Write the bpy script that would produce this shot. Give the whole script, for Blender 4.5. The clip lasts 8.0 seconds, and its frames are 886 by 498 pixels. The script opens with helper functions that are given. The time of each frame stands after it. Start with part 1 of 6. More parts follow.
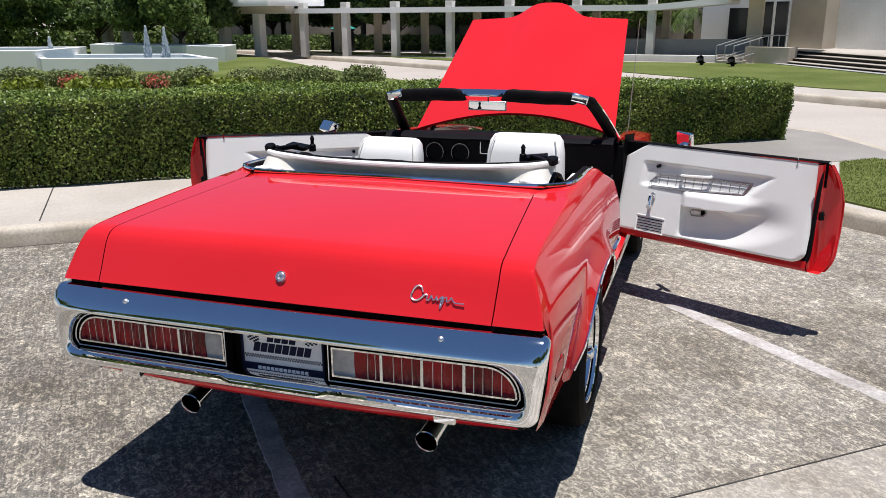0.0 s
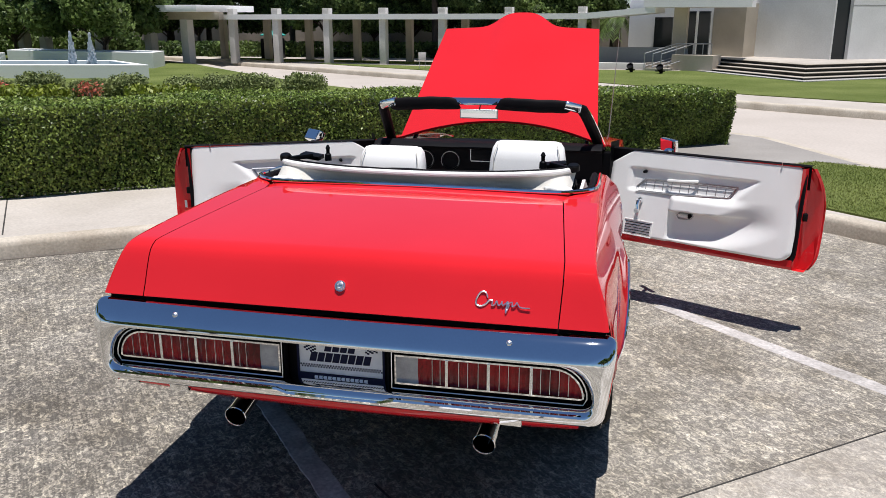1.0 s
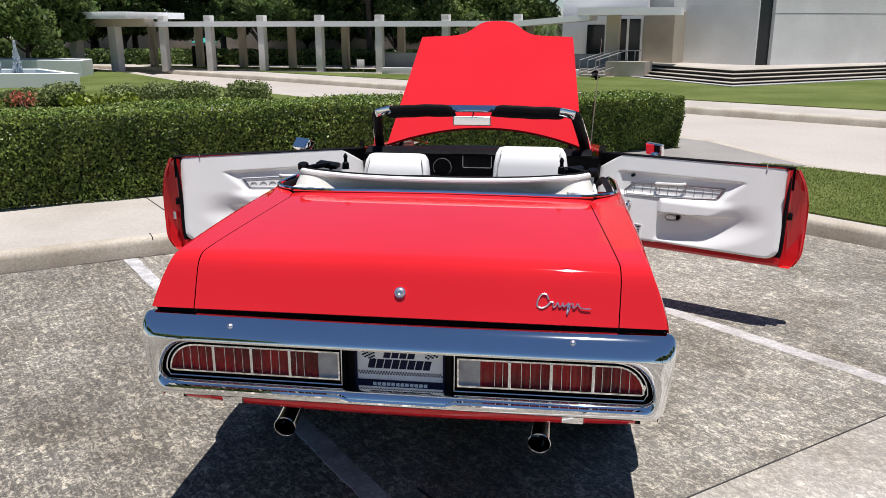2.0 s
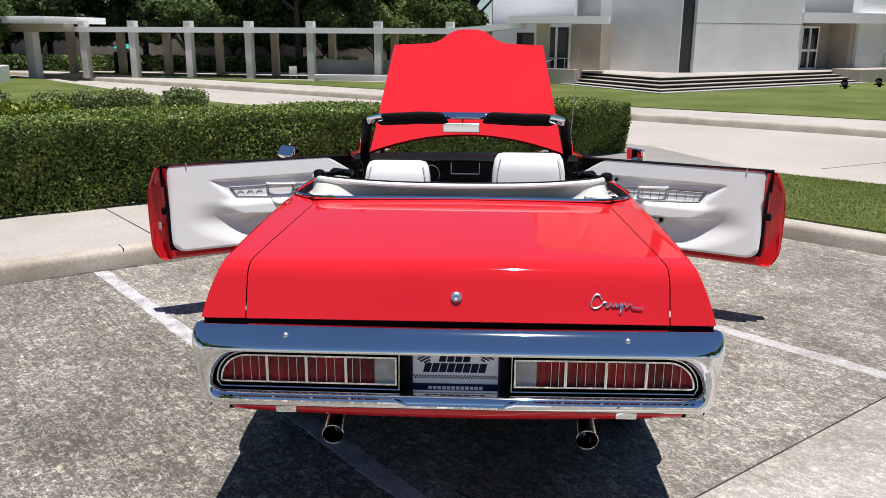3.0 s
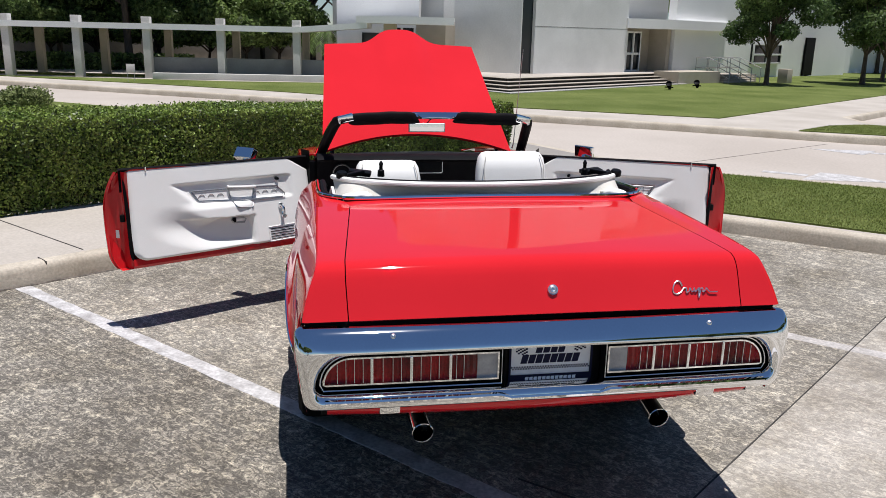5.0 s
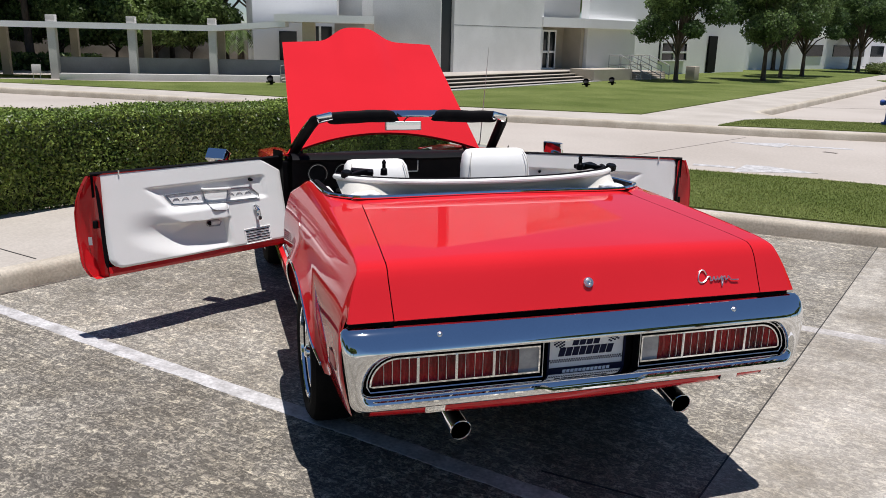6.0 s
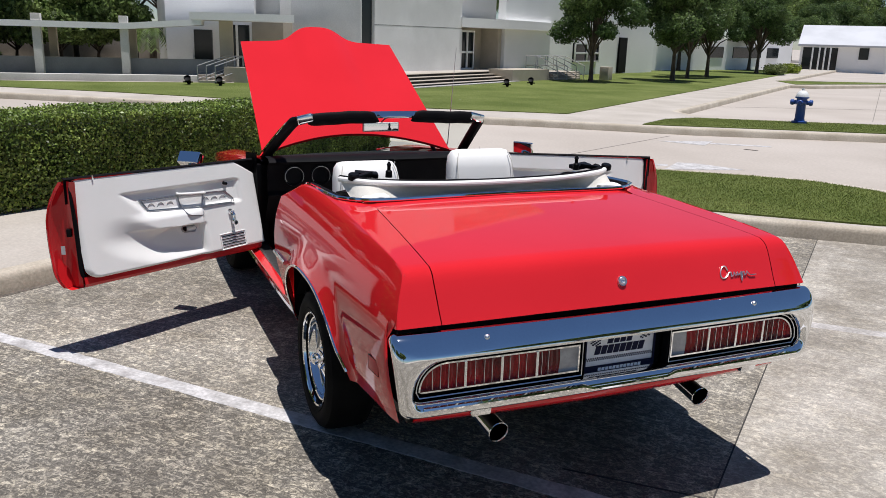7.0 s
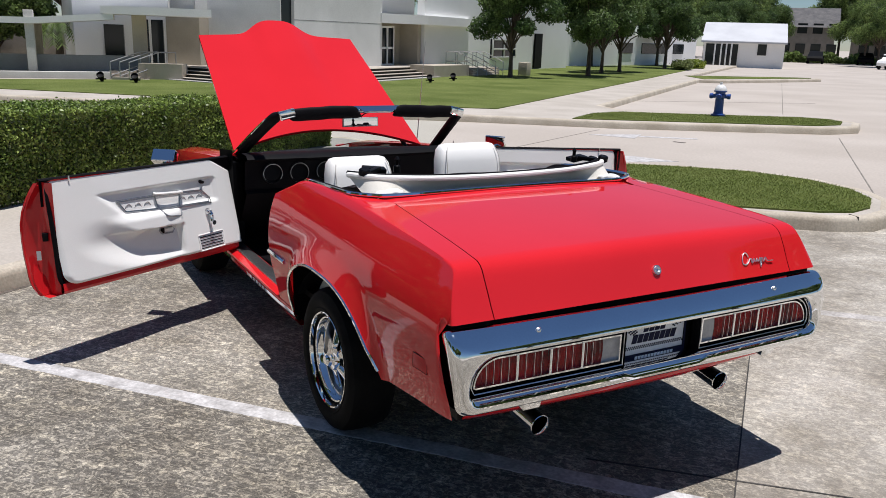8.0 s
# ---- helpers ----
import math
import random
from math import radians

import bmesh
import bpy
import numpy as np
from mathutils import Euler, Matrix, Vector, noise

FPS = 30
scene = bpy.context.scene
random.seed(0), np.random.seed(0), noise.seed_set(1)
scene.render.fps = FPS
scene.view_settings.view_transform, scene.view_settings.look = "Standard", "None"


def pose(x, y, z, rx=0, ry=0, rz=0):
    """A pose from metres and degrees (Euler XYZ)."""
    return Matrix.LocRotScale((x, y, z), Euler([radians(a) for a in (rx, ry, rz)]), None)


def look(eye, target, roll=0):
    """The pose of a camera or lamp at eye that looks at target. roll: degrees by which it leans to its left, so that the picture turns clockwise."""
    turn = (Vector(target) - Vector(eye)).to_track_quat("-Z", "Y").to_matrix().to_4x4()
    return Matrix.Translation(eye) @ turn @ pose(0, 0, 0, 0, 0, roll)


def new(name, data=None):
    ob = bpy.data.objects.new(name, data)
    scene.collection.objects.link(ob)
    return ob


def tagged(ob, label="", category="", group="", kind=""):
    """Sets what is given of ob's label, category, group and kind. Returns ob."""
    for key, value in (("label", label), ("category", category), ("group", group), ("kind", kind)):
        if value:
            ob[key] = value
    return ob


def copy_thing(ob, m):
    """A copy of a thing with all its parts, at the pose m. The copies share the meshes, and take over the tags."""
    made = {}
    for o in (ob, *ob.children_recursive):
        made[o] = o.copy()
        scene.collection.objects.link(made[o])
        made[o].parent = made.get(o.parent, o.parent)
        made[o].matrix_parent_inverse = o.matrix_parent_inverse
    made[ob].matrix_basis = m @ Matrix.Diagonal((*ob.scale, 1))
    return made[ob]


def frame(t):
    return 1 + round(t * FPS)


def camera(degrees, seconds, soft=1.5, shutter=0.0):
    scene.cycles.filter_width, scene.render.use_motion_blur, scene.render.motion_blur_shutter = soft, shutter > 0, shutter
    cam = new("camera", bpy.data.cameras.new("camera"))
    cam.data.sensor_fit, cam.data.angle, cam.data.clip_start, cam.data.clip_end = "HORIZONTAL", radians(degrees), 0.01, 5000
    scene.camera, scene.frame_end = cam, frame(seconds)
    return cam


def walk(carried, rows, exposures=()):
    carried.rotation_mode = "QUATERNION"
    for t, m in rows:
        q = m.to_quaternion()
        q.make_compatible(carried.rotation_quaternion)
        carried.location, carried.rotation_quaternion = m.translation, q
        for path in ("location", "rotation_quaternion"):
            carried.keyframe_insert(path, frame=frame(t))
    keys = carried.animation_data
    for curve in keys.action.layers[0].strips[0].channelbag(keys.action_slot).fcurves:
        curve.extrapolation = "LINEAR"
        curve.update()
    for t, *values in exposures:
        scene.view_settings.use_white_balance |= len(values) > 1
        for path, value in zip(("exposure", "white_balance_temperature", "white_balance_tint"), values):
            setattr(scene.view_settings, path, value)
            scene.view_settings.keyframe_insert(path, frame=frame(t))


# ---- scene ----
cam = camera(57.4, 8.0, 0.8)
PATH = [
    (0, (1.338, -2.208, 1.814), (0.735, -0.386, 1.251), -0.5),
    (0.5, (1.146, -2.29, 1.831), (0.63, -0.44, 1.273), -0.3),
    (1, (0.921, -2.381, 1.835), (0.494, -0.506, 1.286), -0.1),
    (2.5, (0.288, -2.56, 1.852), (0.119, -0.638, 1.325), -0.0),
    (3, (0.05, -2.604, 1.854), (-0.02, -0.673, 1.336), 0.3),
    (3.5, (-0.214, -2.642, 1.859), (-0.175, -0.71, 1.345), 0.8),
    (4, (-0.435, -2.662, 1.861), (-0.296, -0.734, 1.348), 0.9),
    (4.5, (-0.671, -2.637, 1.858), (-0.427, -0.72, 1.344), 1.2),
    (6, (-1.347, -2.501, 1.832), (-0.788, -0.65, 1.321), 1.3),
    (6.5, (-1.553, -2.413, 1.832), (-0.894, -0.595, 1.32), 1.5),
    (7, (-1.771, -2.327, 1.825), (-1.009, -0.548, 1.319), 1.7),
    (7.5, (-1.983, -2.209, 1.809), (-1.123, -0.475, 1.305), 1.8),
    (8, (-2.167, -2.093, 1.794), (-1.217, -0.409, 1.286), 1.8),
]
walk(cam, [(t, look(eye, target, roll)) for t, eye, target, roll in PATH], [(0, 0.13), (4, 0.08), (6, -0.04), (8, -0.06)])

# ---- light ----
SUN = Vector((0.068, -0.080, 0.985)).normalized()
world = bpy.data.worlds.new("sky")
scene.world = world
world.use_nodes = True
sky = world.node_tree.nodes.new("ShaderNodeTexSky")
sky.sky_type = "NISHITA"
sky.sun_disc = False
sky.sun_elevation = math.asin(SUN.z)
sky.sun_rotation = math.atan2(SUN.x, SUN.y)
sky.altitude = 800
sky.air_density, sky.dust_density, sky.ozone_density = 1.0, 0.0, 8.0
back = world.node_tree.nodes["Background"]
back.inputs["Strength"].default_value = 0.072
world.node_tree.links.new(sky.outputs[0], back.inputs["Color"])
lamp = bpy.data.lights.new("sun", "SUN")
lamp.energy, lamp.angle, lamp.color = 5.15, radians(0.5), (1.0, 0.968, 0.978)
sun = new("sun", lamp)
sun.matrix_world = look(SUN * 50, (0, 0, 0))

# ---- materials ----


def mat(name, col, col2=None, rough=0.6, metal=0.0, scale=3.0, fine=40.0, speck=0.25, bump=0.1, deep=0.005, coat=0.0, spec=0.5,
        stretch=(1, 1, 1), vary=0.0, thin=0.0, lo=0.35, hi=0.65):
    """A surface with a broad change between two colours, a fine grain and a fine relief."""
    m = bpy.data.materials.new(name)
    m.use_nodes = True
    nt = m.node_tree
    n, l = nt.nodes, nt.links
    b = n["Principled BSDF"]
    tc = n.new("ShaderNodeTexCoord")
    mp = n.new("ShaderNodeMapping")
    mp.inputs["Scale"].default_value = stretch
    l.new(tc.outputs["Object"], mp.inputs["Vector"])
    big, small = n.new("ShaderNodeTexNoise"), n.new("ShaderNodeTexNoise")
    big.inputs["Scale"].default_value, big.inputs["Detail"].default_value = scale, 6
    small.inputs["Scale"].default_value, small.inputs["Detail"].default_value = fine, 5
    l.new(mp.outputs[0], big.inputs["Vector"])
    l.new(mp.outputs[0], small.inputs["Vector"])
    ramp = n.new("ShaderNodeValToRGB")
    ramp.color_ramp.elements[0].position, ramp.color_ramp.elements[1].position = lo, hi
    ramp.color_ramp.elements[0].color = (*col, 1)
    ramp.color_ramp.elements[1].color = (*(col2 or col), 1)
    l.new(big.outputs["Fac"], ramp.inputs["Fac"])
    val = n.new("ShaderNodeMapRange")
    val.inputs["To Min"].default_value, val.inputs["To Max"].default_value = 1 - speck, 1 + speck
    val.inputs["From Min"].default_value, val.inputs["From Max"].default_value = 0.25, 0.75
    l.new(small.outputs["Fac"], val.inputs["Value"])
    last = val.outputs[0]
    if vary:
        geo = n.new("ShaderNodeNewGeometry")
        v2 = n.new("ShaderNodeMapRange")
        v2.inputs["To Min"].default_value, v2.inputs["To Max"].default_value = 1 - vary, 1 + vary
        l.new(geo.outputs["Random Per Island"], v2.inputs["Value"])
        mul = n.new("ShaderNodeMath")
        mul.operation = "MULTIPLY"
        l.new(last, mul.inputs[0])
        l.new(v2.outputs[0], mul.inputs[1])
        last = mul.outputs[0]
    sc = n.new("ShaderNodeVectorMath")
    sc.operation = "SCALE"
    l.new(ramp.outputs["Color"], sc.inputs[0])
    l.new(last, sc.inputs["Scale"])
    l.new(sc.outputs[0], b.inputs["Base Color"])
    b.inputs["Roughness"].default_value, b.inputs["Metallic"].default_value = rough, metal
    b.inputs["Coat Weight"].default_value, b.inputs["Coat Roughness"].default_value = coat, 0.03
    b.inputs["Specular IOR Level"].default_value = spec
    if bump:
        bp = n.new("ShaderNodeBump")
        bp.inputs["Strength"].default_value, bp.inputs["Distance"].default_value = bump, deep
        l.new(small.outputs["Fac"], bp.inputs["Height"])
        l.new(bp.outputs[0], b.inputs["Normal"])
    if thin:
        tr, mx = n.new("ShaderNodeBsdfTranslucent"), n.new("ShaderNodeMixShader")
        l.new(sc.outputs[0], tr.inputs["Color"])
        mx.inputs["Fac"].default_value = thin
        l.new(b.outputs[0], mx.inputs[1])
        l.new(tr.outputs[0], mx.inputs[2])
        l.new(mx.outputs[0], n["Material Output"].inputs["Surface"])
    return m


def worn_concrete(name, dark, light, grime, rake=0.2, chalk=1.0):
    """Old slab: broad stains, mottling, and brush strokes along one direction."""
    m = bpy.data.materials.new(name)
    m.use_nodes = True
    n, l = m.node_tree.nodes, m.node_tree.links
    b = n["Principled BSDF"]
    tc, mp = n.new("ShaderNodeTexCoord"), n.new("ShaderNodeMapping")
    mp.inputs["Rotation"].default_value = (0, 0, radians(49))
    l.new(tc.outputs["Object"], mp.inputs["Vector"])

    def layer(scale, detail, lo, hi, c0, c1, stretch=None, rough=0.6, twist=0.0):
        t, r = n.new("ShaderNodeTexNoise"), n.new("ShaderNodeValToRGB")
        t.inputs["Scale"].default_value, t.inputs["Detail"].default_value, t.inputs["Roughness"].default_value = scale, detail, rough
        t.inputs["Distortion"].default_value = twist
        src = mp.outputs[0]
        if stretch:
            m2 = n.new("ShaderNodeMapping")
            m2.inputs["Scale"].default_value = stretch
            l.new(src, m2.inputs["Vector"])
            src = m2.outputs[0]
        l.new(src, t.inputs["Vector"])
        r.color_ramp.elements[0].position, r.color_ramp.elements[1].position = lo, hi
        r.color_ramp.elements[0].color, r.color_ramp.elements[1].color = (*c0, 1), (*c1, 1)
        l.new(t.outputs["Fac"], r.inputs["Fac"])
        return t, r

    def times(a, c):
        x = n.new("ShaderNodeMix")
        x.data_type, x.blend_type = "RGBA", "MULTIPLY"
        x.inputs["Factor"].default_value = 1.0
        l.new(a, x.inputs["A"])
        l.new(c, x.inputs["B"])
        return x.outputs["Result"]

    _, base = layer(0.7, 6, 0.36, 0.62, dark, light, rough=0.65)
    _, stain = layer(1.9, 9, 0.34, 0.56, (grime, grime * 0.975, grime * 0.92), (1, 1, 1), rough=0.75)
    _, patch = layer(0.9, 7, 0.42, 0.60, (0.90, 0.885, 0.86), (1.05, 1.05, 1.04), rough=0.7)
    _, mottle = layer(150, 2, 0.46, 0.54, (1 - 0.18 * chalk,) * 3, (1 + 0.17 * chalk,) * 3, rough=0.6)
    _, strokes = layer(34, 5, 0.42, 0.58, (0.94 - 0.10 * chalk,) * 3, (1.04 + 0.08 * chalk,) * 3, stretch=(0.8, 1.25, 1), rough=0.7)
    _, white = layer(30, 5, 0.505, 0.545, (1 - 0.24 * chalk,) * 3, (1 + 0.48 * chalk, 1 + 0.47 * chalk, 1 + 0.42 * chalk), stretch=(0.9, 1.1, 1), rough=0.55, twist=1.6)
    _, scale_ = layer(13, 7, 0.53, 0.585, (1 - 0.06 * chalk,) * 3, (1 + 0.42 * chalk, 1 + 0.41 * chalk, 1 + 0.36 * chalk), stretch=(0.9, 1.1, 1), rough=0.7, twist=0.8)
    _, broom = layer(95, 2, 0.42, 0.58, (1 - rake,) * 3, (1 + rake * 0.7, 1 + rake * 0.7, 1 + rake * 0.66), stretch=(0.05, 1, 1), rough=0.6)
    grit, _ = layer(150, 3, 0.4, 0.6, (0.8,) * 3, (1.1,) * 3)
    col = times(times(times(times(times(base.outputs[0], patch.outputs[0]), stain.outputs[0]), mottle.outputs[0]), strokes.outputs[0]), times(times(white.outputs[0], scale_.outputs[0]), broom.outputs[0]))
    l.new(col, b.inputs["Base Color"])
    b.inputs["Roughness"].default_value = 0.82
    b.inputs["Specular IOR Level"].default_value = 0.25
    bp, bp2 = n.new("ShaderNodeBump"), n.new("ShaderNodeBump")
    bp.inputs["Strength"].default_value, bp.inputs["Distance"].default_value = 0.6, 0.004
    bp2.inputs["Strength"].default_value, bp2.inputs["Distance"].default_value = 0.4, 0.003
    l.new(white.outputs["Color"], bp.inputs["Height"])
    l.new(grit.outputs["Fac"], bp2.inputs["Height"])
    l.new(bp.outputs[0], bp2.inputs["Normal"])
    l.new(bp2.outputs[0], b.inputs["Normal"])
    return m


def glassy(name, tint=(0.95, 1, 0.98), rough=0.0):
    m = bpy.data.materials.new(name)
    m.use_nodes = True
    n, l = m.node_tree.nodes, m.node_tree.links
    tr, gl, mx = n.new("ShaderNodeBsdfTransparent"), n.new("ShaderNodeBsdfGlossy"), n.new("ShaderNodeMixShader")
    tr.inputs["Color"].default_value = (*tint, 1)
    gl.inputs["Roughness"].default_value = rough
    mx.inputs["Fac"].default_value = 0.05
    l.new(tr.outputs[0], mx.inputs[1])
    l.new(gl.outputs[0], mx.inputs[2])
    l.new(mx.outputs[0], n["Material Output"].inputs["Surface"])
    return m


RED = mat("red_paint", (0.63, 0.0165, 0.021), (0.67, 0.0185, 0.024), rough=0.5, scale=1.5, fine=400, speck=0.02, bump=0, coat=1.0, spec=0.0)
RED.node_tree.nodes["Principled BSDF"].inputs["Coat IOR"].default_value = 1.49
RED_IN = mat("red_paint_inner", (0.55, 0.008, 0.010), (0.62, 0.012, 0.016), rough=0.4, scale=4, speck=0.08, bump=0, coat=0.5)
CHROME = mat("chrome", (0.86, 0.87, 0.88), (0.90, 0.91, 0.92), rough=0.03, metal=1, scale=6, fine=120, speck=0.02, bump=0)
STEEL = mat("dull_steel", (0.4, 0.4, 0.4), (0.5, 0.5, 0.5), rough=0.35, metal=1, fine=80, speck=0.2, bump=0.05)
BLACK = mat("black_paint", (0.0025, 0.0025, 0.003), (0.005, 0.005, 0.006), spec=0.12, rough=0.45, speck=0.2, bump=0.03)
VINYL = mat("black_vinyl", (0.004, 0.0035, 0.005), (0.007, 0.006, 0.007), spec=0.1, rough=0.65, scale=9, fine=260, speck=0.2, bump=0.25, deep=0.002)
WHITE_VINYL = mat("white_vinyl", (0.85, 0.84, 0.79), (0.88, 0.87, 0.83), rough=0.42, scale=4, fine=320, speck=0.04, bump=0.18, deep=0.0015)
CREAM = mat("cream_canvas", (0.62, 0.59, 0.51), (0.70, 0.67, 0.60), rough=0.7, scale=6, fine=300, speck=0.08, bump=0.2, deep=0.002)
RUBBER = mat("tyre_rubber", (0.004, 0.004, 0.004), (0.008, 0.0078, 0.0075), rough=0.8, spec=0.12, scale=12, fine=90, speck=0.25, bump=0.25)
MARKER = mat("marker_red", (0.50, 0.010, 0.016), (0.56, 0.012, 0.019), rough=0.3, scale=25, fine=180, speck=0.1, bump=0.05, spec=0.3)
# brighter red blotches put the reflectors' glow into the lens colour
LENS = mat("red_lens", (0.085, 0.0015, 0.003), (0.42, 0.006, 0.010), rough=0.25, scale=7, fine=110, speck=0.3, bump=0.15, deep=0.002, coat=0.3, spec=0.2, lo=0.36, hi=0.72)
CLEAR = mat("clear_lens", (0.30, 0.30, 0.31), (0.42, 0.42, 0.43), rough=0.2, scale=20, fine=150, speck=0.08, bump=0.2, deep=0.002, coat=0.8)
PLATE = mat("plate_enamel", (0.82, 0.84, 0.89), (0.86, 0.88, 0.91), rough=0.3, scale=20, speck=0.03, bump=0)
INK = mat("dark_blue_ink", (0.012, 0.014, 0.04), (0.016, 0.018, 0.05), rough=0.5, spec=0.1, speck=0.05, bump=0)
CONCRETE = worn_concrete("old_concrete", (0.29, 0.264, 0.226), (0.53, 0.496, 0.443), 0.70, 0.05, 0.42)
CONCRETE_MID = worn_concrete("buff_concrete", (0.215, 0.196, 0.166), (0.375, 0.349, 0.306), 0.72, 0.14, 0.9)
CONCRETE_OLD = worn_concrete("older_concrete", (0.186, 0.170, 0.146), (0.308, 0.286, 0.250), 0.76, 0.18, 1.15)
ROAD = mat("pale_concrete", (0.41, 0.362, 0.31), (0.475, 0.425, 0.37), rough=0.85, scale=0.35, fine=22, speck=0.10, bump=0.2)
WALKC = mat("walk_concrete", (0.40, 0.36, 0.305), (0.48, 0.437, 0.38), rough=0.85, scale=0.9, fine=45, speck=0.12, bump=0.25)
KERBC = mat("kerb_concrete", (0.40, 0.345, 0.265), (0.52, 0.465, 0.375), rough=0.85, scale=2.2, fine=50, speck=0.2, bump=0.35)
HAIRLINE = mat("road_joint", (0.16, 0.145, 0.125), (0.26, 0.24, 0.21), rough=0.9, scale=6, fine=30, bump=0.2)
JOINT = mat("joint_tar", (0.03, 0.028, 0.024), (0.06, 0.056, 0.05), rough=0.9, fine=30, bump=0.2)
LINE_WORN = mat("faded_line", (0.34, 0.316, 0.286), (0.51, 0.48, 0.45), rough=0.8, scale=5, fine=55, speck=0.3, bump=0.3)
DARK_MARK = mat("dark_mark", (0.06, 0.05, 0.04), (0.14, 0.12, 0.10), rough=0.95, scale=9, fine=60, speck=0.4, bump=0.5)
LINE = mat("worn_white_line", (0.37, 0.355, 0.34), (0.59, 0.575, 0.56), rough=0.7, scale=9, fine=60, speck=0.28, bump=0.3)
GRASS = mat("lawn_grass", (0.095, 0.125, 0.030), (0.155, 0.185, 0.055), rough=0.9, scale=0.5, fine=55, speck=0.45, bump=0.8, deep=0.03, spec=0.1)
BLADE = mat("grass_blade", (0.145, 0.185, 0.042), (0.23, 0.26, 0.075), rough=0.6, scale=1.2, speck=0.2, bump=0, vary=0.5, thin=0.3, spec=0.2)
HEDGE = mat("hedge_leaf", (0.11, 0.17, 0.030), (0.235, 0.30, 0.066), rough=0.42, scale=3.5, speck=0.2, bump=0, vary=0.8, thin=0.25, spec=0.4)
SAGE = mat("shrub_leaf", (0.15, 0.185, 0.065), (0.28, 0.32, 0.13), rough=0.6, scale=2.0, speck=0.2, bump=0, vary=0.5, thin=0.25, spec=0.2)
HCORE = mat("hedge_inside_shade", (0.010, 0.018, 0.004), (0.022, 0.034, 0.008), rough=0.9, scale=14, fine=40, speck=0.4, bump=0.8, deep=0.03)
LEAF = mat("tree_leaf", (0.050, 0.095, 0.029), (0.155, 0.225, 0.072), rough=0.5, scale=0.6, speck=0.2, bump=0, vary=0.6, thin=0.45, spec=0.3)
LEAF2 = mat("dark_tree_leaf", (0.075, 0.125, 0.036), (0.225, 0.30, 0.092), rough=0.5, scale=0.5, speck=0.2, bump=0, vary=0.6, thin=0.5, spec=0.3)
LEAF3 = mat("yellow_green_leaf", (0.16, 0.21, 0.02), (0.25, 0.29, 0.04), rough=0.5, scale=2, speck=0.2, bump=0, vary=0.4, thin=0.3)
PETAL = mat("coral_petal", (0.55, 0.12, 0.08), (0.65, 0.22, 0.14), rough=0.6, scale=4, speck=0.2, bump=0, vary=0.3, thin=0.3)
BARK = mat("bark", (0.06, 0.045, 0.032), (0.12, 0.09, 0.065), rough=0.9, scale=5, fine=18, speck=0.4, bump=0.9, deep=0.03, stretch=(1, 1, 0.25))
STUCCO = mat("white_stucco", (0.84, 0.84, 0.82), (0.90, 0.90, 0.88), rough=0.85, scale=0.5, fine=30, speck=0.05, bump=0.15)
COLUMN = mat("column_plaster", (0.56, 0.54, 0.50), (0.66, 0.64, 0.60), rough=0.85, scale=1.0, fine=30, speck=0.08, bump=0.15)
GREYWALK = mat("grey_walk_concrete", (0.24, 0.222, 0.198), (0.31, 0.288, 0.258), rough=0.85, scale=0.9, fine=45, speck=0.12, bump=0.25)
# grey holds the canopy's shade that falls on the low wall
SHADEWALL = mat("canopy_shade_render", (0.24, 0.24, 0.235), (0.32, 0.32, 0.31), rough=0.85, scale=1.0, fine=30, speck=0.08, bump=0.15)
STONE = mat("cladding_panel", (0.70, 0.70, 0.67), (0.80, 0.80, 0.77), rough=0.75, scale=0.8, fine=24, speck=0.06, bump=0.15)
TAN = mat("tan_plaster", (0.40, 0.35, 0.28), (0.47, 0.42, 0.34), rough=0.85, scale=1.2, fine=30, speck=0.06, bump=0.15)
DARKGLASS = mat("dark_glass", (0.012, 0.016, 0.018), (0.02, 0.025, 0.028), rough=0.08, scale=0.5, speck=0.05, bump=0, spec=0.35)
NOSE = mat("step_tread", (0.34, 0.30, 0.245), (0.43, 0.385, 0.32), rough=0.85, scale=1.5, fine=30, speck=0.15, bump=0.2)
# near-black puts the shade under the nosings into the risers; also colours panel joints
STEP = mat("shade_and_joint_dark", (0.040, 0.035, 0.030), (0.075, 0.066, 0.057), rough=0.85, scale=1.5, fine=30, speck=0.2, bump=0.3)
GRAVEL = mat("gravel", (0.30, 0.29, 0.27), (0.55, 0.53, 0.50), rough=0.9, scale=25, fine=60, speck=0.4, bump=0.9, deep=0.03)
PIPE = mat("grey_pipe", (0.42, 0.42, 0.42), (0.5, 0.5, 0.5), rough=0.4, metal=0.6, speck=0.08, bump=0)
BLUE = mat("blue_enamel", (0.012, 0.055, 0.26), (0.018, 0.075, 0.32), rough=0.4, scale=9, fine=50, speck=0.12, bump=0.1, coat=0.3)
WHITEP = mat("white_enamel", (0.72, 0.72, 0.70), (0.80, 0.80, 0.78), rough=0.4, scale=9, speck=0.05, bump=0.05)
ROOFM = mat("roof_sheet", (0.50, 0.51, 0.52), (0.58, 0.59, 0.60), rough=0.6, scale=0.6, speck=0.04, bump=0)
BROWN = mat("grey_brown_siding", (0.22, 0.205, 0.185), (0.29, 0.27, 0.245), rough=0.85, scale=1.2, fine=20, speck=0.1, bump=0.1)
SHINGLE = mat("grey_shingle", (0.09, 0.088, 0.09), (0.14, 0.135, 0.13), rough=0.9, scale=1.5, fine=8, speck=0.2, bump=0.3)
TEAL = mat("teal_canvas", (0.02, 0.28, 0.24), (0.03, 0.34, 0.29), rough=0.7, bump=0.05)
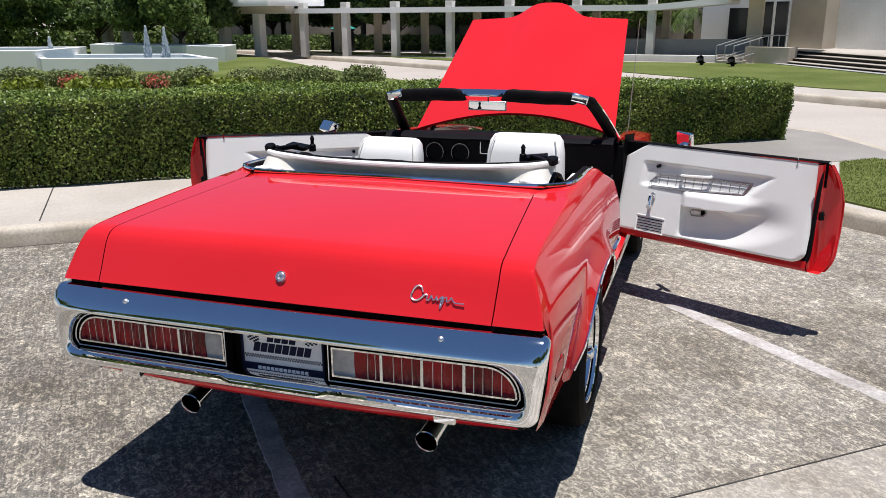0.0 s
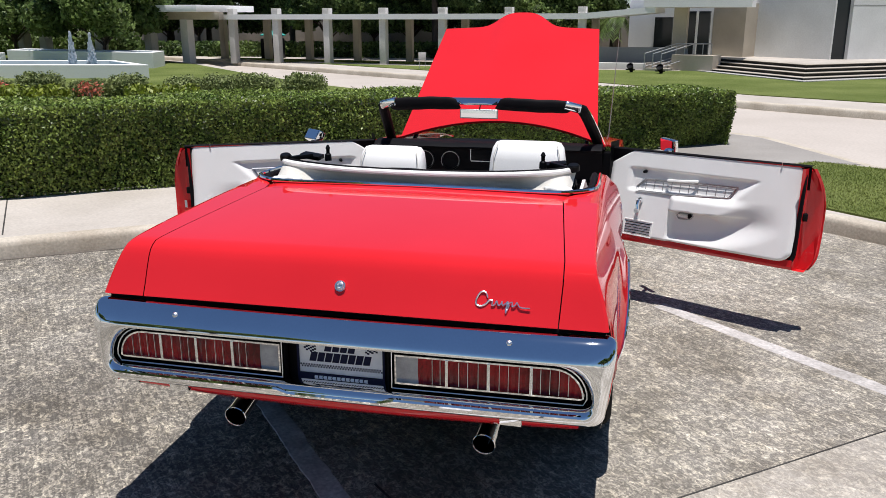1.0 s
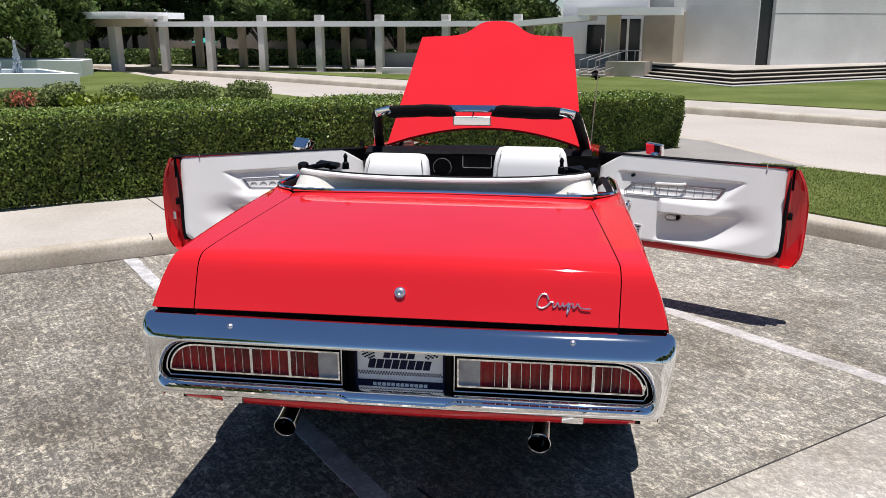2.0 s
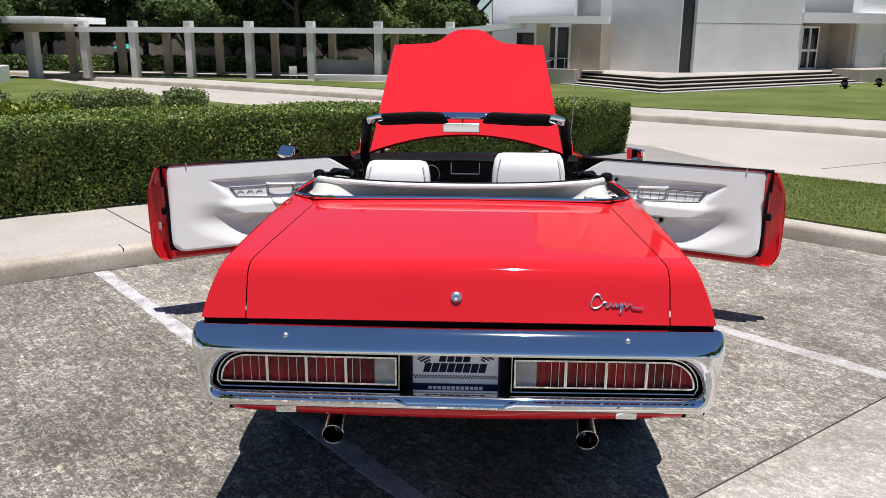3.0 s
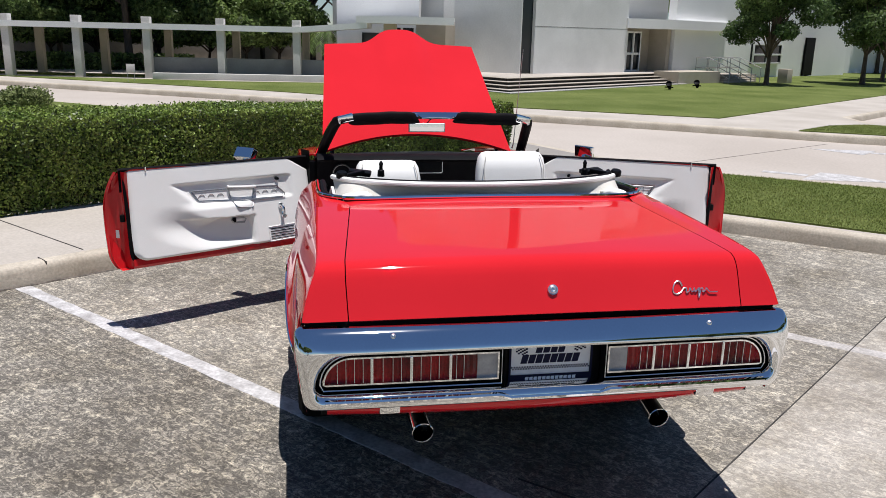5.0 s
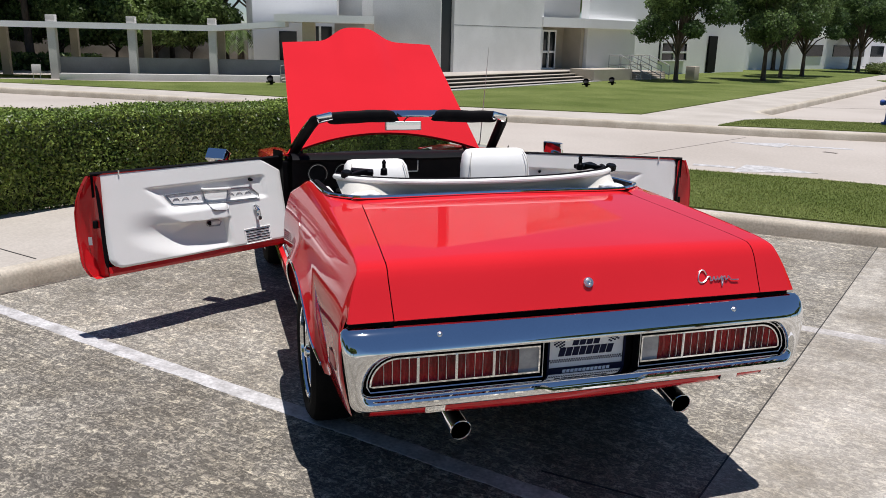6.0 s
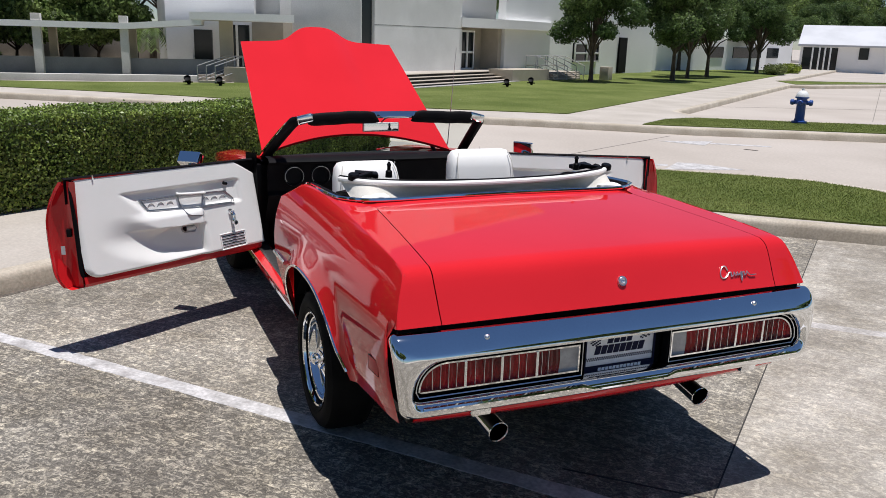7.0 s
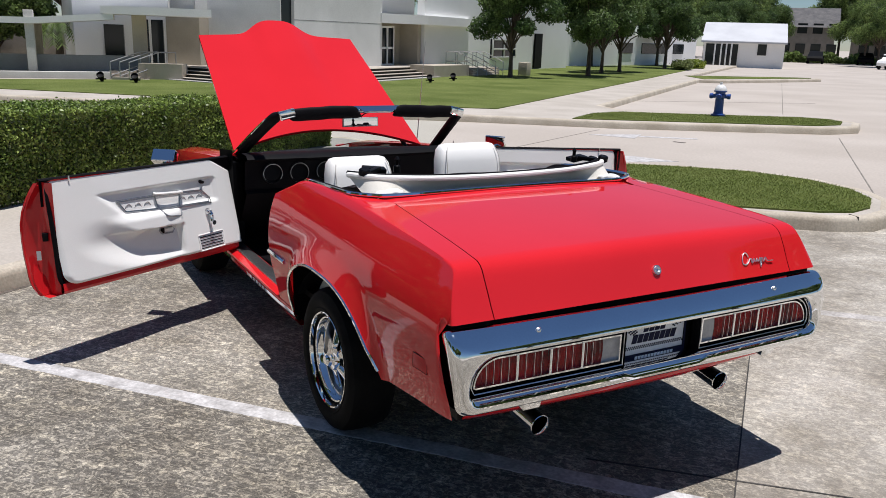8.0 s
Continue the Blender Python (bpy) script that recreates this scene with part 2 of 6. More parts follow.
SPRAY = mat("white_spray", (0.86, 0.88, 0.90), (0.93, 0.94, 0.95), rough=0.5, scale=8, speck=0.03, bump=0, thin=0.5)
WATER = mat("basin_water", (0.10, 0.17, 0.19), (0.16, 0.24, 0.26), rough=0.06, scale=3, fine=14, speck=0.1, bump=0.2)
BRIGHT = mat("bright_trim", (0.86, 0.87, 0.88), (0.90, 0.90, 0.91), rough=0.32, metal=1, fine=90, speck=0.04, bump=0)
MIRROR = mat("mirror_glass", (0.85, 0.88, 0.9), rough=0.01, metal=1, speck=0.0, bump=0)
GLASS = glassy("windscreen_glass")

# ---- helpers of the build ----


def obj(name, bm, material, parent=None, label="", smooth=35, solid=0.0):
    me = bpy.data.meshes.new(name)
    bmesh.ops.remove_doubles(bm, verts=bm.verts, dist=1e-5) if len(bm.verts) < 20000 else None
    bmesh.ops.recalc_face_normals(bm, faces=bm.faces) if len(bm.verts) < 20000 else None
    bm.to_mesh(me)
    bm.free()
    me.materials.append(material)
    if smooth:
        me.shade_smooth()
        me.set_sharp_from_angle(angle=radians(smooth))
    ob = new(name, me)
    if parent:
        ob.parent = parent
    if solid:
        sd = ob.modifiers.new("thick", "SOLIDIFY")
        sd.thickness, sd.offset = solid, -1
        ob.modifiers.new("split", "EDGE_SPLIT").split_angle = radians(smooth or 35)
    if label:
        ob["label"] = label
    return ob


def part(name, bm, material, parent, label="", smooth=35, solid=0.0):
    return obj(name, bm, material, parent, label, smooth, solid)


def empty(name, at=(0, 0, 0)):
    e = new(name)
    e.location = at
    return e


def grid(bm, rows, loop=False):
    """A sheet through rows of points."""
    vs = [[bm.verts.new(p) for p in r] for r in rows]
    for a, b in zip(vs, vs[1:]):
        k = len(a)
        for i in range(k if loop else k - 1):
            j = (i + 1) % k
            bm.faces.new((a[i], a[j], b[j], b[i]))
    return vs


def sheet(rows, loop=False):
    bm = bmesh.new()
    grid(bm, rows, loop)
    return bm


def tube(path, r, n=10, bm=None, cap=True, flat=1.0):
    """A round bar along a path; r is one radius or one for each point."""
    bm = bm or bmesh.new()
    path = [Vector(p) for p in path]
    rs = r if isinstance(r, (list, tuple)) else [r] * len(path)
    rings, side = [], None
    for i, p in enumerate(path):
        d = (path[min(i + 1, len(path) - 1)] - path[max(i - 1, 0)]).normalized()
        if side is None:
            side = d.orthogonal().normalized()
        side = (side - d * side.dot(d)).normalized()
        up = d.cross(side)
        rings.append([p + (side * math.cos(2 * math.pi * k / n) + up * math.sin(2 * math.pi * k / n) * flat) * rs[i] for k in range(n)])
    vs = grid(bm, rings, True)
    if cap:
        bm.faces.new(vs[0])
        bm.faces.new(vs[-1])
    return bm


def box(x0, x1, y0, y1, z0, z1, bevel=0.0, bm=None, seg=2, m=None):
    one = bmesh.new()
    bmesh.ops.create_cube(one, size=1, matrix=Matrix.Translation(((x0 + x1) / 2, (y0 + y1) / 2, (z0 + z1) / 2)) @ Matrix.Diagonal((x1 - x0, y1 - y0, z1 - z0, 1)))
    if bevel:
        bmesh.ops.bevel(one, geom=one.edges, offset=bevel, segments=seg, affect="EDGES", profile=0.6)
    if m:
        bmesh.ops.transform(one, matrix=m, verts=one.verts)
    if bm is None:
        return one
    me = bpy.data.meshes.new("x")
    one.to_mesh(me)
    one.free()
    bm.from_mesh(me)
    bpy.data.meshes.remove(me)
    return bm


def prism(pts, z0, z1, bm=None, bevel=0.0):
    """An upright block over a plan outline."""
    bm = bm or bmesh.new()
    lo = [bm.verts.new((p[0], p[1], z0)) for p in pts]
    hi = [bm.verts.new((p[0], p[1], z1)) for p in pts]
    bm.faces.new(hi)
    bm.faces.new(lo[::-1])
    k = len(pts)
    for i in range(k):
        bm.faces.new((lo[i], lo[(i + 1) % k], hi[(i + 1) % k], hi[i]))
    if bevel:
        bmesh.ops.bevel(bm, geom=[e for e in bm.edges if e.verts[0].co.z == e.verts[1].co.z == z1], offset=bevel, segments=2, affect="EDGES")
    return bm


def lathe(prof, n=32, m=None, bm=None):
    """A turned body: prof holds (radius, height along the axis z)."""
    bm = bm or bmesh.new()
    rows = []
    for r, h in prof:
        ring = [Vector((r * math.cos(2 * math.pi * k / n), r * math.sin(2 * math.pi * k / n), h)) for k in range(n)]
        rows.append([m @ p for p in ring] if m else ring)
    grid(bm, rows, True)
    return bm


def lerp_table(t, table):
    if t <= table[0][0]:
        return table[0][1]
    for (a, va), (b, vb) in zip(table, table[1:]):
        if t <= b:
            f = (t - a) / (b - a)
            return va + (vb - va) * f
    return table[-1][1]


def smooth_table(t, table):
    """As lerp_table, but a Catmull-Rom curve."""
    xs = [a for a, _ in table]
    if t <= xs[0]:
        return table[0][1]
    if t >= xs[-1]:
        return table[-1][1]
    i = max(k for k in range(len(xs) - 1) if xs[k] <= t)
    p = [table[max(0, min(len(xs) - 1, i + k))] for k in (-1, 0, 1, 2)]
    h = p[2][0] - p[1][0]
    u = (t - p[1][0]) / h
    m1 = (p[2][1] - p[0][1]) / (p[2][0] - p[0][0]) * h
    m2 = (p[3][1] - p[1][1]) / (p[3][0] - p[1][0]) * h
    return (2 * u**3 - 3 * u**2 + 1) * p[1][1] + (u**3 - 2 * u**2 + u) * m1 + (-2 * u**3 + 3 * u**2) * p[2][1] + (u**3 - u**2) * m2


def ease(t):
    t = max(0, min(1, t))
    return t * t * (3 - 2 * t)


def spline(pts, k=8):
    """A smooth path through points."""
    pts = [Vector(p) for p in pts]
    out = []
    for i in range(len(pts) - 1):
        a, b, c, d = pts[max(i - 1, 0)], pts[i], pts[i + 1], pts[min(i + 2, len(pts) - 1)]
        for j in range(k):
            u = j / k
            out.append(0.5 * (2 * b + (c - a) * u + (2 * a - 5 * b + 4 * c - d) * u * u + (3 * b - a - 3 * c + d) * u**3))
    out.append(pts[-1])
    return out


def leaves(centres, normals, size, seed, spread=0.7, folded=False):
    """Many small leaves as one bmesh-free mesh: a bent rhomb at each centre."""
    rng = np.random.default_rng(seed)
    k = len(centres)
    n = normals + rng.normal(0, spread, (k, 3))
    n /= np.linalg.norm(n, axis=1)[:, None] + 1e-9
    a = np.cross(n, rng.normal(0, 1, (k, 3)))
    a /= np.linalg.norm(a, axis=1)[:, None] + 1e-9
    b = np.cross(n, a)
    s = (size * rng.uniform(0.6, 1.3, k))[:, None]
    v = np.stack([centres - a * s, centres + b * s * 0.55 + n * s * 0.15, centres + a * s, centres - b * s * 0.55 + n * s * 0.15], 1).reshape(-1, 3)
    me = bpy.data.meshes.new("leaves")
    me.vertices.add(4 * k)
    me.vertices.foreach_set("co", v.astype(np.float32).ravel())
    me.loops.add(4 * k)
    me.loops.foreach_set("vertex_index", np.arange(4 * k, dtype=np.int32))
    me.polygons.add(k)
    me.polygons.foreach_set("loop_start", np.arange(0, 4 * k, 4, dtype=np.int32))
    me.update(calc_edges=True)
    return me


def leaf_obj(name, me, material, parent=None):
    me.materials.append(material)
    ob = new(name, me)
    if parent:
        ob.parent = parent
    return ob

# ---- ground, kerbs, walks ----
ground = obj("ground", sheet([[(x, y, 0) for x in (-600, -60, 0, 60, 600)] for y in (-600, -60, 0, 60, 900)]), ROAD, smooth=0)
tagged(ground, "pale concrete road and car park", "ground", kind="structure")
LOT = [((0.28, -0.178), (4.793, 3.46), (5.5, 2.86), (7.2, 2.6), (12, -2.5), (10, -11.4)),
       ((-2.95, 3.55), (-2.22, 4.1), (0.2, 5.8), (1.2, 6.35), (2.1, 5.95), (3.0, 4.98), (4.793, 3.46), (0.28, -0.178)),
       ((-16, -7.4), (-4.12, 2.72), (-2.95, 3.55), (0.28, -0.178), (10, -11.4), (6, -14), (-10, -16))]
for name, outline, surface, label in (("pavement_bay", LOT[0], CONCRETE, "weathered pale buff concrete slab with tan stains"),
                                      ("pavement_bay_middle", LOT[1], CONCRETE_MID, "weathered buff brushed concrete slab with stains"),
                                      ("pavement_bay_old", LOT[2], CONCRETE_OLD, "dark stained grey brushed concrete slab")):
    tagged(obj(name, prism(outline, -0.05, 0.004), surface, smooth=0), label, "pavement", kind="structure")


def strip(path, w, z0, z1, name, material, label, category, bevel=0.0, kind="structure", batter=0.0):
    """A long flat bar in plan, such as a kerb or a painted line."""
    pts = [Vector((p[0], p[1])) for p in path]
    left, right = [], []
    for i, p in enumerate(pts):
        d = (pts[min(i + 1, len(pts) - 1)] - pts[max(i - 1, 0)]).normalized()
        nrm = Vector((-d.y, d.x))
        left.append(p + nrm * w / 2)
        right.append(p - nrm * w / 2)
    e = min(bevel, w / 3)
    prof = []
    for i in range(len(pts)):
        a, b = left[i], right[i]
        u = (b - a).normalized()
        if batter > 0.02:
            # rolled kerb: a leaning face that rounds into a narrow top
            h = z1 - z0
            face_ = [(-batter, 0.0), (-batter * 0.5, 0.66), (-batter * 0.1, 0.84), (0.014, 0.95), (0.044, 1.0)]
            prof.append([(*(a + u * o), z0 + h * f) for o, f in face_] + [(*(b - u * o), z0 + h * f) for o, f in face_[::-1]])
            continue
        prof.append([(*(a - u * batter), z0), (a.x, a.y, z1 - e), (*(a + u * e * 0.3), z1 - e * 0.3), (*(a + u * e), z1), (*(b - u * e), z1), (*(b - u * e * 0.3), z1 - e * 0.3), (b.x, b.y, z1 - e), (*(b + u * batter), z0)])
    bm = sheet(prof)
    bm.verts.ensure_lookup_table()
    c = len(prof[0])
    bm.faces.new([bm.verts[i] for i in range(c)])
    bm.faces.new([bm.verts[len(bm.verts) - c + i] for i in range(c)])
    ob = obj(name, bm, material, smooth=40)
    return tagged(ob, label, category, kind=kind)


KERB_NEAR = [(-18, -7.35), (-8.0, -0.12), (-4.12, 2.74), (-2.62, 3.79), (-1.0, 4.95), (0.3, 5.85), (0.95, 6.2), (1.4, 6.2), (1.9, 5.9), (2.82, 5.13), (4.33, 3.77), (5.2, 3.02), (5.6, 2.86), (6.05, 2.95),
             (6.6, 3.3), (6.98, 3.85), (7.1, 4.6), (6.85, 5.45), (6.2, 6.1), (5.2, 6.85), (3.75, 7.95), (2.9, 10.2), (0, 12.9), (-6.9, 18.2), (-11.0, 22.3), (-15, 26.6), (-22, 31.5), (-60, 46)]
island_near = obj("pavement_near", prism(KERB_NEAR + [(-60, -20)], 0, 0.146), WALKC, smooth=0)
tagged(island_near, "pale concrete pavement round the planting", "pavement", kind="structure")
patch = obj("pavement_patch", prism([(0.9, 7.2), (2.45, 5.75), (2.68, 7.75), (3.1, 8.13), (3.66, 8.0), (2.82, 10.13), (1.45, 11.3), (1.3, 10.85), (0.6, 10.3)], 0.1, 0.1505), GREYWALK, smooth=0)
tagged(patch, "duller grey concrete slab between hedge and grass", "pavement", kind="structure")
strip(KERB_NEAR, 0.16, 0, 0.152, "kerb", KERBC, "stained buff concrete kerb with a rounded edge", "kerb", 0.045, batter=0.021)
KERB_FAR = [(-40, 46), (-22, 33.5), (-9.67, 25.15), (-1.89, 19.9), (3.64, 15.5), (7.0, 13.3), (9.64, 11.3), (13.6, 9.2), (14.5, 9.2), (15.3, 9.7), (15.6, 10.4), (15.2, 11.1), (12.6, 12.6), (11.6, 13.5), (12.0, 14.9),
            (18.1, 19.5), (28.0, 26.9), (29.0, 26.3), (38.0, 27.6), (38.6, 28.3), (38, 29), (31, 30.5), (60, 52)]
island_far = obj("pavement_far", prism(KERB_FAR + [(60, 90), (-60, 90)], 0, 0.146), WALKC, smooth=0)
tagged(island_far, "pale concrete pavement across the road", "pavement", kind="structure")
strip(KERB_FAR, 0.18, 0, 0.152, "kerb", KERBC, "buff concrete kerb along the road", "kerb", 0.045, batter=0.03)


def lawn(pts, label, z=0.165):
    ob = obj("lawn", prism(pts, 0.1, z), GRASS, smooth=0)
    return tagged(ob, label, "lawn", kind="structure")


lawn([(3.1, 5.05), (4.4, 3.88), (5.25, 3.16), (5.6, 3.02), (6.0, 3.1), (6.5, 3.42), (6.84, 3.92), (6.94, 4.6), (6.7, 5.35), (6.1, 5.95), (5.1, 6.7), (3.7, 7.75), (3.15, 8.05), (2.75, 7.7), (2.5, 5.65)], "mown green grass strip inside the kerb")
lawn([(-50, -8), (-9.5, 1.7), (-9.5, 3.5), (-4, 7.6), (1.3, 10.9), (-0.5, 13.0), (-7.1, 18.0), (-11.2, 22.0), (-15.2, 26.2), (-22.1, 31.1), (-50, 41)], "mown green lawn behind the clipped hedge")
lawn([(-18, 32.3), (-9.0, 26.5), (-5.0, 24.0), (-1.3, 21.4), (3.6, 17.2), (8.5, 14.4), (23.4, 25.9), (44, 42), (44, 60), (16, 36), (12, 29), (6.5, 30), (3.0, 28), (-1, 28.5), (-16, 31.5)], "wide mown green lawn before the white building")
lawn([(8.9, 12.0), (10.0, 11.4), (13.6, 9.45), (14.4, 9.45), (15.1, 9.9), (15.3, 10.4), (15.0, 10.95), (12.5, 12.3), (11.2, 13.1), (10.2, 12.9)], "narrow green grass island with a hydrant")
lawn([(28.6, 27.0), (37.7, 27.9), (38.2, 28.3), (37.7, 28.8), (30.4, 30.1)], "far green grass island in the car park")
strip([(-12, 28.5), (-3, 26.2), (2.5, 26.0)], 0.7, 0.1, 0.17, "pavement_path", WALKC, "narrow pale concrete path across the lawn", "path")

rg = np.random.default_rng(77)
GP = np.array([(3.1, 5.05), (4.4, 3.88), (5.25, 3.16), (5.6, 3.02), (6.0, 3.1), (6.5, 3.42), (6.84, 3.92), (6.94, 4.6), (6.7, 5.35), (6.1, 5.95), (5.1, 6.7), (3.7, 7.75), (3.15, 8.05), (2.75, 7.7), (2.5, 5.65)])


def inside(px, py, poly):
    ok = np.zeros(len(px), bool)
    for (x0, y0), (x1, y1) in zip(poly, np.roll(poly, -1, 0)):
        ok ^= ((y0 > py) != (y1 > py)) & (px < (x1 - x0) * (py - y0) / (y1 - y0 + 1e-12) + x0)
    return ok


gx, gy = rg.uniform(2.4, 7.0, 90000), rg.uniform(2.9, 8.1, 90000)
keep = inside(gx, gy, GP)
gx, gy = gx[keep], gy[keep]
GI = np.array([(8.9, 12.0), (10.0, 11.4), (13.6, 9.45), (14.4, 9.45), (15.1, 9.9), (15.3, 10.4), (15.0, 10.95), (12.5, 12.3), (11.2, 13.1), (10.2, 12.9)])
ix, iy = rg.uniform(8.8, 15.4, 60000), rg.uniform(9.4, 13.2, 60000)
keep = inside(ix, iy, GI)
gx, gy = np.concatenate([gx, ix[keep]]), np.concatenate([gy, iy[keep]])
k = len(gx)
ang, hh, w = rg.uniform(0, 6.28, k), rg.uniform(0.010, 0.026, k), rg.uniform(0.003, 0.006, k)
base = np.stack([gx, gy, np.full(k, 0.163)], 1)
wv = np.stack([np.cos(ang) * w, np.sin(ang) * w, np.zeros(k)], 1)
tipv = base + np.stack([rg.normal(0, 0.014, k), rg.normal(0, 0.014, k), hh], 1)
me = bpy.data.meshes.new("grass")
me.vertices.add(3 * k)
me.vertices.foreach_set("co", np.stack([base - wv, base + wv, tipv], 1).astype(np.float32).ravel())
me.loops.add(3 * k)
me.loops.foreach_set("vertex_index", np.arange(3 * k, dtype=np.int32))
me.polygons.add(k)
me.polygons.foreach_set("loop_start", np.arange(0, 3 * k, 3, dtype=np.int32))
me.update(calc_edges=True)
tagged(leaf_obj("grass", me, BLADE), "short green grass blades on the kerbside islands", "grass", kind="stuff")

# painted lines and joints


def painted_line(p, q, w, material, seed):
    """A line of worn paint with frayed edges."""
    r = random.Random(seed)
    p, q = Vector(p), Vector(q)
    n = int((q - p).length / 0.035)
    d = (q - p).normalized()
    side = Vector((-d.y, d.x))
    left, right, wl, wr = [], [], 0.0, 0.0
    for i in range(n + 1):
        wl = wl * 0.55 + r.gauss(0, 0.0022)
        wr = wr * 0.55 + r.gauss(0, 0.0022)
        c = p.lerp(q, i / n)
        left.append(c + side * (w / 2 + wl))
        right.append(c - side * (w / 2 + wr))
    ob = obj("painted_line", sheet([[(*(a + side * 0.006), 0.003), (*a, 0.0062), (*b, 0.0062), (*(b - side * 0.006), 0.003)] for a, b in zip(left, right)]), material, smooth=0)
    return tagged(ob, "worn white painted parking line", "painted line", kind="structure")


painted_line((-2.93, 3.50), (1.2, -1.25), 0.10, LINE, 3)
painted_line((1.2, 2.86), (6.0, -1.85), 0.10, LINE_WORN, 4)
strip([(-1.0, -1.22), (0.39, -0.09), (1.6, 0.885), (4.75, 3.42)], 0.007, 0.002, 0.0065, "joint", JOINT, "dark joint between concrete slabs", "joint")
strip([(1.75, -1.24), (0.0, 0.40)], 0.010, 0.002, 0.0062, "joint", JOINT, "dark joint between concrete slabs", "joint")
for p, q in (((-3.98, 3.02), (-5.3, 4.66)), ((-2.58, 3.95), (-3.7, 5.25)), ((-5.35, 2.05), (-6.6, 3.6))):
    strip([p, q], 0.012, 0.14, 0.1485, "joint", JOINT, "dark joint across the pavement", "joint")
for p, q in (((5.0, 9.0), (9.0, 11.2)), ((7.6, 4.08), (13.2, 8.6)), ((17.0, 13.05), (33.0, 26.0)), ((15.6, 17.7), (22.0, 15.8))):
    strip([p, q], 0.018, -0.01, 0.004, "joint", HAIRLINE, "thin dark joint in the road slab", "joint")


def painted_arrow(head, shaft, label):
    """A road arrow: a flat head and a straight shaft."""
    e = empty("painted_arrow", (*head[0], 0))
    for name, bm in (("head", prism(head, -0.01, 0.004)), ("shaft", prism(shaft, -0.01, 0.0035))):
        o = obj(name, bm, LINE, smooth=0)
        o.parent, o.matrix_parent_inverse = e, Matrix.Translation(e.location).inverted()
    tagged(e, label, "painted arrow", kind="structure")


painted_arrow([(8.21, 10.56), (8.69, 9.76), (9.3, 10.25)], [(8.96, 9.93), (9.86, 9.28), (9.98, 9.42), (9.08, 10.1)], "white painted turn arrow on the pale road")
painted_arrow([(6.02, 7.5), (7.25, 7.15), (6.95, 7.85), (6.69, 8.05)], [(5.8, 8.15), (6.28, 7.76), (6.40, 7.90), (5.92, 8.28)], "white painted arrow beside the grass strip")
strip([(9.10, 9.16), (9.20, 8.95)], 0.10, -0.01, 0.0035, "stain", DARK_MARK, "small dark oil stain on the road", "stain")

# thin dark strip that follows the foot of the near kerb
gutter = [(-12, -3.05), (-8.0, -0.24), (-4.12, 2.62), (-2.60, 3.67), (-1.0, 4.83), (0.3, 5.72)]
strip(gutter, 0.05, 0.003, 0.0068, "dark_mark", DARK_MARK, "dark strip along the foot of the kerb", "dirt")
for p, q in (((-2.753, 3.598), (-2.847, 3.732)), ((-0.254, 5.368), (-0.346, 5.502)), ((-5.452, 1.654), (-5.548, 1.786)), ((5.43, 2.84), (5.49, 2.992))):
    strip([p, q], 0.008, 0.02, 0.1535, "joint", JOINT, "dark joint across the kerb", "joint")

# ---- hedge ----
HU, HN = Vector((0.81, 0.586)), Vector((-0.586, 0.81))
hedge = empty("hedge", (-2, 6.2, 0.146))
tagged(hedge, "long clipped dense green box hedge", "hedge", kind="")
H0 = Vector((2.33, 9.345))


def hedge_pt(s, d, z):
    """s metres back along the hedge from its end, d into it."""
    z *= 0.86 + 0.14 * min(1, s / 6)
    p = H0 - HU * s + HN * d
    return (p.x, p.y, z)


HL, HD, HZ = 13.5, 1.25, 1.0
# solid near-black body: the shade deep between the leaves, given as colour
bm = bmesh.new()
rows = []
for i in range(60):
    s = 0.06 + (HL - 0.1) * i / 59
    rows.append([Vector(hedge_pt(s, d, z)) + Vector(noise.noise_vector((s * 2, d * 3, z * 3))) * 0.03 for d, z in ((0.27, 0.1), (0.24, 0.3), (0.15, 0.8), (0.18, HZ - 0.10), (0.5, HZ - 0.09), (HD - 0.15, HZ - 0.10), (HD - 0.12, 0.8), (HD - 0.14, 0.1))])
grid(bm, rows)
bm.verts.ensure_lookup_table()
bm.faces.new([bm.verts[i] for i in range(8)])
core = obj("shade_core", bm, HCORE)
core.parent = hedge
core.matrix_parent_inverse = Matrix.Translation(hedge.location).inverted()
rng = np.random.default_rng(4)


def hedge_leaves(k_front, k_top, k_end):
    out, nor = [], []
    f3 = np.array([*(-HN), 0.0])
    e3 = np.array([*HU, 0.0])
    for k, which in ((k_front, 0), (k_top, 1), (k_end, 2)):
        if which == 0:
            s, z = HL * rng.random(k) ** 1.05, 0.12 + (HZ - 0.1) * rng.random(k) ** 0.88
            d = 0.08 - 0.09 * rng.random(k) + 0.13 * np.maximum(0, 0.78 - z) + 0.05 * np.sin(s * 3.1) * np.sin(z * 5 + s) + 0.05 * np.maximum(0, 0.3 - z)
            n = np.tile(f3, (k, 1))
        elif which == 1:
            s, d = HL * rng.random(k) ** 1.15, HD * rng.random(k)
            z = HZ - 0.03 + 0.05 * rng.random(k) + 0.018 * np.sin(s * 2.7 + d * 2) + 0.035 * (rng.random(k) > 0.985)
            n = np.tile((0, 0, 1.0), (k, 1))
        else:
            d, z = HD * rng.random(k), 0.12 + (HZ - 0.1) * rng.random(k)
            s = 0.06 - 0.06 * rng.random(k) + 0.04 * np.sin(d * 5 + z * 6)
            n = np.tile(e3, (k, 1))
        z = z * (0.86 + 0.14 * np.minimum(1, s / 6))
        x = H0.x - HU.x * s + HN.x * d
        y = H0.y - HU.y * s + HN.y * d
        out.append(np.stack([x, y, z], 1))
        nor.append(n)
    return np.concatenate(out), np.concatenate(nor)


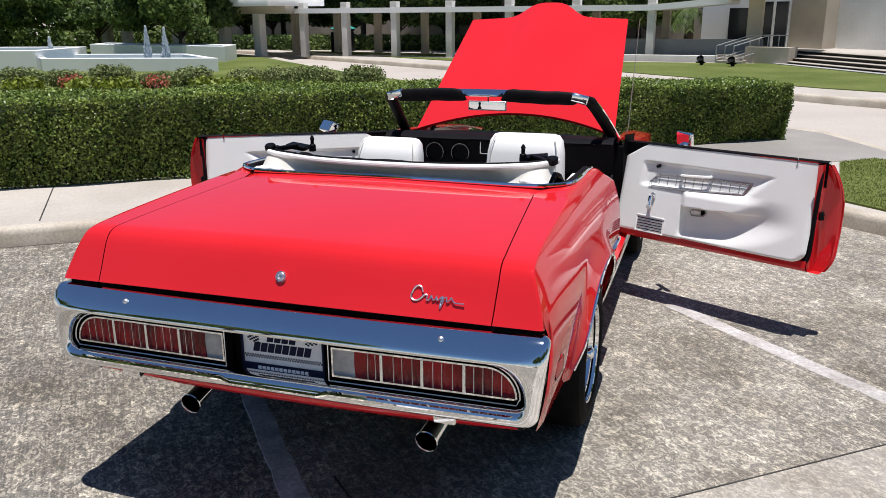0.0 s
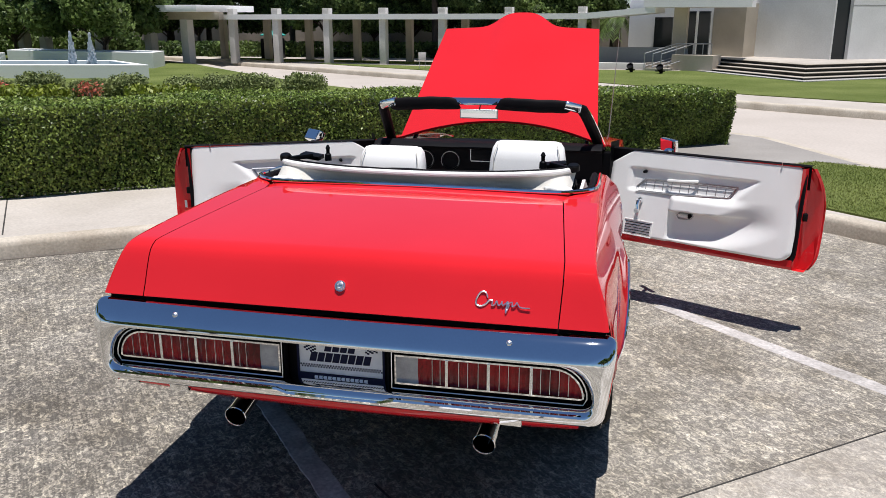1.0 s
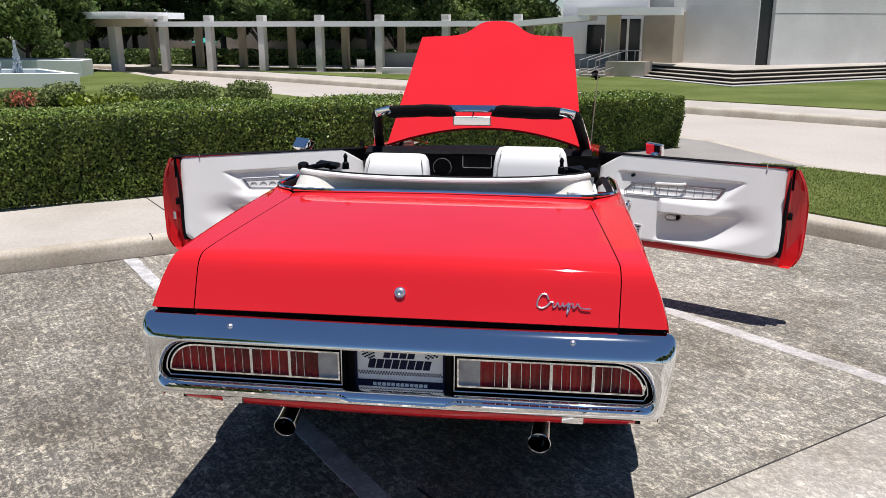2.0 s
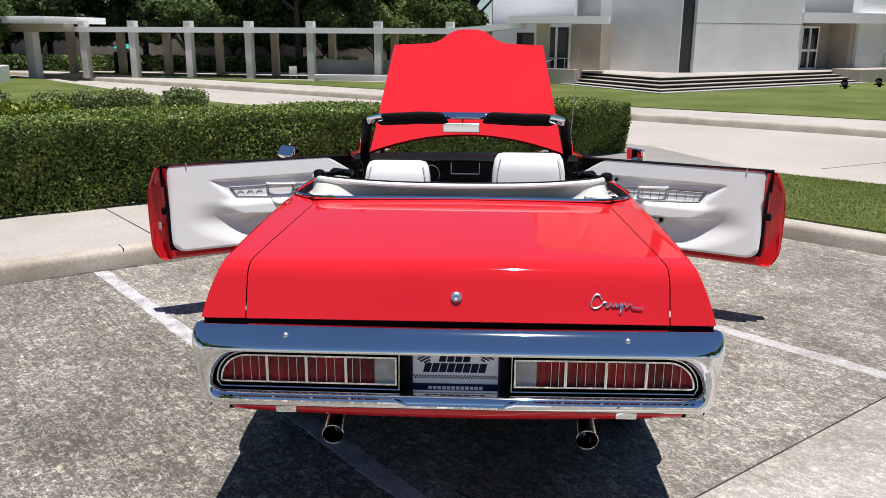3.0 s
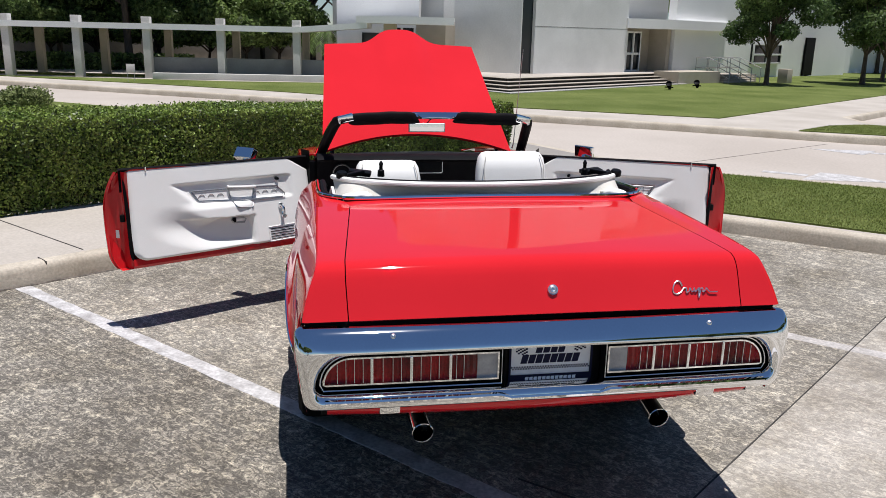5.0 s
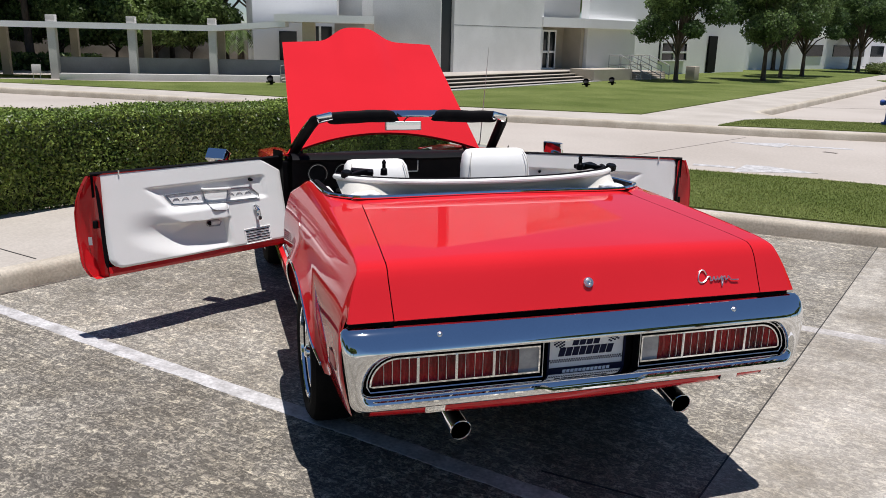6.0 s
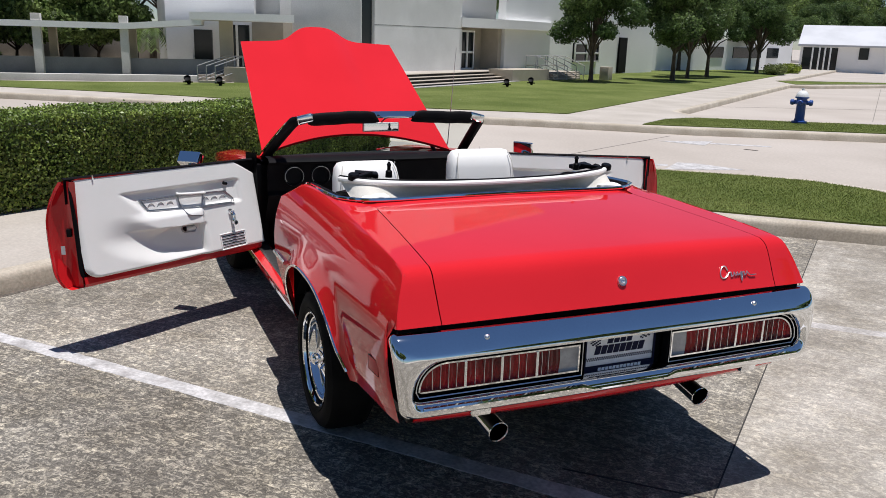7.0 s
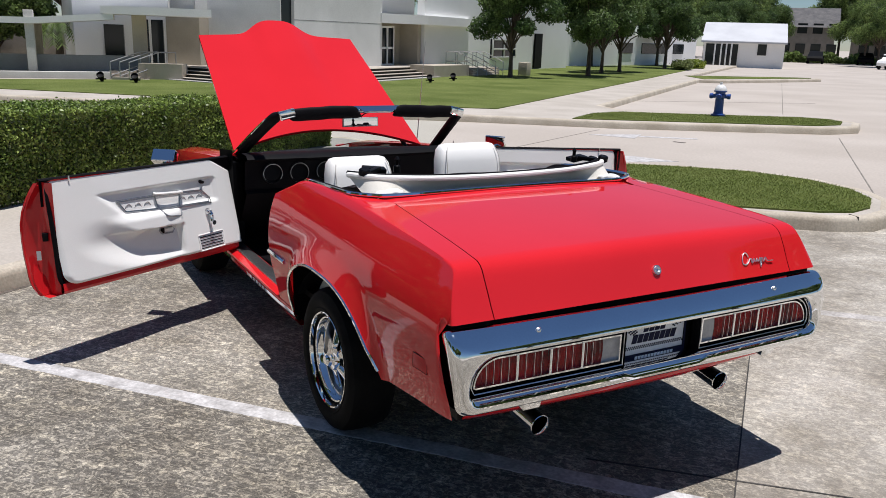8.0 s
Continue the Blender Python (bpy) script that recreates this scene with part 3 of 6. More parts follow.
c, n = hedge_leaves(105000, 48000, 10500)
lv = leaf_obj("foliage", leaves(c, n, 0.0185, 5, 0.9), HEDGE, hedge)
lv.matrix_parent_inverse = Matrix.Translation(hedge.location).inverted()

# ---- trees and shrubs ----


def crown_points(k, blobs, seed, shell=0.55):
    r = np.random.default_rng(seed)
    blobs = np.array(blobs)
    w = blobs[:, 3] ** 2
    pick = r.choice(len(blobs), k, p=w / w.sum())
    d = r.normal(0, 1, (k, 3))
    d /= np.linalg.norm(d, axis=1)[:, None]
    rad = blobs[pick, 3] * (shell + (1 - shell) * r.random(k)) * (1 + 0.18 * np.sin(d[:, 0] * 7 + pick) * np.cos(d[:, 2] * 6 + pick))
    return blobs[pick, :3] + d * rad[:, None] * np.array((1, 1, 0.8)), d


def tree(h, width, low, seed, k=9000, leaf=0.10, material=None, label="", limbs=7):
    """A tree at the origin: h high, with a crown width across that begins at low."""
    r = random.Random(seed)
    t = empty("tree")
    bm = bmesh.new()
    lean = (r.uniform(-0.1, 0.1), r.uniform(-0.1, 0.1))
    tr = 0.030 * h * 0.6
    tube([(0, 0, -0.05), (0.0, 0, 0.15), (lean[0] * 0.5, lean[1] * 0.5, low), (lean[0], lean[1], low + (h - low) * 0.6)], [tr * 1.5, tr, tr * 0.75, tr * 0.25], 9, bm)
    blobs = [(lean[0], lean[1], (low + h) / 2, width * 0.27)]
    for i in range(limbs * 2):
        a = 2 * math.pi * i / limbs + r.uniform(-0.4, 0.4)
        z = low + (h - low) * (0.2 + 0.68 * r.random())
        reach = width * 0.5 * math.sin(math.pi * min(0.97, max(0.16, (z - low) / (h - low) * 0.86 + 0.14))) * r.uniform(0.55, 0.85)
        p = (math.cos(a) * reach, math.sin(a) * reach, z)
        zs = low + (z - low) * 0.25
        tube([(lean[0] * 0.6, lean[1] * 0.6, zs - 0.25), (p[0] * 0.4, p[1] * 0.4, (zs + z) / 2), p], [tr * 0.45, tr * 0.3, tr * 0.08], 6, bm)
        blobs.append((*p, width * r.uniform(0.11, 0.2)))
    part("trunk", bm, BARK, t)
    c, n = crown_points(k, blobs, seed)
    leaf_obj("crown", leaves(c, n, leaf, seed, 0.9), material or LEAF, t)
    return tagged(t, label or "round-crowned green street tree with a brown trunk", "tree")


def place(ob, x, y, z=0.15, turn=0.0, s=1.0):
    ob.matrix_basis = pose(x, y, z, 0, 0, turn) @ Matrix.Diagonal((s, s, s, 1))
    return ob


def again(ob, x, y, z=0.15, turn=0.0, s=1.0):
    o = copy_thing(ob, pose(x, y, z, 0, 0, turn))
    o.scale = (s, s, s)
    return o


t1 = tree(5.7, 3.5, 1.0, 11, 26000, 0.062, limbs=9)
t1["group"] = "young trees on the lawn"
place(t1, 17.9, 28.0)
t2 = tree(6.3, 4.3, 1.05, 12, 30000, 0.068, limbs=9)
t2["group"] = "young trees on the lawn"
place(t2, 23.0, 29.0)
for i, (x, y, a, s) in enumerate(((29.0, 33.7, 40, 1.15), (33.7, 42.0, 100, 1.2), (37.7, 39.2, 160, 1.25), (26.3, 32.0, 210, 0.95), (41.5, 44, 300, 1.25))):
    again(t2 if i % 2 else t1, x, y, 0.15, a, s * 0.92)
oak = tree(9.5, 9.5, 2.2, 21, 32000, 0.118, LEAF2, "large dark green oak of the surrounding trees", 9)
oak["group"] = "trees behind the covered walk"
place(oak, -22, 40)
oak2 = tree(8.5, 8.0, 2.0, 22, 30000, 0.112, LEAF, "large leafy green tree of the surrounding trees", 9)
oak2["group"] = "trees behind the covered walk"
place(oak2, -13, 44)
for i, (x, y, a, s) in enumerate(((-30, 36, 50, 0.9), (-38, 42, 10, 1.0), (-17, 52, 120, 1.1), (-7.5, 40.5, 77, 0.85), (-4, 50, 200, 1.0), (-46, 34, 30, 1.0), (-27, 49, 140, 1.2), (-10, 56, 270, 1.1), (-36, 55, 15, 1.2), (-2.5, 41.5, 90, 0.8), (-54, 46, 66, 1.2), (3, 60, 33, 1.1))):
    again(oak if i % 2 else oak2, x, y, 0.15, a, s)
under_tree = tree(4.6, 5.0, 0.7, 23, 24000, 0.100, LEAF2, "dark green bushy tree behind the covered walk", 8)
under_tree["group"] = "bushy trees behind the covered walk"
place(under_tree, -24, 39)
for i in range(13):
    again(under_tree if i % 3 else oak2, -31 + 2.55 * i + (i * 37 % 11) * 0.1, 34.6 + (i * 53 % 7) * 0.8 - 0.12 * i, 0.15, i * 71, 0.9 + 0.07 * (i * 31 % 5))
for i, (x, y, a, sc) in enumerate(((-18.7, 25.65, 10, 1.0), (-24.5, 28.0, 90, 1.0), (-28.5, 26.0, 170, 1.05), (-35.5, 30.0, 240, 1.3), (-40, 26, 300, 1.3), (-45, 30, 20, 1.3), (-9.5, 36.5, 45, 0.95), (-6.8, 35.5, 130, 0.9), (-4.0, 36.8, 210, 1.0), (-1.6, 35.8, 300, 0.95), (-11.8, 38.0, 80, 1.0))):
    again(under_tree, x, y, 0.15, a, sc)
for i, (x, y, a, s) in enumerate(((60, 75, 0, 1.0), (72, 66, 40, 1.1), (84, 72, 90, 1.0), (95, 60, 130, 1.1), (70, 90, 200, 1.3), (104, 74, 10, 1.2), (90, 88, 220, 1.3), (110, 50, 300, 1.0), (52, 90, 280, 1.3), (38, 84, 20, 1.2), (120, 62, 80, 1.2), (118, 38, 80, 1.2), (126, 24, 10, 1.2), (80, 52, 30, 0.7), (88, 46, 70, 0.75), (96, 40, 120, 0.7), (64, 60, 10, 0.7), (104, 34, 60, 0.7), (68, 60, 200, 0.75), (86, 71, 20, 0.7), (95, 62, 150, 0.75), (104, 62, 250, 0.9), (84, 80, 100, 1.1), (108, 68, 300, 1.2))):
    again(oak if i % 2 else oak2, x, y, 0, a, s)


for x, y, a, sc in ((88.0, 59.0, 10, 0.8), (101, 63, 60, 0.9)):
    again(oak, x, y, 0, a, sc)
# unseen ring for the bumper's reflections, enlarged to block low sky light
for i, (x, y, a, s) in enumerate(((-26, -27, 0, 1.1), (-15, -24, 50, 1.1), (16, -23, 90, 1.15), (27, -24, 140, 1.1), (24, -12, 200, 1.1), (30, -2, 10, 1.1), (-24, -13, 80, 1.1), (-30, -2, 60, 1.1), (-30, 8, 60, 1.0), (-20, -36, 30, 1.2), (20, -34, 70, 1.2))):
    again(oak if i % 2 else oak2, x, y, 0, a, s * 1.35)


def palm(h, reach, seed, label):
    """A short palm with drooping pinnate fronds."""
    r = random.Random(seed)
    t = empty("palm_tree")
    part("trunk", tube([(0, 0, -0.05), (0.03, 0, h * 0.5), (0, 0, h)], [0.17, 0.13, 0.12], 10), BARK, t)
    for i in range(16):
        a, up = 2 * math.pi * i / 16 + r.uniform(-0.2, 0.2), r.uniform(0.15, 0.75)
        bm = bmesh.new()
        pts = [Vector((math.cos(a) * reach * f, math.sin(a) * reach * f, h + reach * (up * f - 1.1 * f * f))) for f in [k / 9 for k in range(10)]]
        side = Vector((-math.sin(a), math.cos(a), 0))
        for p, q in zip(pts, pts[1:]):
            for sg in (-1, 1):
                for m_ in (0.0, 0.5):
                    b = p.lerp(q, m_)
                    e = b + side * sg * reach * 0.22 + (q - p) * 0.8 - Vector((0, 0, reach * 0.12))
                    vs = [bm.verts.new(v) for v in (b, b + (q - p) * 0.4, e)]
                    bm.faces.new(vs)
        part("frond", bm, LEAF2, t, smooth=0)
    return tagged(t, label, "palm")


place(palm(1.75, 0.95, 5, "short palm with drooping fronds behind the covered walk"), 0.30, 31.0)


def shrub(w, h, seed, k, material, label, leaf=0.05, category="shrub"):
    r = random.Random(seed)
    t = empty("shrub")
    bm = bmesh.new()
    blobs = []
    for i in range(7):
        a = 2 * math.pi * i / 7
        p = (math.cos(a) * w * 0.24, math.sin(a) * w * 0.24, h * r.uniform(0.4, 0.62))
        tube([(0, 0, -0.03), (p[0] * 0.5, p[1] * 0.5, p[2] * 0.6), p], [0.02, 0.014, 0.006], 5, bm)
        blobs.append((*p, w * r.uniform(0.24, 0.32)))
    part("stem", bm, BARK, t)
    c, n = crown_points(k, blobs, seed, 0.4)
    c[:, 2] = np.clip(c[:, 2] * (h / max(0.01, c[:, 2].max())), 0.03, None)
    leaf_obj("foliage", leaves(c, n, leaf, seed, 0.9), material, t)
    return tagged(t, label, category)


sh = shrub(1.05, 0.52, 41, 5200, SAGE, "round grey-green shrub in the bed behind the hedge", 0.034)
sh["group"] = "shrubs behind the hedge"
place(sh, -14.1, 13.1)
for i, (x, y, s) in enumerate(((-13.0, 13.3, 0.9), (-12.0, 13.6, 1.1), (-10.9, 13.8, 0.8), (-10.1, 14.0, 1.0), (-8.8, 14.3, 0.9), (-8.1, 14.7, 0.95), (-7.4, 14.9, 1.0), (-6.2, 14.9, 1.05), (-15.3, 12.7, 1.0), (-16.8, 12.3, 1.1))):
    again(sh, x, y, 0.15, i * 57, s)
again(sh, 37.1, 37.0, 0.15, 20, 1.4)
fl = shrub(0.7, 0.38, 42, 150, PETAL, "low coral flowering plant in the bed", 0.036, "flowers")
place(fl, -12.5, 12.9)
again(fl, -10.5, 13.3, 0.15, 30)
again(fl, -15.4, 12.0, 0.15, 60)
yl = shrub(0.9, 0.32, 43, 700, LEAF3, "low yellow-green foliage plant in the bed", 0.06, "flowers")
place(yl, -13.6, 12.6)
for i, (x, y) in enumerate(((-11.4, 13.1), (-9.4, 13.6), (-8.6, 13.8), (-14.6, 12.3), (-12.0, 12.8))):
    again(yl, x, y, 0.15, i * 40)
again(yl, 41.5, 40.2, 0.15, 15, 1.7)
again(yl, 44.0, 42.6, 0.15, 75, 1.8)

# ---- fountain ----


def basin(x0, x1, y0, y1, h, turn, at, label, skew=0.0):
    b = empty("fountain_basin", (*at, 0.15))
    b.rotation_euler = (0, 0, radians(turn))
    bm = bmesh.new()
    for a in ((x0, x1, y0, y0 + 0.25), (x0, x1, y1 - 0.25, y1), (x0, x0 + 0.25, y0 + 0.25, y1 - 0.25), (x1 - 0.25, x1, y0 + 0.25, y1 - 0.25)):
        box(*a, 0, h, 0.015, bm)
    for v in bm.verts:
        v.co.x += skew * v.co.y
    part("rim_wall", bm, STUCCO, b, smooth=0)
    part("water", sheet([[(x + skew * y, y, h - 0.10) for x in (x0 + 0.2, x1 - 0.2)] for y in (y0 + 0.2, y1 - 0.2)]), WATER, b, smooth=0)
    return tagged(b, label, "fountain")


basin(-5.6, 0, 0, 2.7, 0.40, 11.4, (-12.68, 19.07), "low white fountain basin with water", -0.79)
basin(-7.0, 0, 0, 1.4, 0.55, -10, (-15.3, 23.5), "higher white fountain basin behind the front one", -0.5)
basin(0, 6.5, 0, 3.0, 0.62, 12, (-24.9, 16.8), "white fountain basin at the end of the row")
rngj = random.Random(8)
for x, y, h in ((-16.0, 20.2, 1.12), (-15.5, 20.45, 1.08), (-19.3, 19.6, 0.8)):
    bm = bmesh.new()
    for i in range(420):
        f = rngj.random() ** 1.2
        z = 0.2 + (h - 0.1) * f
        rr = 0.018 + 0.10 * (1 - f) ** 1.1
        q = Vector((rngj.uniform(-rr, rr), rngj.uniform(-rr, rr), z))
        tube([q, q + Vector((q.x * 0.1, q.y * 0.1, 0.05)), q + Vector((q.x * 0.2, q.y * 0.2, 0.11))], [0.007, 0.020, 0.006], 5, bm)
    j = obj("fountain_jet", bm, SPRAY)
    j.location = (x, y, 0.15)
    tagged(j, "white foaming jet of fountain water", "fountain jet", kind="stuff")

# ---- covered walk ----
COLS = [(-16.8, 28.6), (-14.6, 28.3), (-12.6, 28.0), (-10.4, 27.7), (-8.1, 27.4), (-5.8, 27.15), (-3.35, 26.9), (-0.8, 26.65)]
canopy = empty("covered_walk", (-9, 27.5, 0.15))
tagged(canopy, "white concrete covered walk on square grey columns", "covered walkway")


def under(ob, e):
    ob.parent = e
    ob.matrix_parent_inverse = Matrix.Translation(e.location).inverted()
    return ob


for x, y in COLS:
    bm = box(-0.125, 0.125, -0.15, 0.15, 0.1, 1.79, 0.012, m=pose(x, y, 0, 0, 0, -7))
    box(-0.135, 0.135, -0.16, 0.16, 1.98, 2.2, 0.012, bm, m=pose(x, y, 0, 0, 0, -7))
    under(obj("column", bm, COLUMN), canopy)
    under(obj("column", box(-0.13, 0.13, -0.13, 0.13, 0.1, 1.79, 0.012, m=pose(x + 0.35, y + 2.4, 0, 0, 0, -7)), TAN), canopy)
bm = bmesh.new()
cp = [(-17.0, 28.65), (-8.1, 27.4), (-0.8, 26.65), (1.6, 26.4)]
rows = []
for i, (x, y) in enumerate(cp):
    dz = (0, 0, 0.0, 0.2)[i]
    rows.append([(x - 0.03, y - 0.24, 1.79 + dz), (x - 0.03, y - 0.24, 1.98 + dz), (x + 0.4, y + 2.6, 1.98 + dz), (x + 0.4, y + 2.6, 1.79 + dz)])
grid(bm, rows, True)
bm.verts.ensure_lookup_table()
bm.faces.new([bm.verts[i] for i in range(4)])
bm.faces.new([bm.verts[len(bm.verts) - 4 + i] for i in range(4)])
under(obj("roof_slab", bm, STUCCO), canopy)
pav = empty("garden_pavilion", (-19, 28, 0.15))
tagged(pav, "flat white roofed pavilion on square columns", "pavilion")
under(obj("roof_slab", box(-6.5, 3.6, -1.9, 1.9, 2.08, 2.32, 0.015, m=pose(-18.3, 28.6, 0, 0, 0, -8)), STUCCO), pav)
under(obj("beam", box(-6.6, 3.4, -0.16, 0.16, 1.79, 2.08, 0.012, m=pose(-18.0, 27.9, 0, 0, 0, -8)), TAN), pav)
for dx in (-6.8, -5.6, -2.6, -0.05, 1.75):
    under(obj("column", box(dx - 0.17, dx + 0.17, -0.2, 0.2, 0.1, 1.795, 0.012, m=pose(-18.0, 27.9, 0, 0, 0, -8)), COLUMN), pav)
wall_low = obj("wall_low", box(0, 8.6, -0.12, 0.12, 0.1, 0.86, 0.012, m=pose(-5.8, 27.75, 0, 0, 0, -6)), SHADEWALL)
tagged(wall_low, "low garden wall, greyed for the shade under the covered walk", "wall", kind="structure")
ramp = obj("wall_ramp", box(0, 7.0, -0.12, 0.12, 0.1, 0.38, 0.012, m=pose(-5.6, 26.6, 0, 0, 0, -5)), COLUMN)
tagged(ramp, "low white ramp wall beside the lawn", "wall", kind="structure")
bh = obj("wall_back", box(-34, 2, 0, 0.4, 0.1, 1.9, 0.02, m=pose(0, 44.5, 0, 0, 0, -6)), BROWN)
tagged(bh, "grey-brown wall of a low building behind the trees", "wall", kind="structure")
far_hedge = leaf_obj("far_hedge", leaves(np.stack([rng.uniform(-24, -5, 9000), rng.uniform(32.6, 33.6, 9000), rng.uniform(0.15, 0.80, 9000)], 1), np.tile((0, -1.0, 0.4), (9000, 1)), 0.10, 9, 0.8), LEAF2)
tagged(far_hedge, "clipped green hedge beyond the covered walk", "hedge", kind="stuff")
rb = np.random.default_rng(19)
fx = rb.uniform(-50, -22, 12000)
far_row = leaf_obj("far_hedge", leaves(np.stack([fx, 33.0 + (fx + 22) * 0.14 + rb.uniform(-0.5, 0.5, 12000), rb.uniform(0.15, 1.25, 12000)], 1), np.tile((0.3, -1.0, 0.4), (12000, 1)), 0.13, 31, 0.8), LEAF2)
tagged(far_row, "dark green shrubbery beyond the fountain", "hedge", kind="stuff")
ft = rb.uniform(0, 1, 7000)
lot_row = leaf_obj("far_hedge", leaves(np.stack([80 + 24 * ft, 69 - 13 * ft + rb.uniform(-0.6, 0.6, 7000), rb.uniform(0.1, 1.3, 7000) * (0.7 + 0.3 * np.sin(ft * 40))], 1), np.tile((-0.7, -0.7, 0.4), (7000, 1)), 0.22, 33, 0.8), LEAF2)
tagged(lot_row, "dark hedge along the far edge of the car park", "hedge", kind="stuff")
bin_ = obj("recycling_bin", box(-0.4, 0.4, -0.4, 0.4, 0.14, 1.0, 0.05, m=pose(-14.4, 31.5, 0)), BLACK)
tagged(bin_, "dark litter bin under a teal canopy", "bin")
awn = obj("parasol", lathe([(0.02, 1.16), (0.32, 1.10), (0.60, 0.98), (0.60, 0.95), (0.03, 1.10), (0.03, 0.0)], 8, pose(-14.6, 32, 0.15)), TEAL)
tagged(awn, "small teal fabric parasol", "parasol")
sign = empty("lawn_sign", (-6.0, 24.9, 0.16))
tagged(sign, "small pale notice on wire legs in the lawn", "sign")
part("board", box(-0.13, 0.13, -0.01, 0.01, 0.3, 0.56, 0.004), COLUMN, sign)
part("leg", tube([(-0.1, 0.0, 0), (-0.1, 0, 0.32)], 0.008, 6), PIPE, sign)
part("leg", tube([(0.1, 0.0, 0), (0.1, 0, 0.32)], 0.008, 6), PIPE, sign)

# ---- white building ----
church = empty("white_building", (8, 27, 0.15))
tagged(church, "large windowless white clad building with entrance canopies", "building")
PZ = 0.52


def wall_between(p, q, z0, z1, thick, material, name="wall"):
    """An upright wall whose outer face runs from p to q; its body lies to the left of that way."""
    d = Vector((q[0] - p[0], q[1] - p[1])).normalized()
    nrm = Vector((-d.y, d.x)) * thick
    return under(obj(name, prism([p, q, (q[0] + nrm.x, q[1] + nrm.y), (p[0] + nrm.x, p[1] + nrm.y)], z0, z1), material, smooth=0), church)


# facade: side wing, shaded facet, slot, lit facet, entrance recess, long wall
FA, FB, FC, FD, FE = (5.06, 28.5), (7.16, 26.62), (7.72, 26.75), (12.35, 29.35), (15.2, 31.1)
wall_between(FA, FB, PZ - 0.3, 12.0, 0.08, STONE)
wall_between((7.18, 26.70), (7.80, 26.93), PZ - 0.3, 12.0, 0.3, DARKGLASS, "slot_window")
wall_between(FC, FD, PZ - 0.3, 12.0, 0.6, STONE)
for z in (2.2, 3.9, 5.6, 7.3, 9.0):
    d = Vector((FD[0] - FC[0], FD[1] - FC[1])).normalized()
    nn = Vector((d.y, -d.x)) * 0.004
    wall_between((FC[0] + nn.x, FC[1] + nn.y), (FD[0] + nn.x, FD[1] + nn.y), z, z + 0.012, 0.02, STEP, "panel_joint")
wall_between(FA, (5.4, 31.0), PZ - 0.3, 12.0, 0.4, STONE)
wall_between((3.65, 28.70), (4.65, 28.0), 0.1, 2.3, 0.3, TAN)
wall_between((4.65, 28.0), (5.5, 28.9), 0.1, 2.3, 0.3, TAN)
wall_between((0.75, 29.92), (3.75, 28.68), 0.1, 5.2, 0.3, STUCCO)
under(obj("column", box(-0.22, 0.22, -0.2, 0.2, 0.1, 2.17, 0.012, m=pose(2.47, 26.95, 0, 0, 0, -12)), TAN), church)
wall_between((0.80, 34.5), (0.75, 29.92), 0.1, 4.6, 0.3, STUCCO)
wall_between((3.0, 30.2), (5.3, 28.4), 2.4, 12.0, 0.3, STONE)
under(obj("roof", prism([(3.4, 29.0), (5.2, 28.3), (8, 27.5), (12.3, 29.6), (20, 34), (20, 60), (3, 60)], 11.9, 12.1), ROOFM, smooth=0), church)
under(obj("canopy", prism([(1.2, 26.2), (4.5, 25.55), (4.85, 27.3), (1.8, 29.2)], 2.16, 2.40), STUCCO, smooth=0), church)
under(obj("window", box(0, 0.66, -0.08, 0.1, 0.75, 1.85, m=pose(1.70, 29.51, 0, 0, 0, -22.5)), DARKGLASS, smooth=0), church)
dm = pose(2.75, 29.07, 0, 0, 0, -22.5)
dr = under(obj("door", box(0, 0.88, -0.08, 0.1, 0.45, 2.05, m=dm), DARKGLASS, smooth=0), church)
fr = obj("frame", box(0.40, 0.48, -0.12, -0.085, 0.45, 2.05, m=dm), WHITEP, smooth=0)
fr.parent = dr


def framed(name, at, turn, w, z0, z1, material=None, kind="window"):
    """A pane with a white frame; at is its left foot in plan."""
    m = pose(at[0], at[1], 0, 0, 0, turn)
    pane = under(obj(name, box(0, w, -0.05, 0.05, z0, z1, m=m), material or DARKGLASS, smooth=0), church)
    bm = bmesh.new()
    for a in ((0, 0.07, z0, z1), (w - 0.07, w, z0, z1), (0.07, w - 0.07, z1 - 0.07, z1), (0.07, w - 0.07, z0, z0 + 0.07), (w / 2 - 0.035, w / 2 + 0.035, z0 + 0.07, z1 - 0.07), (0.07, w - 0.07, z0 + (z1 - z0) * 0.42, z0 + (z1 - z0) * 0.42 + 0.09)):
        box(a[0], a[1], -0.12, -0.055, a[2], a[3], 0.004, bm, m=m)
    fr = obj("frame", bm, WHITEP)
    fr.parent = pane
    return pane


# entrance recess with canopy
wall_between((12.1, 30.3), (15.6, 32.3), PZ - 0.3, 2.4, 0.3, TAN)
framed("door", (12.5, 29.95), 29, 0.95, PZ, 2.14)
wall_between((14.95, 30.85), (14.3, 32.0), PZ - 0.3, 2.3, 0.25, TAN)
under(obj("canopy", prism([(12.3, 29.2), (15.0, 30.3), (18.6, 32.6), (17.5, 34.0), (12.0, 30.8)], 2.26, 2.64), STUCCO, smooth=0), church)
wall_between((15.1, 30.8), (29.0, 38.6), 0.1, 8.5, 0.4, STUCCO)
wall_between((12.2, 31.6), (16.0, 33.6), 2.6, 12.0, 0.3, STUCCO)
under(obj("brick_panel", box(0, 1.2, -0.05, 0.2, 3.6, 8.0, 0.0, m=pose(13.3, 31.9, 0, 0, 0, 28)), TAN, smooth=0), church)
framed("window", (20.5, 33.78), 29.3, 2.6, 0.8, 1.75)
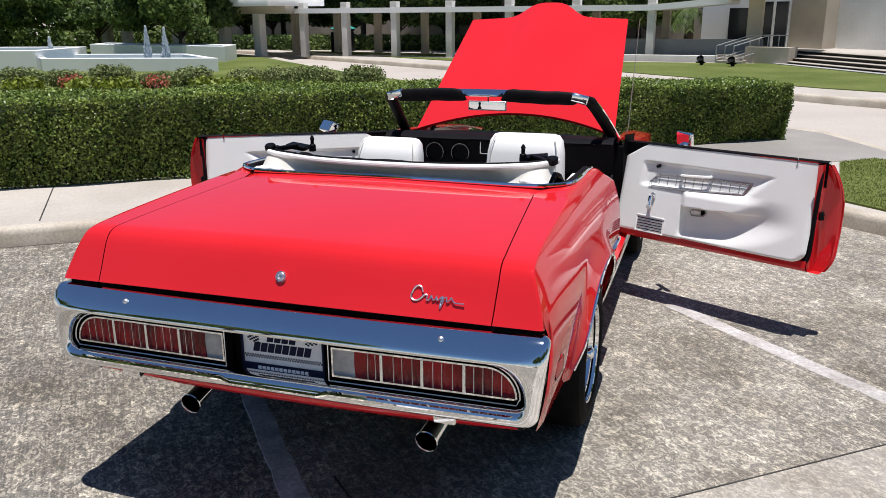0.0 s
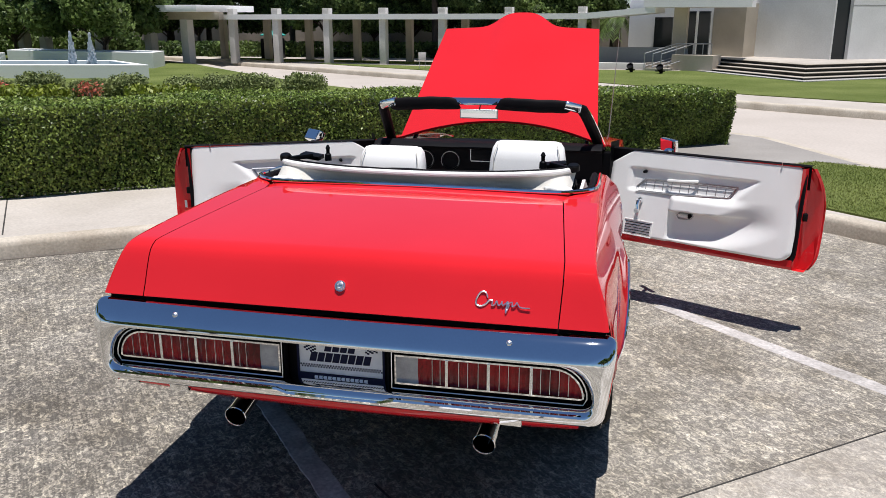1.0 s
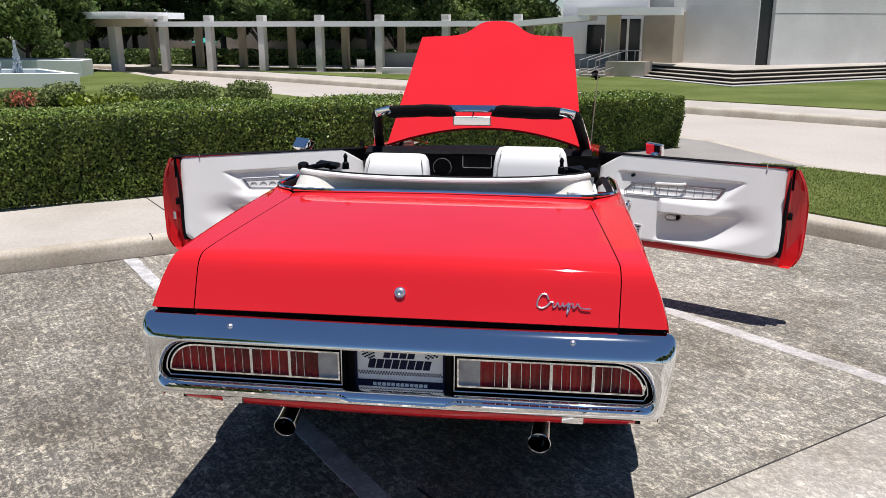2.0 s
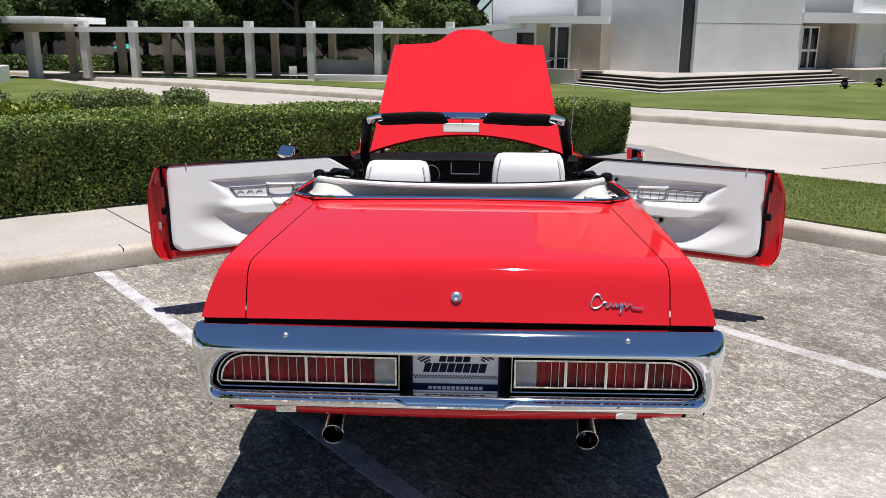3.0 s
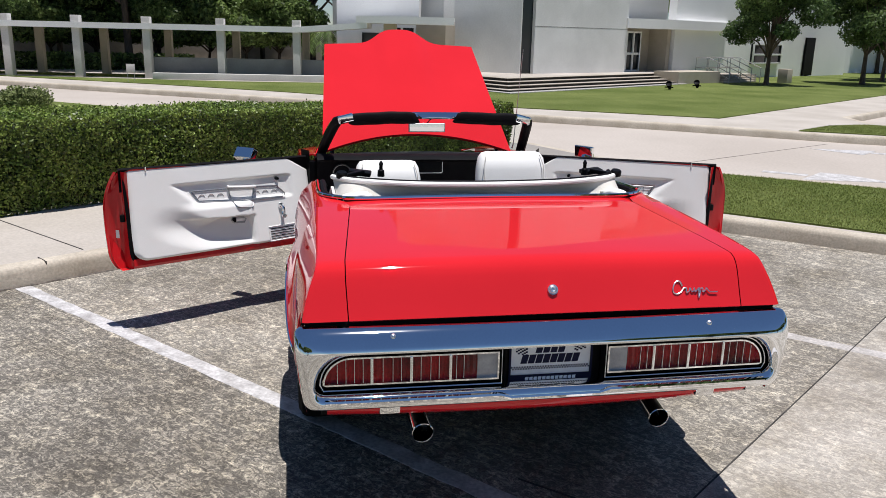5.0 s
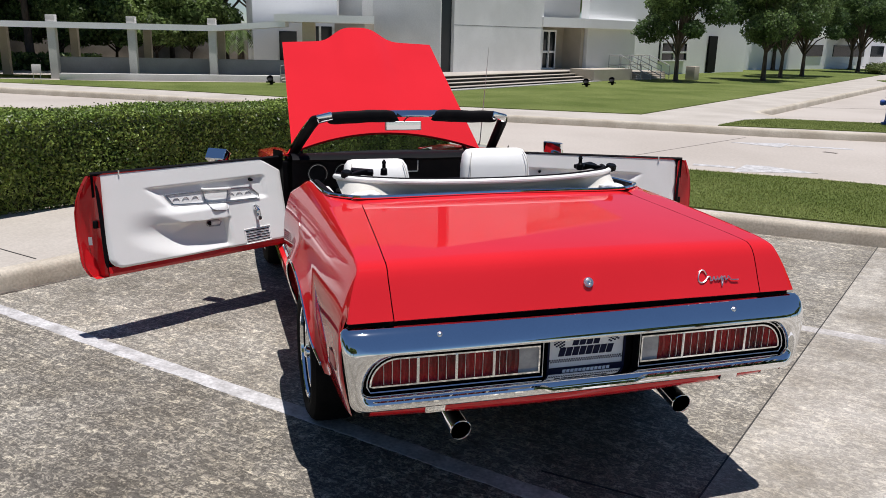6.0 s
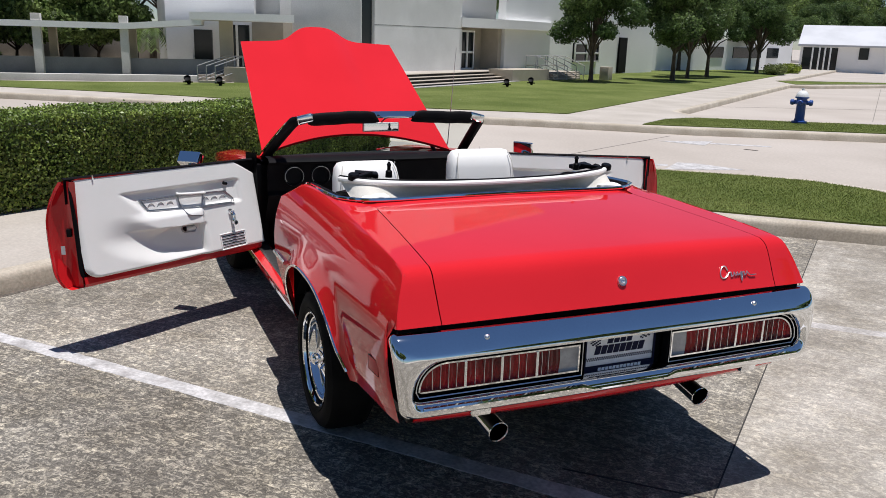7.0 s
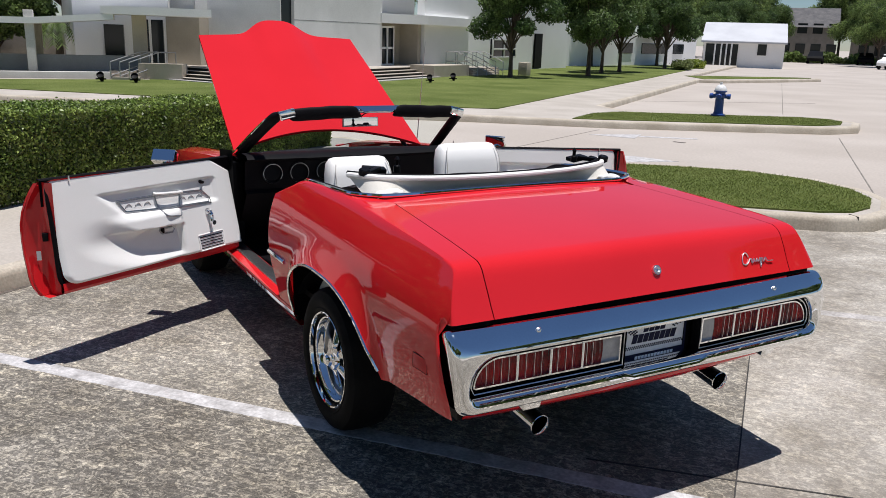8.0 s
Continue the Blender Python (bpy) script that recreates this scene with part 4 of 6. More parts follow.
under(obj("door", box(0, 0.9, -0.05, 0.05, 0.2, 2.1, m=pose(24.9, 36.2, 0, 0, 0, 29.3)), BLACK, smooth=0), church)
# platform and steps
SC = Vector((5.55, 21.9))
SU, SV = Vector((0.815, 0.58)), Vector((-0.50, 0.866))
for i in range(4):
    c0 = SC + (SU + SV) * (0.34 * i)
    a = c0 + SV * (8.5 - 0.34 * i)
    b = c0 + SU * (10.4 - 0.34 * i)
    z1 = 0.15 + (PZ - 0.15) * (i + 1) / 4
    # riser block, its dark colour carrying the nosing's shade
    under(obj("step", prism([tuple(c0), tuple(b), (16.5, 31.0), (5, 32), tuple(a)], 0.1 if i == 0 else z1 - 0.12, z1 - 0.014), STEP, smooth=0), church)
    c1 = c0 - (SU + SV) * 0.09
    under(obj("step_nosing", prism([tuple(c1), tuple(c1 + SU * (10.4 - 0.34 * i)), tuple(c1 + SU * (10.4 - 0.34 * i) + SV * 0.5), tuple(c1 + (SU + SV) * 0.5), tuple(c1 + SV * (8.5 - 0.34 * i) + SU * 0.5), tuple(c1 + SV * (8.5 - 0.34 * i))], z1 - 0.014, z1), NOSE, smooth=0), church)
under(obj("terrace", prism([tuple(SC + (SU + SV) * 1.3), tuple(SC + SU * 9.4 + SV * 1.3), (16.6, 31.2), (5.0, 33), tuple(SC + SV * 8.3 + SU * 1.3)], 0.3, PZ - 0.002), WALKC, smooth=0), church)
strip([tuple(SC + SV * 8.6 - SU * 0.1), tuple(SC - (SU + SV) * 0.22), tuple(SC + SU * 10.5 - SV * 0.1)], 0.55, 0.12, 0.185, "gravel_strip", GRAVEL, "strip of pale gravel at the foot of the steps", "gravel")
under(obj("planter_wall", prism([(13.9, 27.6), (16.4, 29.0), (15.8, 30.0), (13.3, 28.6)], 0.1, 0.62), TAN, smooth=0), church)
under(obj("planter_wall", prism([(2.2, 25.95), (3.45, 25.4), (3.75, 26.0), (2.5, 26.6)], 0.1, 0.66), TAN, smooth=0), church)
for i in range(4):
    under(obj("step", prism([(16.5 + 0.16 * i, 28.8 + 0.28 * i), (18.7 + 0.16 * i, 30.1 + 0.28 * i), (18.6, 32), (16.2, 30.6)], 0.1, 0.22 + 0.08 * i), NOSE, smooth=0), church)


def handrail(pts, posts, label, r=0.025):
    h = empty("handrail", (*pts[0][:2], 0.15))
    tagged(h, label, "handrail")
    inv = Matrix.Translation(h.location).inverted()
    for dz in (0, -0.42):
        o = obj("rail", tube([(p[0], p[1], p[2] + dz) for p in pts], r, 8), PIPE)
        o.parent, o.matrix_parent_inverse = h, inv
    for p in posts:
        o = obj("post", tube([(p[0], p[1], 0.12), (p[0], p[1], p[2])], r, 8), PIPE)
        o.parent, o.matrix_parent_inverse = h, inv
    return h


for dx, dy in ((0, 0), (0.9, 0.5), (1.8, 1.0), (2.6, 1.45)):
    p = [(15.9 + dx * 0.8, 30.2 + dy * 0.8, 1.15), (16.2 + dx * 0.8, 29.7 + dy * 0.8, 1.15), (16.65 + dx * 0.8, 28.7 + dy * 0.8, 0.75)]
    handrail(p, p, "grey steel handrail at the building's side steps", 0.018)
for dx, dy in ((0, 0), (0.26, -0.16), (0.52, -0.32)):
    p = [(1.33 + dx, 25.75 + dy, 0.70), (2.35 + dx, 26.45 + dy, 1.00), (2.95 + dx, 26.7 + dy, 1.00)]
    handrail(p, p, "grey steel handrail at the ramp steps", 0.016)
for i in range(3):
    under(obj("step", prism([(1.35, 25.6 + 0.3 * i), (2.1, 25.35 + 0.3 * i), (2.6, 27.0), (1.8, 27.4)], 0.1, 0.24 + 0.08 * i), NOSE, smooth=0), church)


def spotlight(x, y, turn):
    s = empty("ground_spotlight", (x, y, 0.165))
    s.rotation_euler = (0, 0, radians(turn))
    part("stake", tube([(0, 0, -0.05), (0, 0, 0.07)], 0.02, 6), BLACK, s)
    part("housing", lathe([(0.0, -0.2), (0.06, -0.18), (0.1, 0.02), (0.115, 0.1), (0.10, 0.1), (0.09, 0.06), (0.0, 0.05)], 14, pose(0, 0, 0.15, 50, 0, 0) @ Matrix.Scale(0.95, 4)), BLACK, s)
    part("bracket", box(-0.15, 0.15, -0.02, 0.02, 0.06, 0.10, 0.006), BLACK, s)
    return tagged(s, "black ground spotlight aimed at the building", "spotlight", "lawn spotlights")


spotlight(11.9, 24.2, -40)
spotlight(13.5, 25.3, -40)
spotlight(0.9, 24.6, -20)
spotlight(1.8, 24.1, -20)
tb = obj("litter_bin", box(-0.22, 0.22, -0.22, 0.22, 0.12, 0.75, 0.03, m=pose(19.6, 29.4, 0, 0, 0, 30)), TAN)
tagged(tb, "square tan concrete litter bin", "bin")

# ---- far white hall, houses ----
hall = empty("white_hall", (50, 46, 0))
tagged(hall, "low white hall with a pale gabled roof and dark windows", "building")


def hall_part(name, bm, material, smooth=0):
    return under(obj(name, bm, material, smooth=smooth), hall)


hm = pose(54.3, 46.7, 0, 0, 0, -49)
hall_part("wall", box(-3.7, 2.75, 0, 8, 0, 2.05, m=hm), STUCCO)
bm = bmesh.new()
grid(bm, [[hm @ Vector(p) for p in ((-3.9, -0.5, 2.0), (-3.9, -0.5, 2.14), (-3.9, 4, 3.75), (-3.9, 8.5, 2.14), (-3.9, 8.5, 2.0))], [hm @ Vector(p) for p in ((2.9, -0.5, 2.0), (2.9, -0.5, 2.14), (2.9, 4, 3.75), (2.9, 8.5, 2.14), (2.9, 8.5, 2.0))]], True)
hall_part("roof", bm, ROOFM)
hall_part("window", box(0.65, 1.35, -0.06, 0.05, 1.05, 1.95, m=hm), DARKGLASS)
hall_part("door", box(-3.5, -0.9, -0.06, 0.05, 0.0, 1.9, m=hm), DARKGLASS)
for x in (-2.7, -2.2, -1.8, -1.4):
    hall_part("porch_post", tube([hm @ Vector((x, -1.6, 0)), hm @ Vector((x, -1.6, 1.95))], 0.06, 8), WHITEP, 35)
lm = pose(29.5, 40.6, 0, 0, 0, 20)
hall_part("wall", box(0, 21, 0, 6, 0, 2.3, m=lm), STUCCO)
hall_part("window", box(8.2, 10.2, -0.06, 0.05, 1.0, 1.75, m=lm), DARKGLASS)
hall_part("window", box(11.6, 15.8, -0.06, 0.05, 1.0, 1.75, m=lm), DARKGLASS)
hall_part("window", box(16.8, 18.6, -0.06, 0.05, 1.0, 1.75, m=lm), DARKGLASS)


def house(x, y, turn, w, h, label):
    e = empty("house", (x, y, 0))
    e.rotation_euler = (0, 0, radians(turn))
    part("wall", box(-w / 2, w / 2, 0, 8, 0, h), BROWN, e, smooth=0)
    bm = bmesh.new()
    grid(bm, [[(-w / 2 - 0.4, -0.5, h), (-w / 2 - 0.4, 4, h + 2.6), (-w / 2 - 0.4, 8.5, h)], [(w / 2 + 0.4, -0.5, h), (w / 2 + 0.4, 4, h + 2.6), (w / 2 + 0.4, 8.5, h)]], True)
    part("roof", bm, SHINGLE, e, smooth=0)
    for i in range(4):
        for z in (1.0, 3.6):
            part("window", box(-w / 2 + 1 + i * w / 4, -w / 2 + 2.2 + i * w / 4, -0.06, 0.05, z, z + 1.3), DARKGLASS, e, smooth=0)
    return tagged(e, label, "house")


house(93, 71.5, -52, 7.5, 4.4, "two-storey grey-brown house with a grey shingled roof")
house(99.5, 64.5, -56, 7.5, 3.8, "grey-brown house with a low grey roof beyond the car park")


def parked_car(x, y, turn, material, label):
    c = empty("parked_car", (x, y, 0.0))
    c.rotation_euler = (0, 0, radians(turn))
    prof = [(-2.2, 0.35), (-2.25, 0.65), (-2.1, 0.88), (-1.4, 0.95), (-0.8, 1.38), (0.6, 1.42), (1.2, 1.0), (2.1, 0.82), (2.25, 0.6), (2.2, 0.35)]
    part("body", sheet([[(px, yy * (0.92 if pz < 1 else 0.75), pz) for px, pz in prof] for yy in (-0.9, -0.85, 0, 0.85, 0.9)]), material, c)
    part("window", box(-0.75, 0.95, -0.74, 0.74, 0.98, 1.33, 0.06), DARKGLASS, c)
    for px in (-1.35, 1.35):
        for s in (-1, 1):
            part("wheel", lathe([(0.0, -0.1), (0.3, -0.1), (0.32, -0.05), (0.32, 0.05), (0.3, 0.1), (0.0, 0.1)], 16, pose(px, s * 0.78, 0.32, 90)), RUBBER, c)
    return tagged(c, label, "car")


parked_car(73.6, 46.3, 200, WHITEP, "white parked car far across the car park")
parked_car(84, 62.5, 35, BLACK, "dark parked car in a far row")
parked_car(89, 59.5, 35, BLACK, "dark parked car in a far row beside the trees")

# ---- hydrant ----
hyd = empty("fire_hydrant", (13.0, 11.7, 0.155))
tagged(hyd, "blue fire hydrant with a white bonnet on the grass island", "fire hydrant")
part("barrel", lathe([(0.0, 0.0), (0.17, 0.0), (0.17, 0.05), (0.12, 0.06), (0.105, 0.12), (0.10, 0.42), (0.135, 0.44), (0.135, 0.5), (0.115, 0.52), (0.115, 0.56), (0.15, 0.57), (0.15, 0.60), (0.0, 0.60)], 20), BLUE, hyd)
part("bonnet", lathe([(0.14, 0.6), (0.135, 0.64), (0.10, 0.70), (0.05, 0.735), (0.03, 0.74), (0.03, 0.79), (0.0, 0.79)], 20), WHITEP, hyd, "white domed bonnet")
for a in (35, 215, 305):
    part("nozzle", lathe([(0.0, 0.24), (0.05, 0.24), (0.065, 0.22), (0.065, 0.17), (0.05, 0.16), (0.05, 0.08)], 12, pose(0, 0, 0.47, 90, 0, a)), BLUE, hyd)
part("chain", tube(spline([(0.2, 0.1, 0.45), (0.24, 0.12, 0.3), (0.15, 0.08, 0.2), (0.11, 0.05, 0.35)], 6), 0.008, 6), STEEL, hyd)

# ---- the convertible ----
car = empty("convertible_car")
tagged(car, "red classic convertible with open doors, raised hood and white interior", "car")


def side_w(y, z):
    """Half the width of the body at a length and a height."""
    w = smooth_table(y, [(0.0, 0.906), (0.05, 0.917), (0.10, 0.924), (0.17, 0.928), (0.3, 0.930), (0.8, 0.932), (1.6, 0.926), (2.6, 0.930), (3.4, 0.925), (4.2, 0.91), (4.8, 0.87), (5.05, 0.80)])
    return w + smooth_table(z, [(0.30, -0.075), (0.40, -0.055), (0.52, -0.030), (0.62, -0.008), (0.72, 0.0), (0.80, -0.003), (0.88, -0.016), (0.96, -0.042), (1.03, -0.072), (1.07, -0.092), (1.10, -0.118)])


def shoulder(y):
    return smooth_table(y, [(0.12, 1.034), (0.20, 1.052), (0.5, 1.070), (0.9, 1.084), (1.25, 1.088), (1.55, 1.080), (1.72, 1.062), (1.85, 1.02), (1.95, 0.985), (2.0, 0.965)])


def rear_top(y):
    """Upper limit of the side where the tail leans."""
    return min(shoulder(y), lerp_table(y, [(0.052, 0.875), (0.075, 0.916), (0.10, 0.966), (0.122, 1.006), (0.135, 1.026), (0.150, 1.040), (0.172, 1.2)]))


def tail_bow(x, y):
    """How far the tail's outer parts lie ahead of its middle."""
    return 0.018 * (abs(x) / 0.9) ** 2 * max(0, 1 - max(0, y - 0.17) / 0.3)


def arch(y, yc, top, r, low):
    """Lower edge of the body side over a wheel."""
    u = abs(y - yc) / r
    return low if u >= 1 else max(low, low + (top - low) * (1 - u ** 2.6) ** 0.55)


def rear_low(y):
    base = lerp_table(y, [(0.0, 0.535), (0.3, 0.510), (0.62, 0.47), (1.6, 0.362), (2.1, 0.355)])
    return max(base, arch(y, 1.16, 0.765, 0.555, base))


def deck_z(x, y):
    return smooth_table(y, [(0.13, 1.038), (0.17, 1.050), (0.3, 1.060), (0.6, 1.074), (1.0, 1.090), (1.2, 1.097)]) + 0.010 * (1 - (x / 0.8) ** 2)


def tail_line():
    """Lengthwise line of the deck from its front to the foot of the tail: (y, fall of z below the deck or a height)."""
    return [(0.985, None), (0.85, None), (0.7, None), (0.55, None), (0.4, None), (0.28, None), (0.21, None), (0.172, None), (0.150, 1.040), (0.135, 1.026), (0.122, 1.006), (0.10, 0.966), (0.075, 0.916), (0.052, 0.875)]


def seam(y):
    return lerp_table(y, [(0.05, 0.742), (0.12, 0.748), (0.2, 0.745), (0.985, 0.675)])


def deck_pt(x, y, z):
    zz = deck_z(x, y) if z is None else z + 0.006 * (1 - (x / 0.8) ** 2)
    bow = 0.018 * (abs(x) / 0.9) ** 2 if z is not None else 0.018 * (abs(x) / 0.9) ** 2 * max(0, 1 - (y - 0.17) / 0.3)
    return Vector((x, y + bow, zz))


# lid
G = 0.002
lid = part("trunk_lid", sheet([[deck_pt(f * (seam(y) - G), y, z) for f in [k / 12 for k in range(-12, 13)]] for y, z in tail_line()]), RED, car, "red trunk lid with a folded rear edge", solid=0.012, smooth=50)
for sgn in (-1, 1):
    bm = bmesh.new()
    rows = []
    # fender top from the lid's seam to the shoulder
    for y, z in tail_line():
        zt = min(deck_z(0.8, y), shoulder(max(y, 0.125))) if z is None else z
        xo = side_w(y, zt)
        si = seam(y) + G
        pts = []
        for f in (0, 0.35, 0.7, 0.92, 1.0):
            x = si + (xo - si) * f
            p = deck_pt(x, y, z)
            if f == 1.0:
                p = Vector((side_w(y, rear_top(y)), 0, rear_top(y)))
                p.y = y + tail_bow(p.x, y)
            pts.append(Vector((sgn * p.x, p.y, p.z)))
        rows.append(pts)
    grid(bm, rows)
    # fender top beside the well
    rows = []
    for i in range(14):
        y = 0.985 + (2.0 - 0.985) * i / 13
        xo, zt = side_w(y, shoulder(y)), shoulder(y)
        xi = lerp_table(y, [(0.985, 0.677), (1.06, 0.690), (1.12, 0.735), (1.2, 0.80), (1.75, 0.80), (1.85, 0.79), (2.0, 0.80)])
        zi = lerp_table(y, [(0.985, 1.092), (1.08, 1.096), (1.2, 1.10), (1.75, 1.07), (1.85, 1.03), (2.0, 0.97)])
        rows.append([Vector((sgn * (xi + (xo - xi) * f), y, zi + (zt - zi) * f + 0.012 * math.sin(math.pi * f) * ease((y - 0.985) / 0.3))) for f in (0, 0.33, 0.66, 1)])
    grid(bm, rows)
    # side
    rows = []
    ys = [y for y, _ in tail_line()] + [0.985 + (2.0 - 0.985) * i / 13 for i in range(14)] + [0.24, 0.32, 0.36, 0.44, 0.48] + [0.54 + 0.02 * i for i in range(62)]
    ys = sorted({round(v, 4) for v in ys if v <= 2.0})
    for y in ys:
        zt, zb = rear_top(y), rear_low(y)
        col = []
        for f in (0, 0.012, 0.024, 0.05, 0.09, 0.16, 0.24, 0.33, 0.42, 0.52, 0.62, 0.72, 0.82, 0.91, 1.0):
            z = zt + (zb - zt) * f
            flare = 0.034 * max(0, 1 - (z - rear_low(y)) / 0.11) ** 1.3 * max(0, min(1, (y - 0.56) / 0.08, (1.76 - y) / 0.08))
            cut = max(0, 0.128 - 0.085 * max(0, 0.84 - z) / 0.27 - y) * max(0, min(1, (0.872 - z) / 0.006))
            col.append(Vector((sgn * (side_w(y, z) + flare), y + cut + tail_bow(side_w(y, zt), y), z)))
        rows.append(col)
    grid(bm, rows)
    bmesh.ops.remove_doubles(bm, verts=bm.verts, dist=0.0006)
    bmesh.ops.recalc_face_normals(bm, faces=bm.faces)
    part("quarter_panel", bm, RED, car, "red rear quarter panel over the wheel", smooth=100)
    # bright lip round the wheel opening and along the sill
    lip = [(sgn * (side_w(y, rear_low(y)) + 0.034 * max(0, min(1, (y - 0.56) / 0.08, (1.76 - y) / 0.08))), y, rear_low(y)) for y in [0.61 + 0.02 * i for i in range(56)]]
    part("arch_trim", tube(lip, 0.007, 6), CHROME, car, "bright wheel-arch trim")
    part("sill_trim", tube([(sgn * (side_w(y, 0.345) + 0.004), y, 0.35 if y > 1.75 else 0.362) for y in (1.715, 2.0, 2.6, 3.2, 3.5)], 0.012, 6, flat=1.6), CHROME, car, "bright sill trim")
    part("side_trim", tube([(sgn * (side_w(y, 0.66) + 0.004), y, 0.66) for y in (1.74, 1.85, 1.995)], 0.011, 6), CHROME, car, "short bright side trim")
    # side marker
    mm = pose(sgn * (side_w(0.235, 0.685) - 0.001), 0.235 + 0.004, 0.685, 0, 0, -5 * sgn)
    mk = part("side_marker", box(-0.004, 0.004, -0.046, 0.046, -0.027, 0.027, 0.003, m=mm), MARKER, car, "red side marker lamp")
    part("rim", tube([mm @ Vector((sgn * 0.003, y, z)) for y, z in ((-0.046, -0.027), (0.046, -0.027), (0.046, 0.027), (-0.046, 0.027), (-0.046, -0.027))], 0.0014, 5), BLACK, mk, "thin dark rim")
    # rocker and dark inner wheel housing
    part("rocker", sheet([[Vector((sgn * x, y, z)) for x, z in ((0.74, 0.40), (0.83, 0.40), (0.872, 0.385), (0.868, 0.34), (0.84, 0.30), (0.74, 0.29))] for y in (1.765, 2.4, 3.0, 3.45)]), RED, car, "red sill under the door", smooth=40)
    for y in (0.575, 1.745):
        part("wheel_housing", box(min(sgn * 0.5, sgn * 0.878), max(sgn * 0.5, sgn * 0.878), y - 0.008, y + 0.008, 0.36 if y > 1 else 0.49, 0.64), BLACK, car)
    part("sill_plate", box(min(sgn * 0.75, sgn * 0.83), max(sgn * 0.75, sgn * 0.83), 2.05, 3.2, 0.40, 0.408, 0.002), STEEL, car, "bright sill plate")
    rows = []
    for a in range(25, 156, 10):
        c0, s0 = math.cos(radians(a)), math.sin(radians(a))
        rows.append([(sgn * x, 1.16 + 0.56 * c0, 0.33 + 0.42 * s0) for x in (0.5, 0.885)])
    part("wheel_housing", sheet(rows), BLACK, car)
    rows = [[(sgn * 0.5, 0.2 + 0.3 * i, z) for z in (0.5, 0.95)] for i in range(6)]
    part("inner_panel", sheet(rows), BLACK, car)

# deck between lid and well
rows = []
XS = [k / 20 * 0.80 for k in range(-20, 21)]


def well_y(x):
    return 1.06 + 0.14 * max(0, (abs(x) - 0.50) / 0.30) ** 2.2


for f in (0, 0.25, 0.5, 0.75, 1.0):
    rows.append([Vector((x, 0.992 + (well_y(x) - 0.992) * f, 1.091 + 0.012 * f * (1 - (x / 0.9) ** 2) + 0.006 * (1 - abs(x) / 0.8) - 0.03 * max(0, (abs(x) - 0.66) / 0.14))) for x in XS])
part("upper_deck", sheet(rows), RED, car, "red deck panel behind the folded top", solid=0.01, smooth=50)
part("trunk_channel", box(-0.77, 0.77, 0.16, 1.0, 0.9, 1.015), BLACK, car, "dark gap under the lid")
part("tail_panel", box(-0.893, 0.893, 0.092, 0.16, 0.66, 0.872), BLACK, car, "black tail panel behind the bumper")
belt = [(sg * x, y, z) for sg, half in ((-1, [(0.785, 1.84, 1.035), (0.80, 1.74, 1.074), (0.805, 1.5, 1.092), (0.805, 1.28, 1.104), (0.79, 1.175, 1.108), (0.72, 1.105, 1.108), (0.60, 1.07, 1.108), (0.3, 1.062, 1.112)]),) for x, y, z in half]
belt = belt + [(0, 1.06, 1.114)] + [(-x, y, z) for x, y, z in belt[::-1]]
part("belt_moulding", tube(spline(belt, 6), 0.009, 8, flat=1.2), CHROME, car, "chrome moulding round the top well")
inner = [(x * 0.965, y + 0.02, z - 0.012) for x, y, z in belt]
part("belt_seal", tube(spline(inner, 6), 0.016, 8), VINYL, car, "black seal inside the chrome moulding")
part("lock", lathe([(0.0, 0.008), (0.005, 0.008), (0.009, 0.013), (0.013, 0.012), (0.015, 0.008), (0.019, 0.008), (0.020, 0.003), (0.020, -0.01)], 20, pose(0, 0.092, 0.957, 64)), BRIGHT, lid, "round chrome trunk lock")
# flowing chrome script drawn as a plain stroke
scr = [(0.0, 0.030), (-0.012, 0.052), (-0.035, 0.05), (-0.052, 0.022), (-0.05, 0.0), (-0.03, -0.006), (-0.008, 0.004), (0.008, 0.02), (0.022, 0.018), (0.02, 0.0), (0.034, 0.004), (0.042, 0.02), (0.05, 0.002), (0.062, 0.008),
       (0.066, 0.02), (0.07, 0.002), (0.084, 0.012), (0.094, 0.02), (0.088, 0.0), (0.10, 0.006), (0.086, -0.028), (0.09, 0.004), (0.112, 0.018), (0.114, 0.0), (0.128, 0.008), (0.134, 0.018), (0.146, 0.002), (0.16, -0.002), (0.195, -0.002)]
sm = pose(0.508, 0.086, 0.931, 65) @ Matrix.Diagonal((0.72, 0.80, 0.8, 1))
part("emblem", tube(spline([sm @ Vector((x, z, 0.004)) for x, z in scr], 4), 0.0027, 5), BRIGHT, lid, "slim chrome script emblem")


def ring_loop(hx, z0, z1, r_top, r_bot, n=7):
    """A rounded outline, clockwise from the middle of the top, with the same count of points for every size."""
    out = []
    xs = [hx * k / 12 for k in range(0, 12)]
    top = [(x * (hx - r_top) / hx, z1) for x in xs]
    arc = [(hx - r_top + r_top * math.sin(a), z1 - r_top + r_top * math.cos(a)) for a in [math.pi / 2 * k / n for k in range(n + 1)]]
    arc2 = [(hx - r_bot + r_bot * math.cos(a), z0 + r_bot - r_bot * math.sin(a)) for a in [math.pi / 2 * k / n for k in range(n + 1)]]
    bot = [(x * (hx - r_bot) / hx, z0) for x in xs[::-1]]
    right = top + arc + arc2 + bot
    left = [(-x, z) for x, z in right[::-1]][1:-1]
    return right + left


def bow(x, y):
    """Plan curve of the bumper."""
    return y + 0.012 * (abs(x) / 0.93) ** 3 + 0.008 * max(0, (abs(x) - 0.88) / 0.05) ** 2


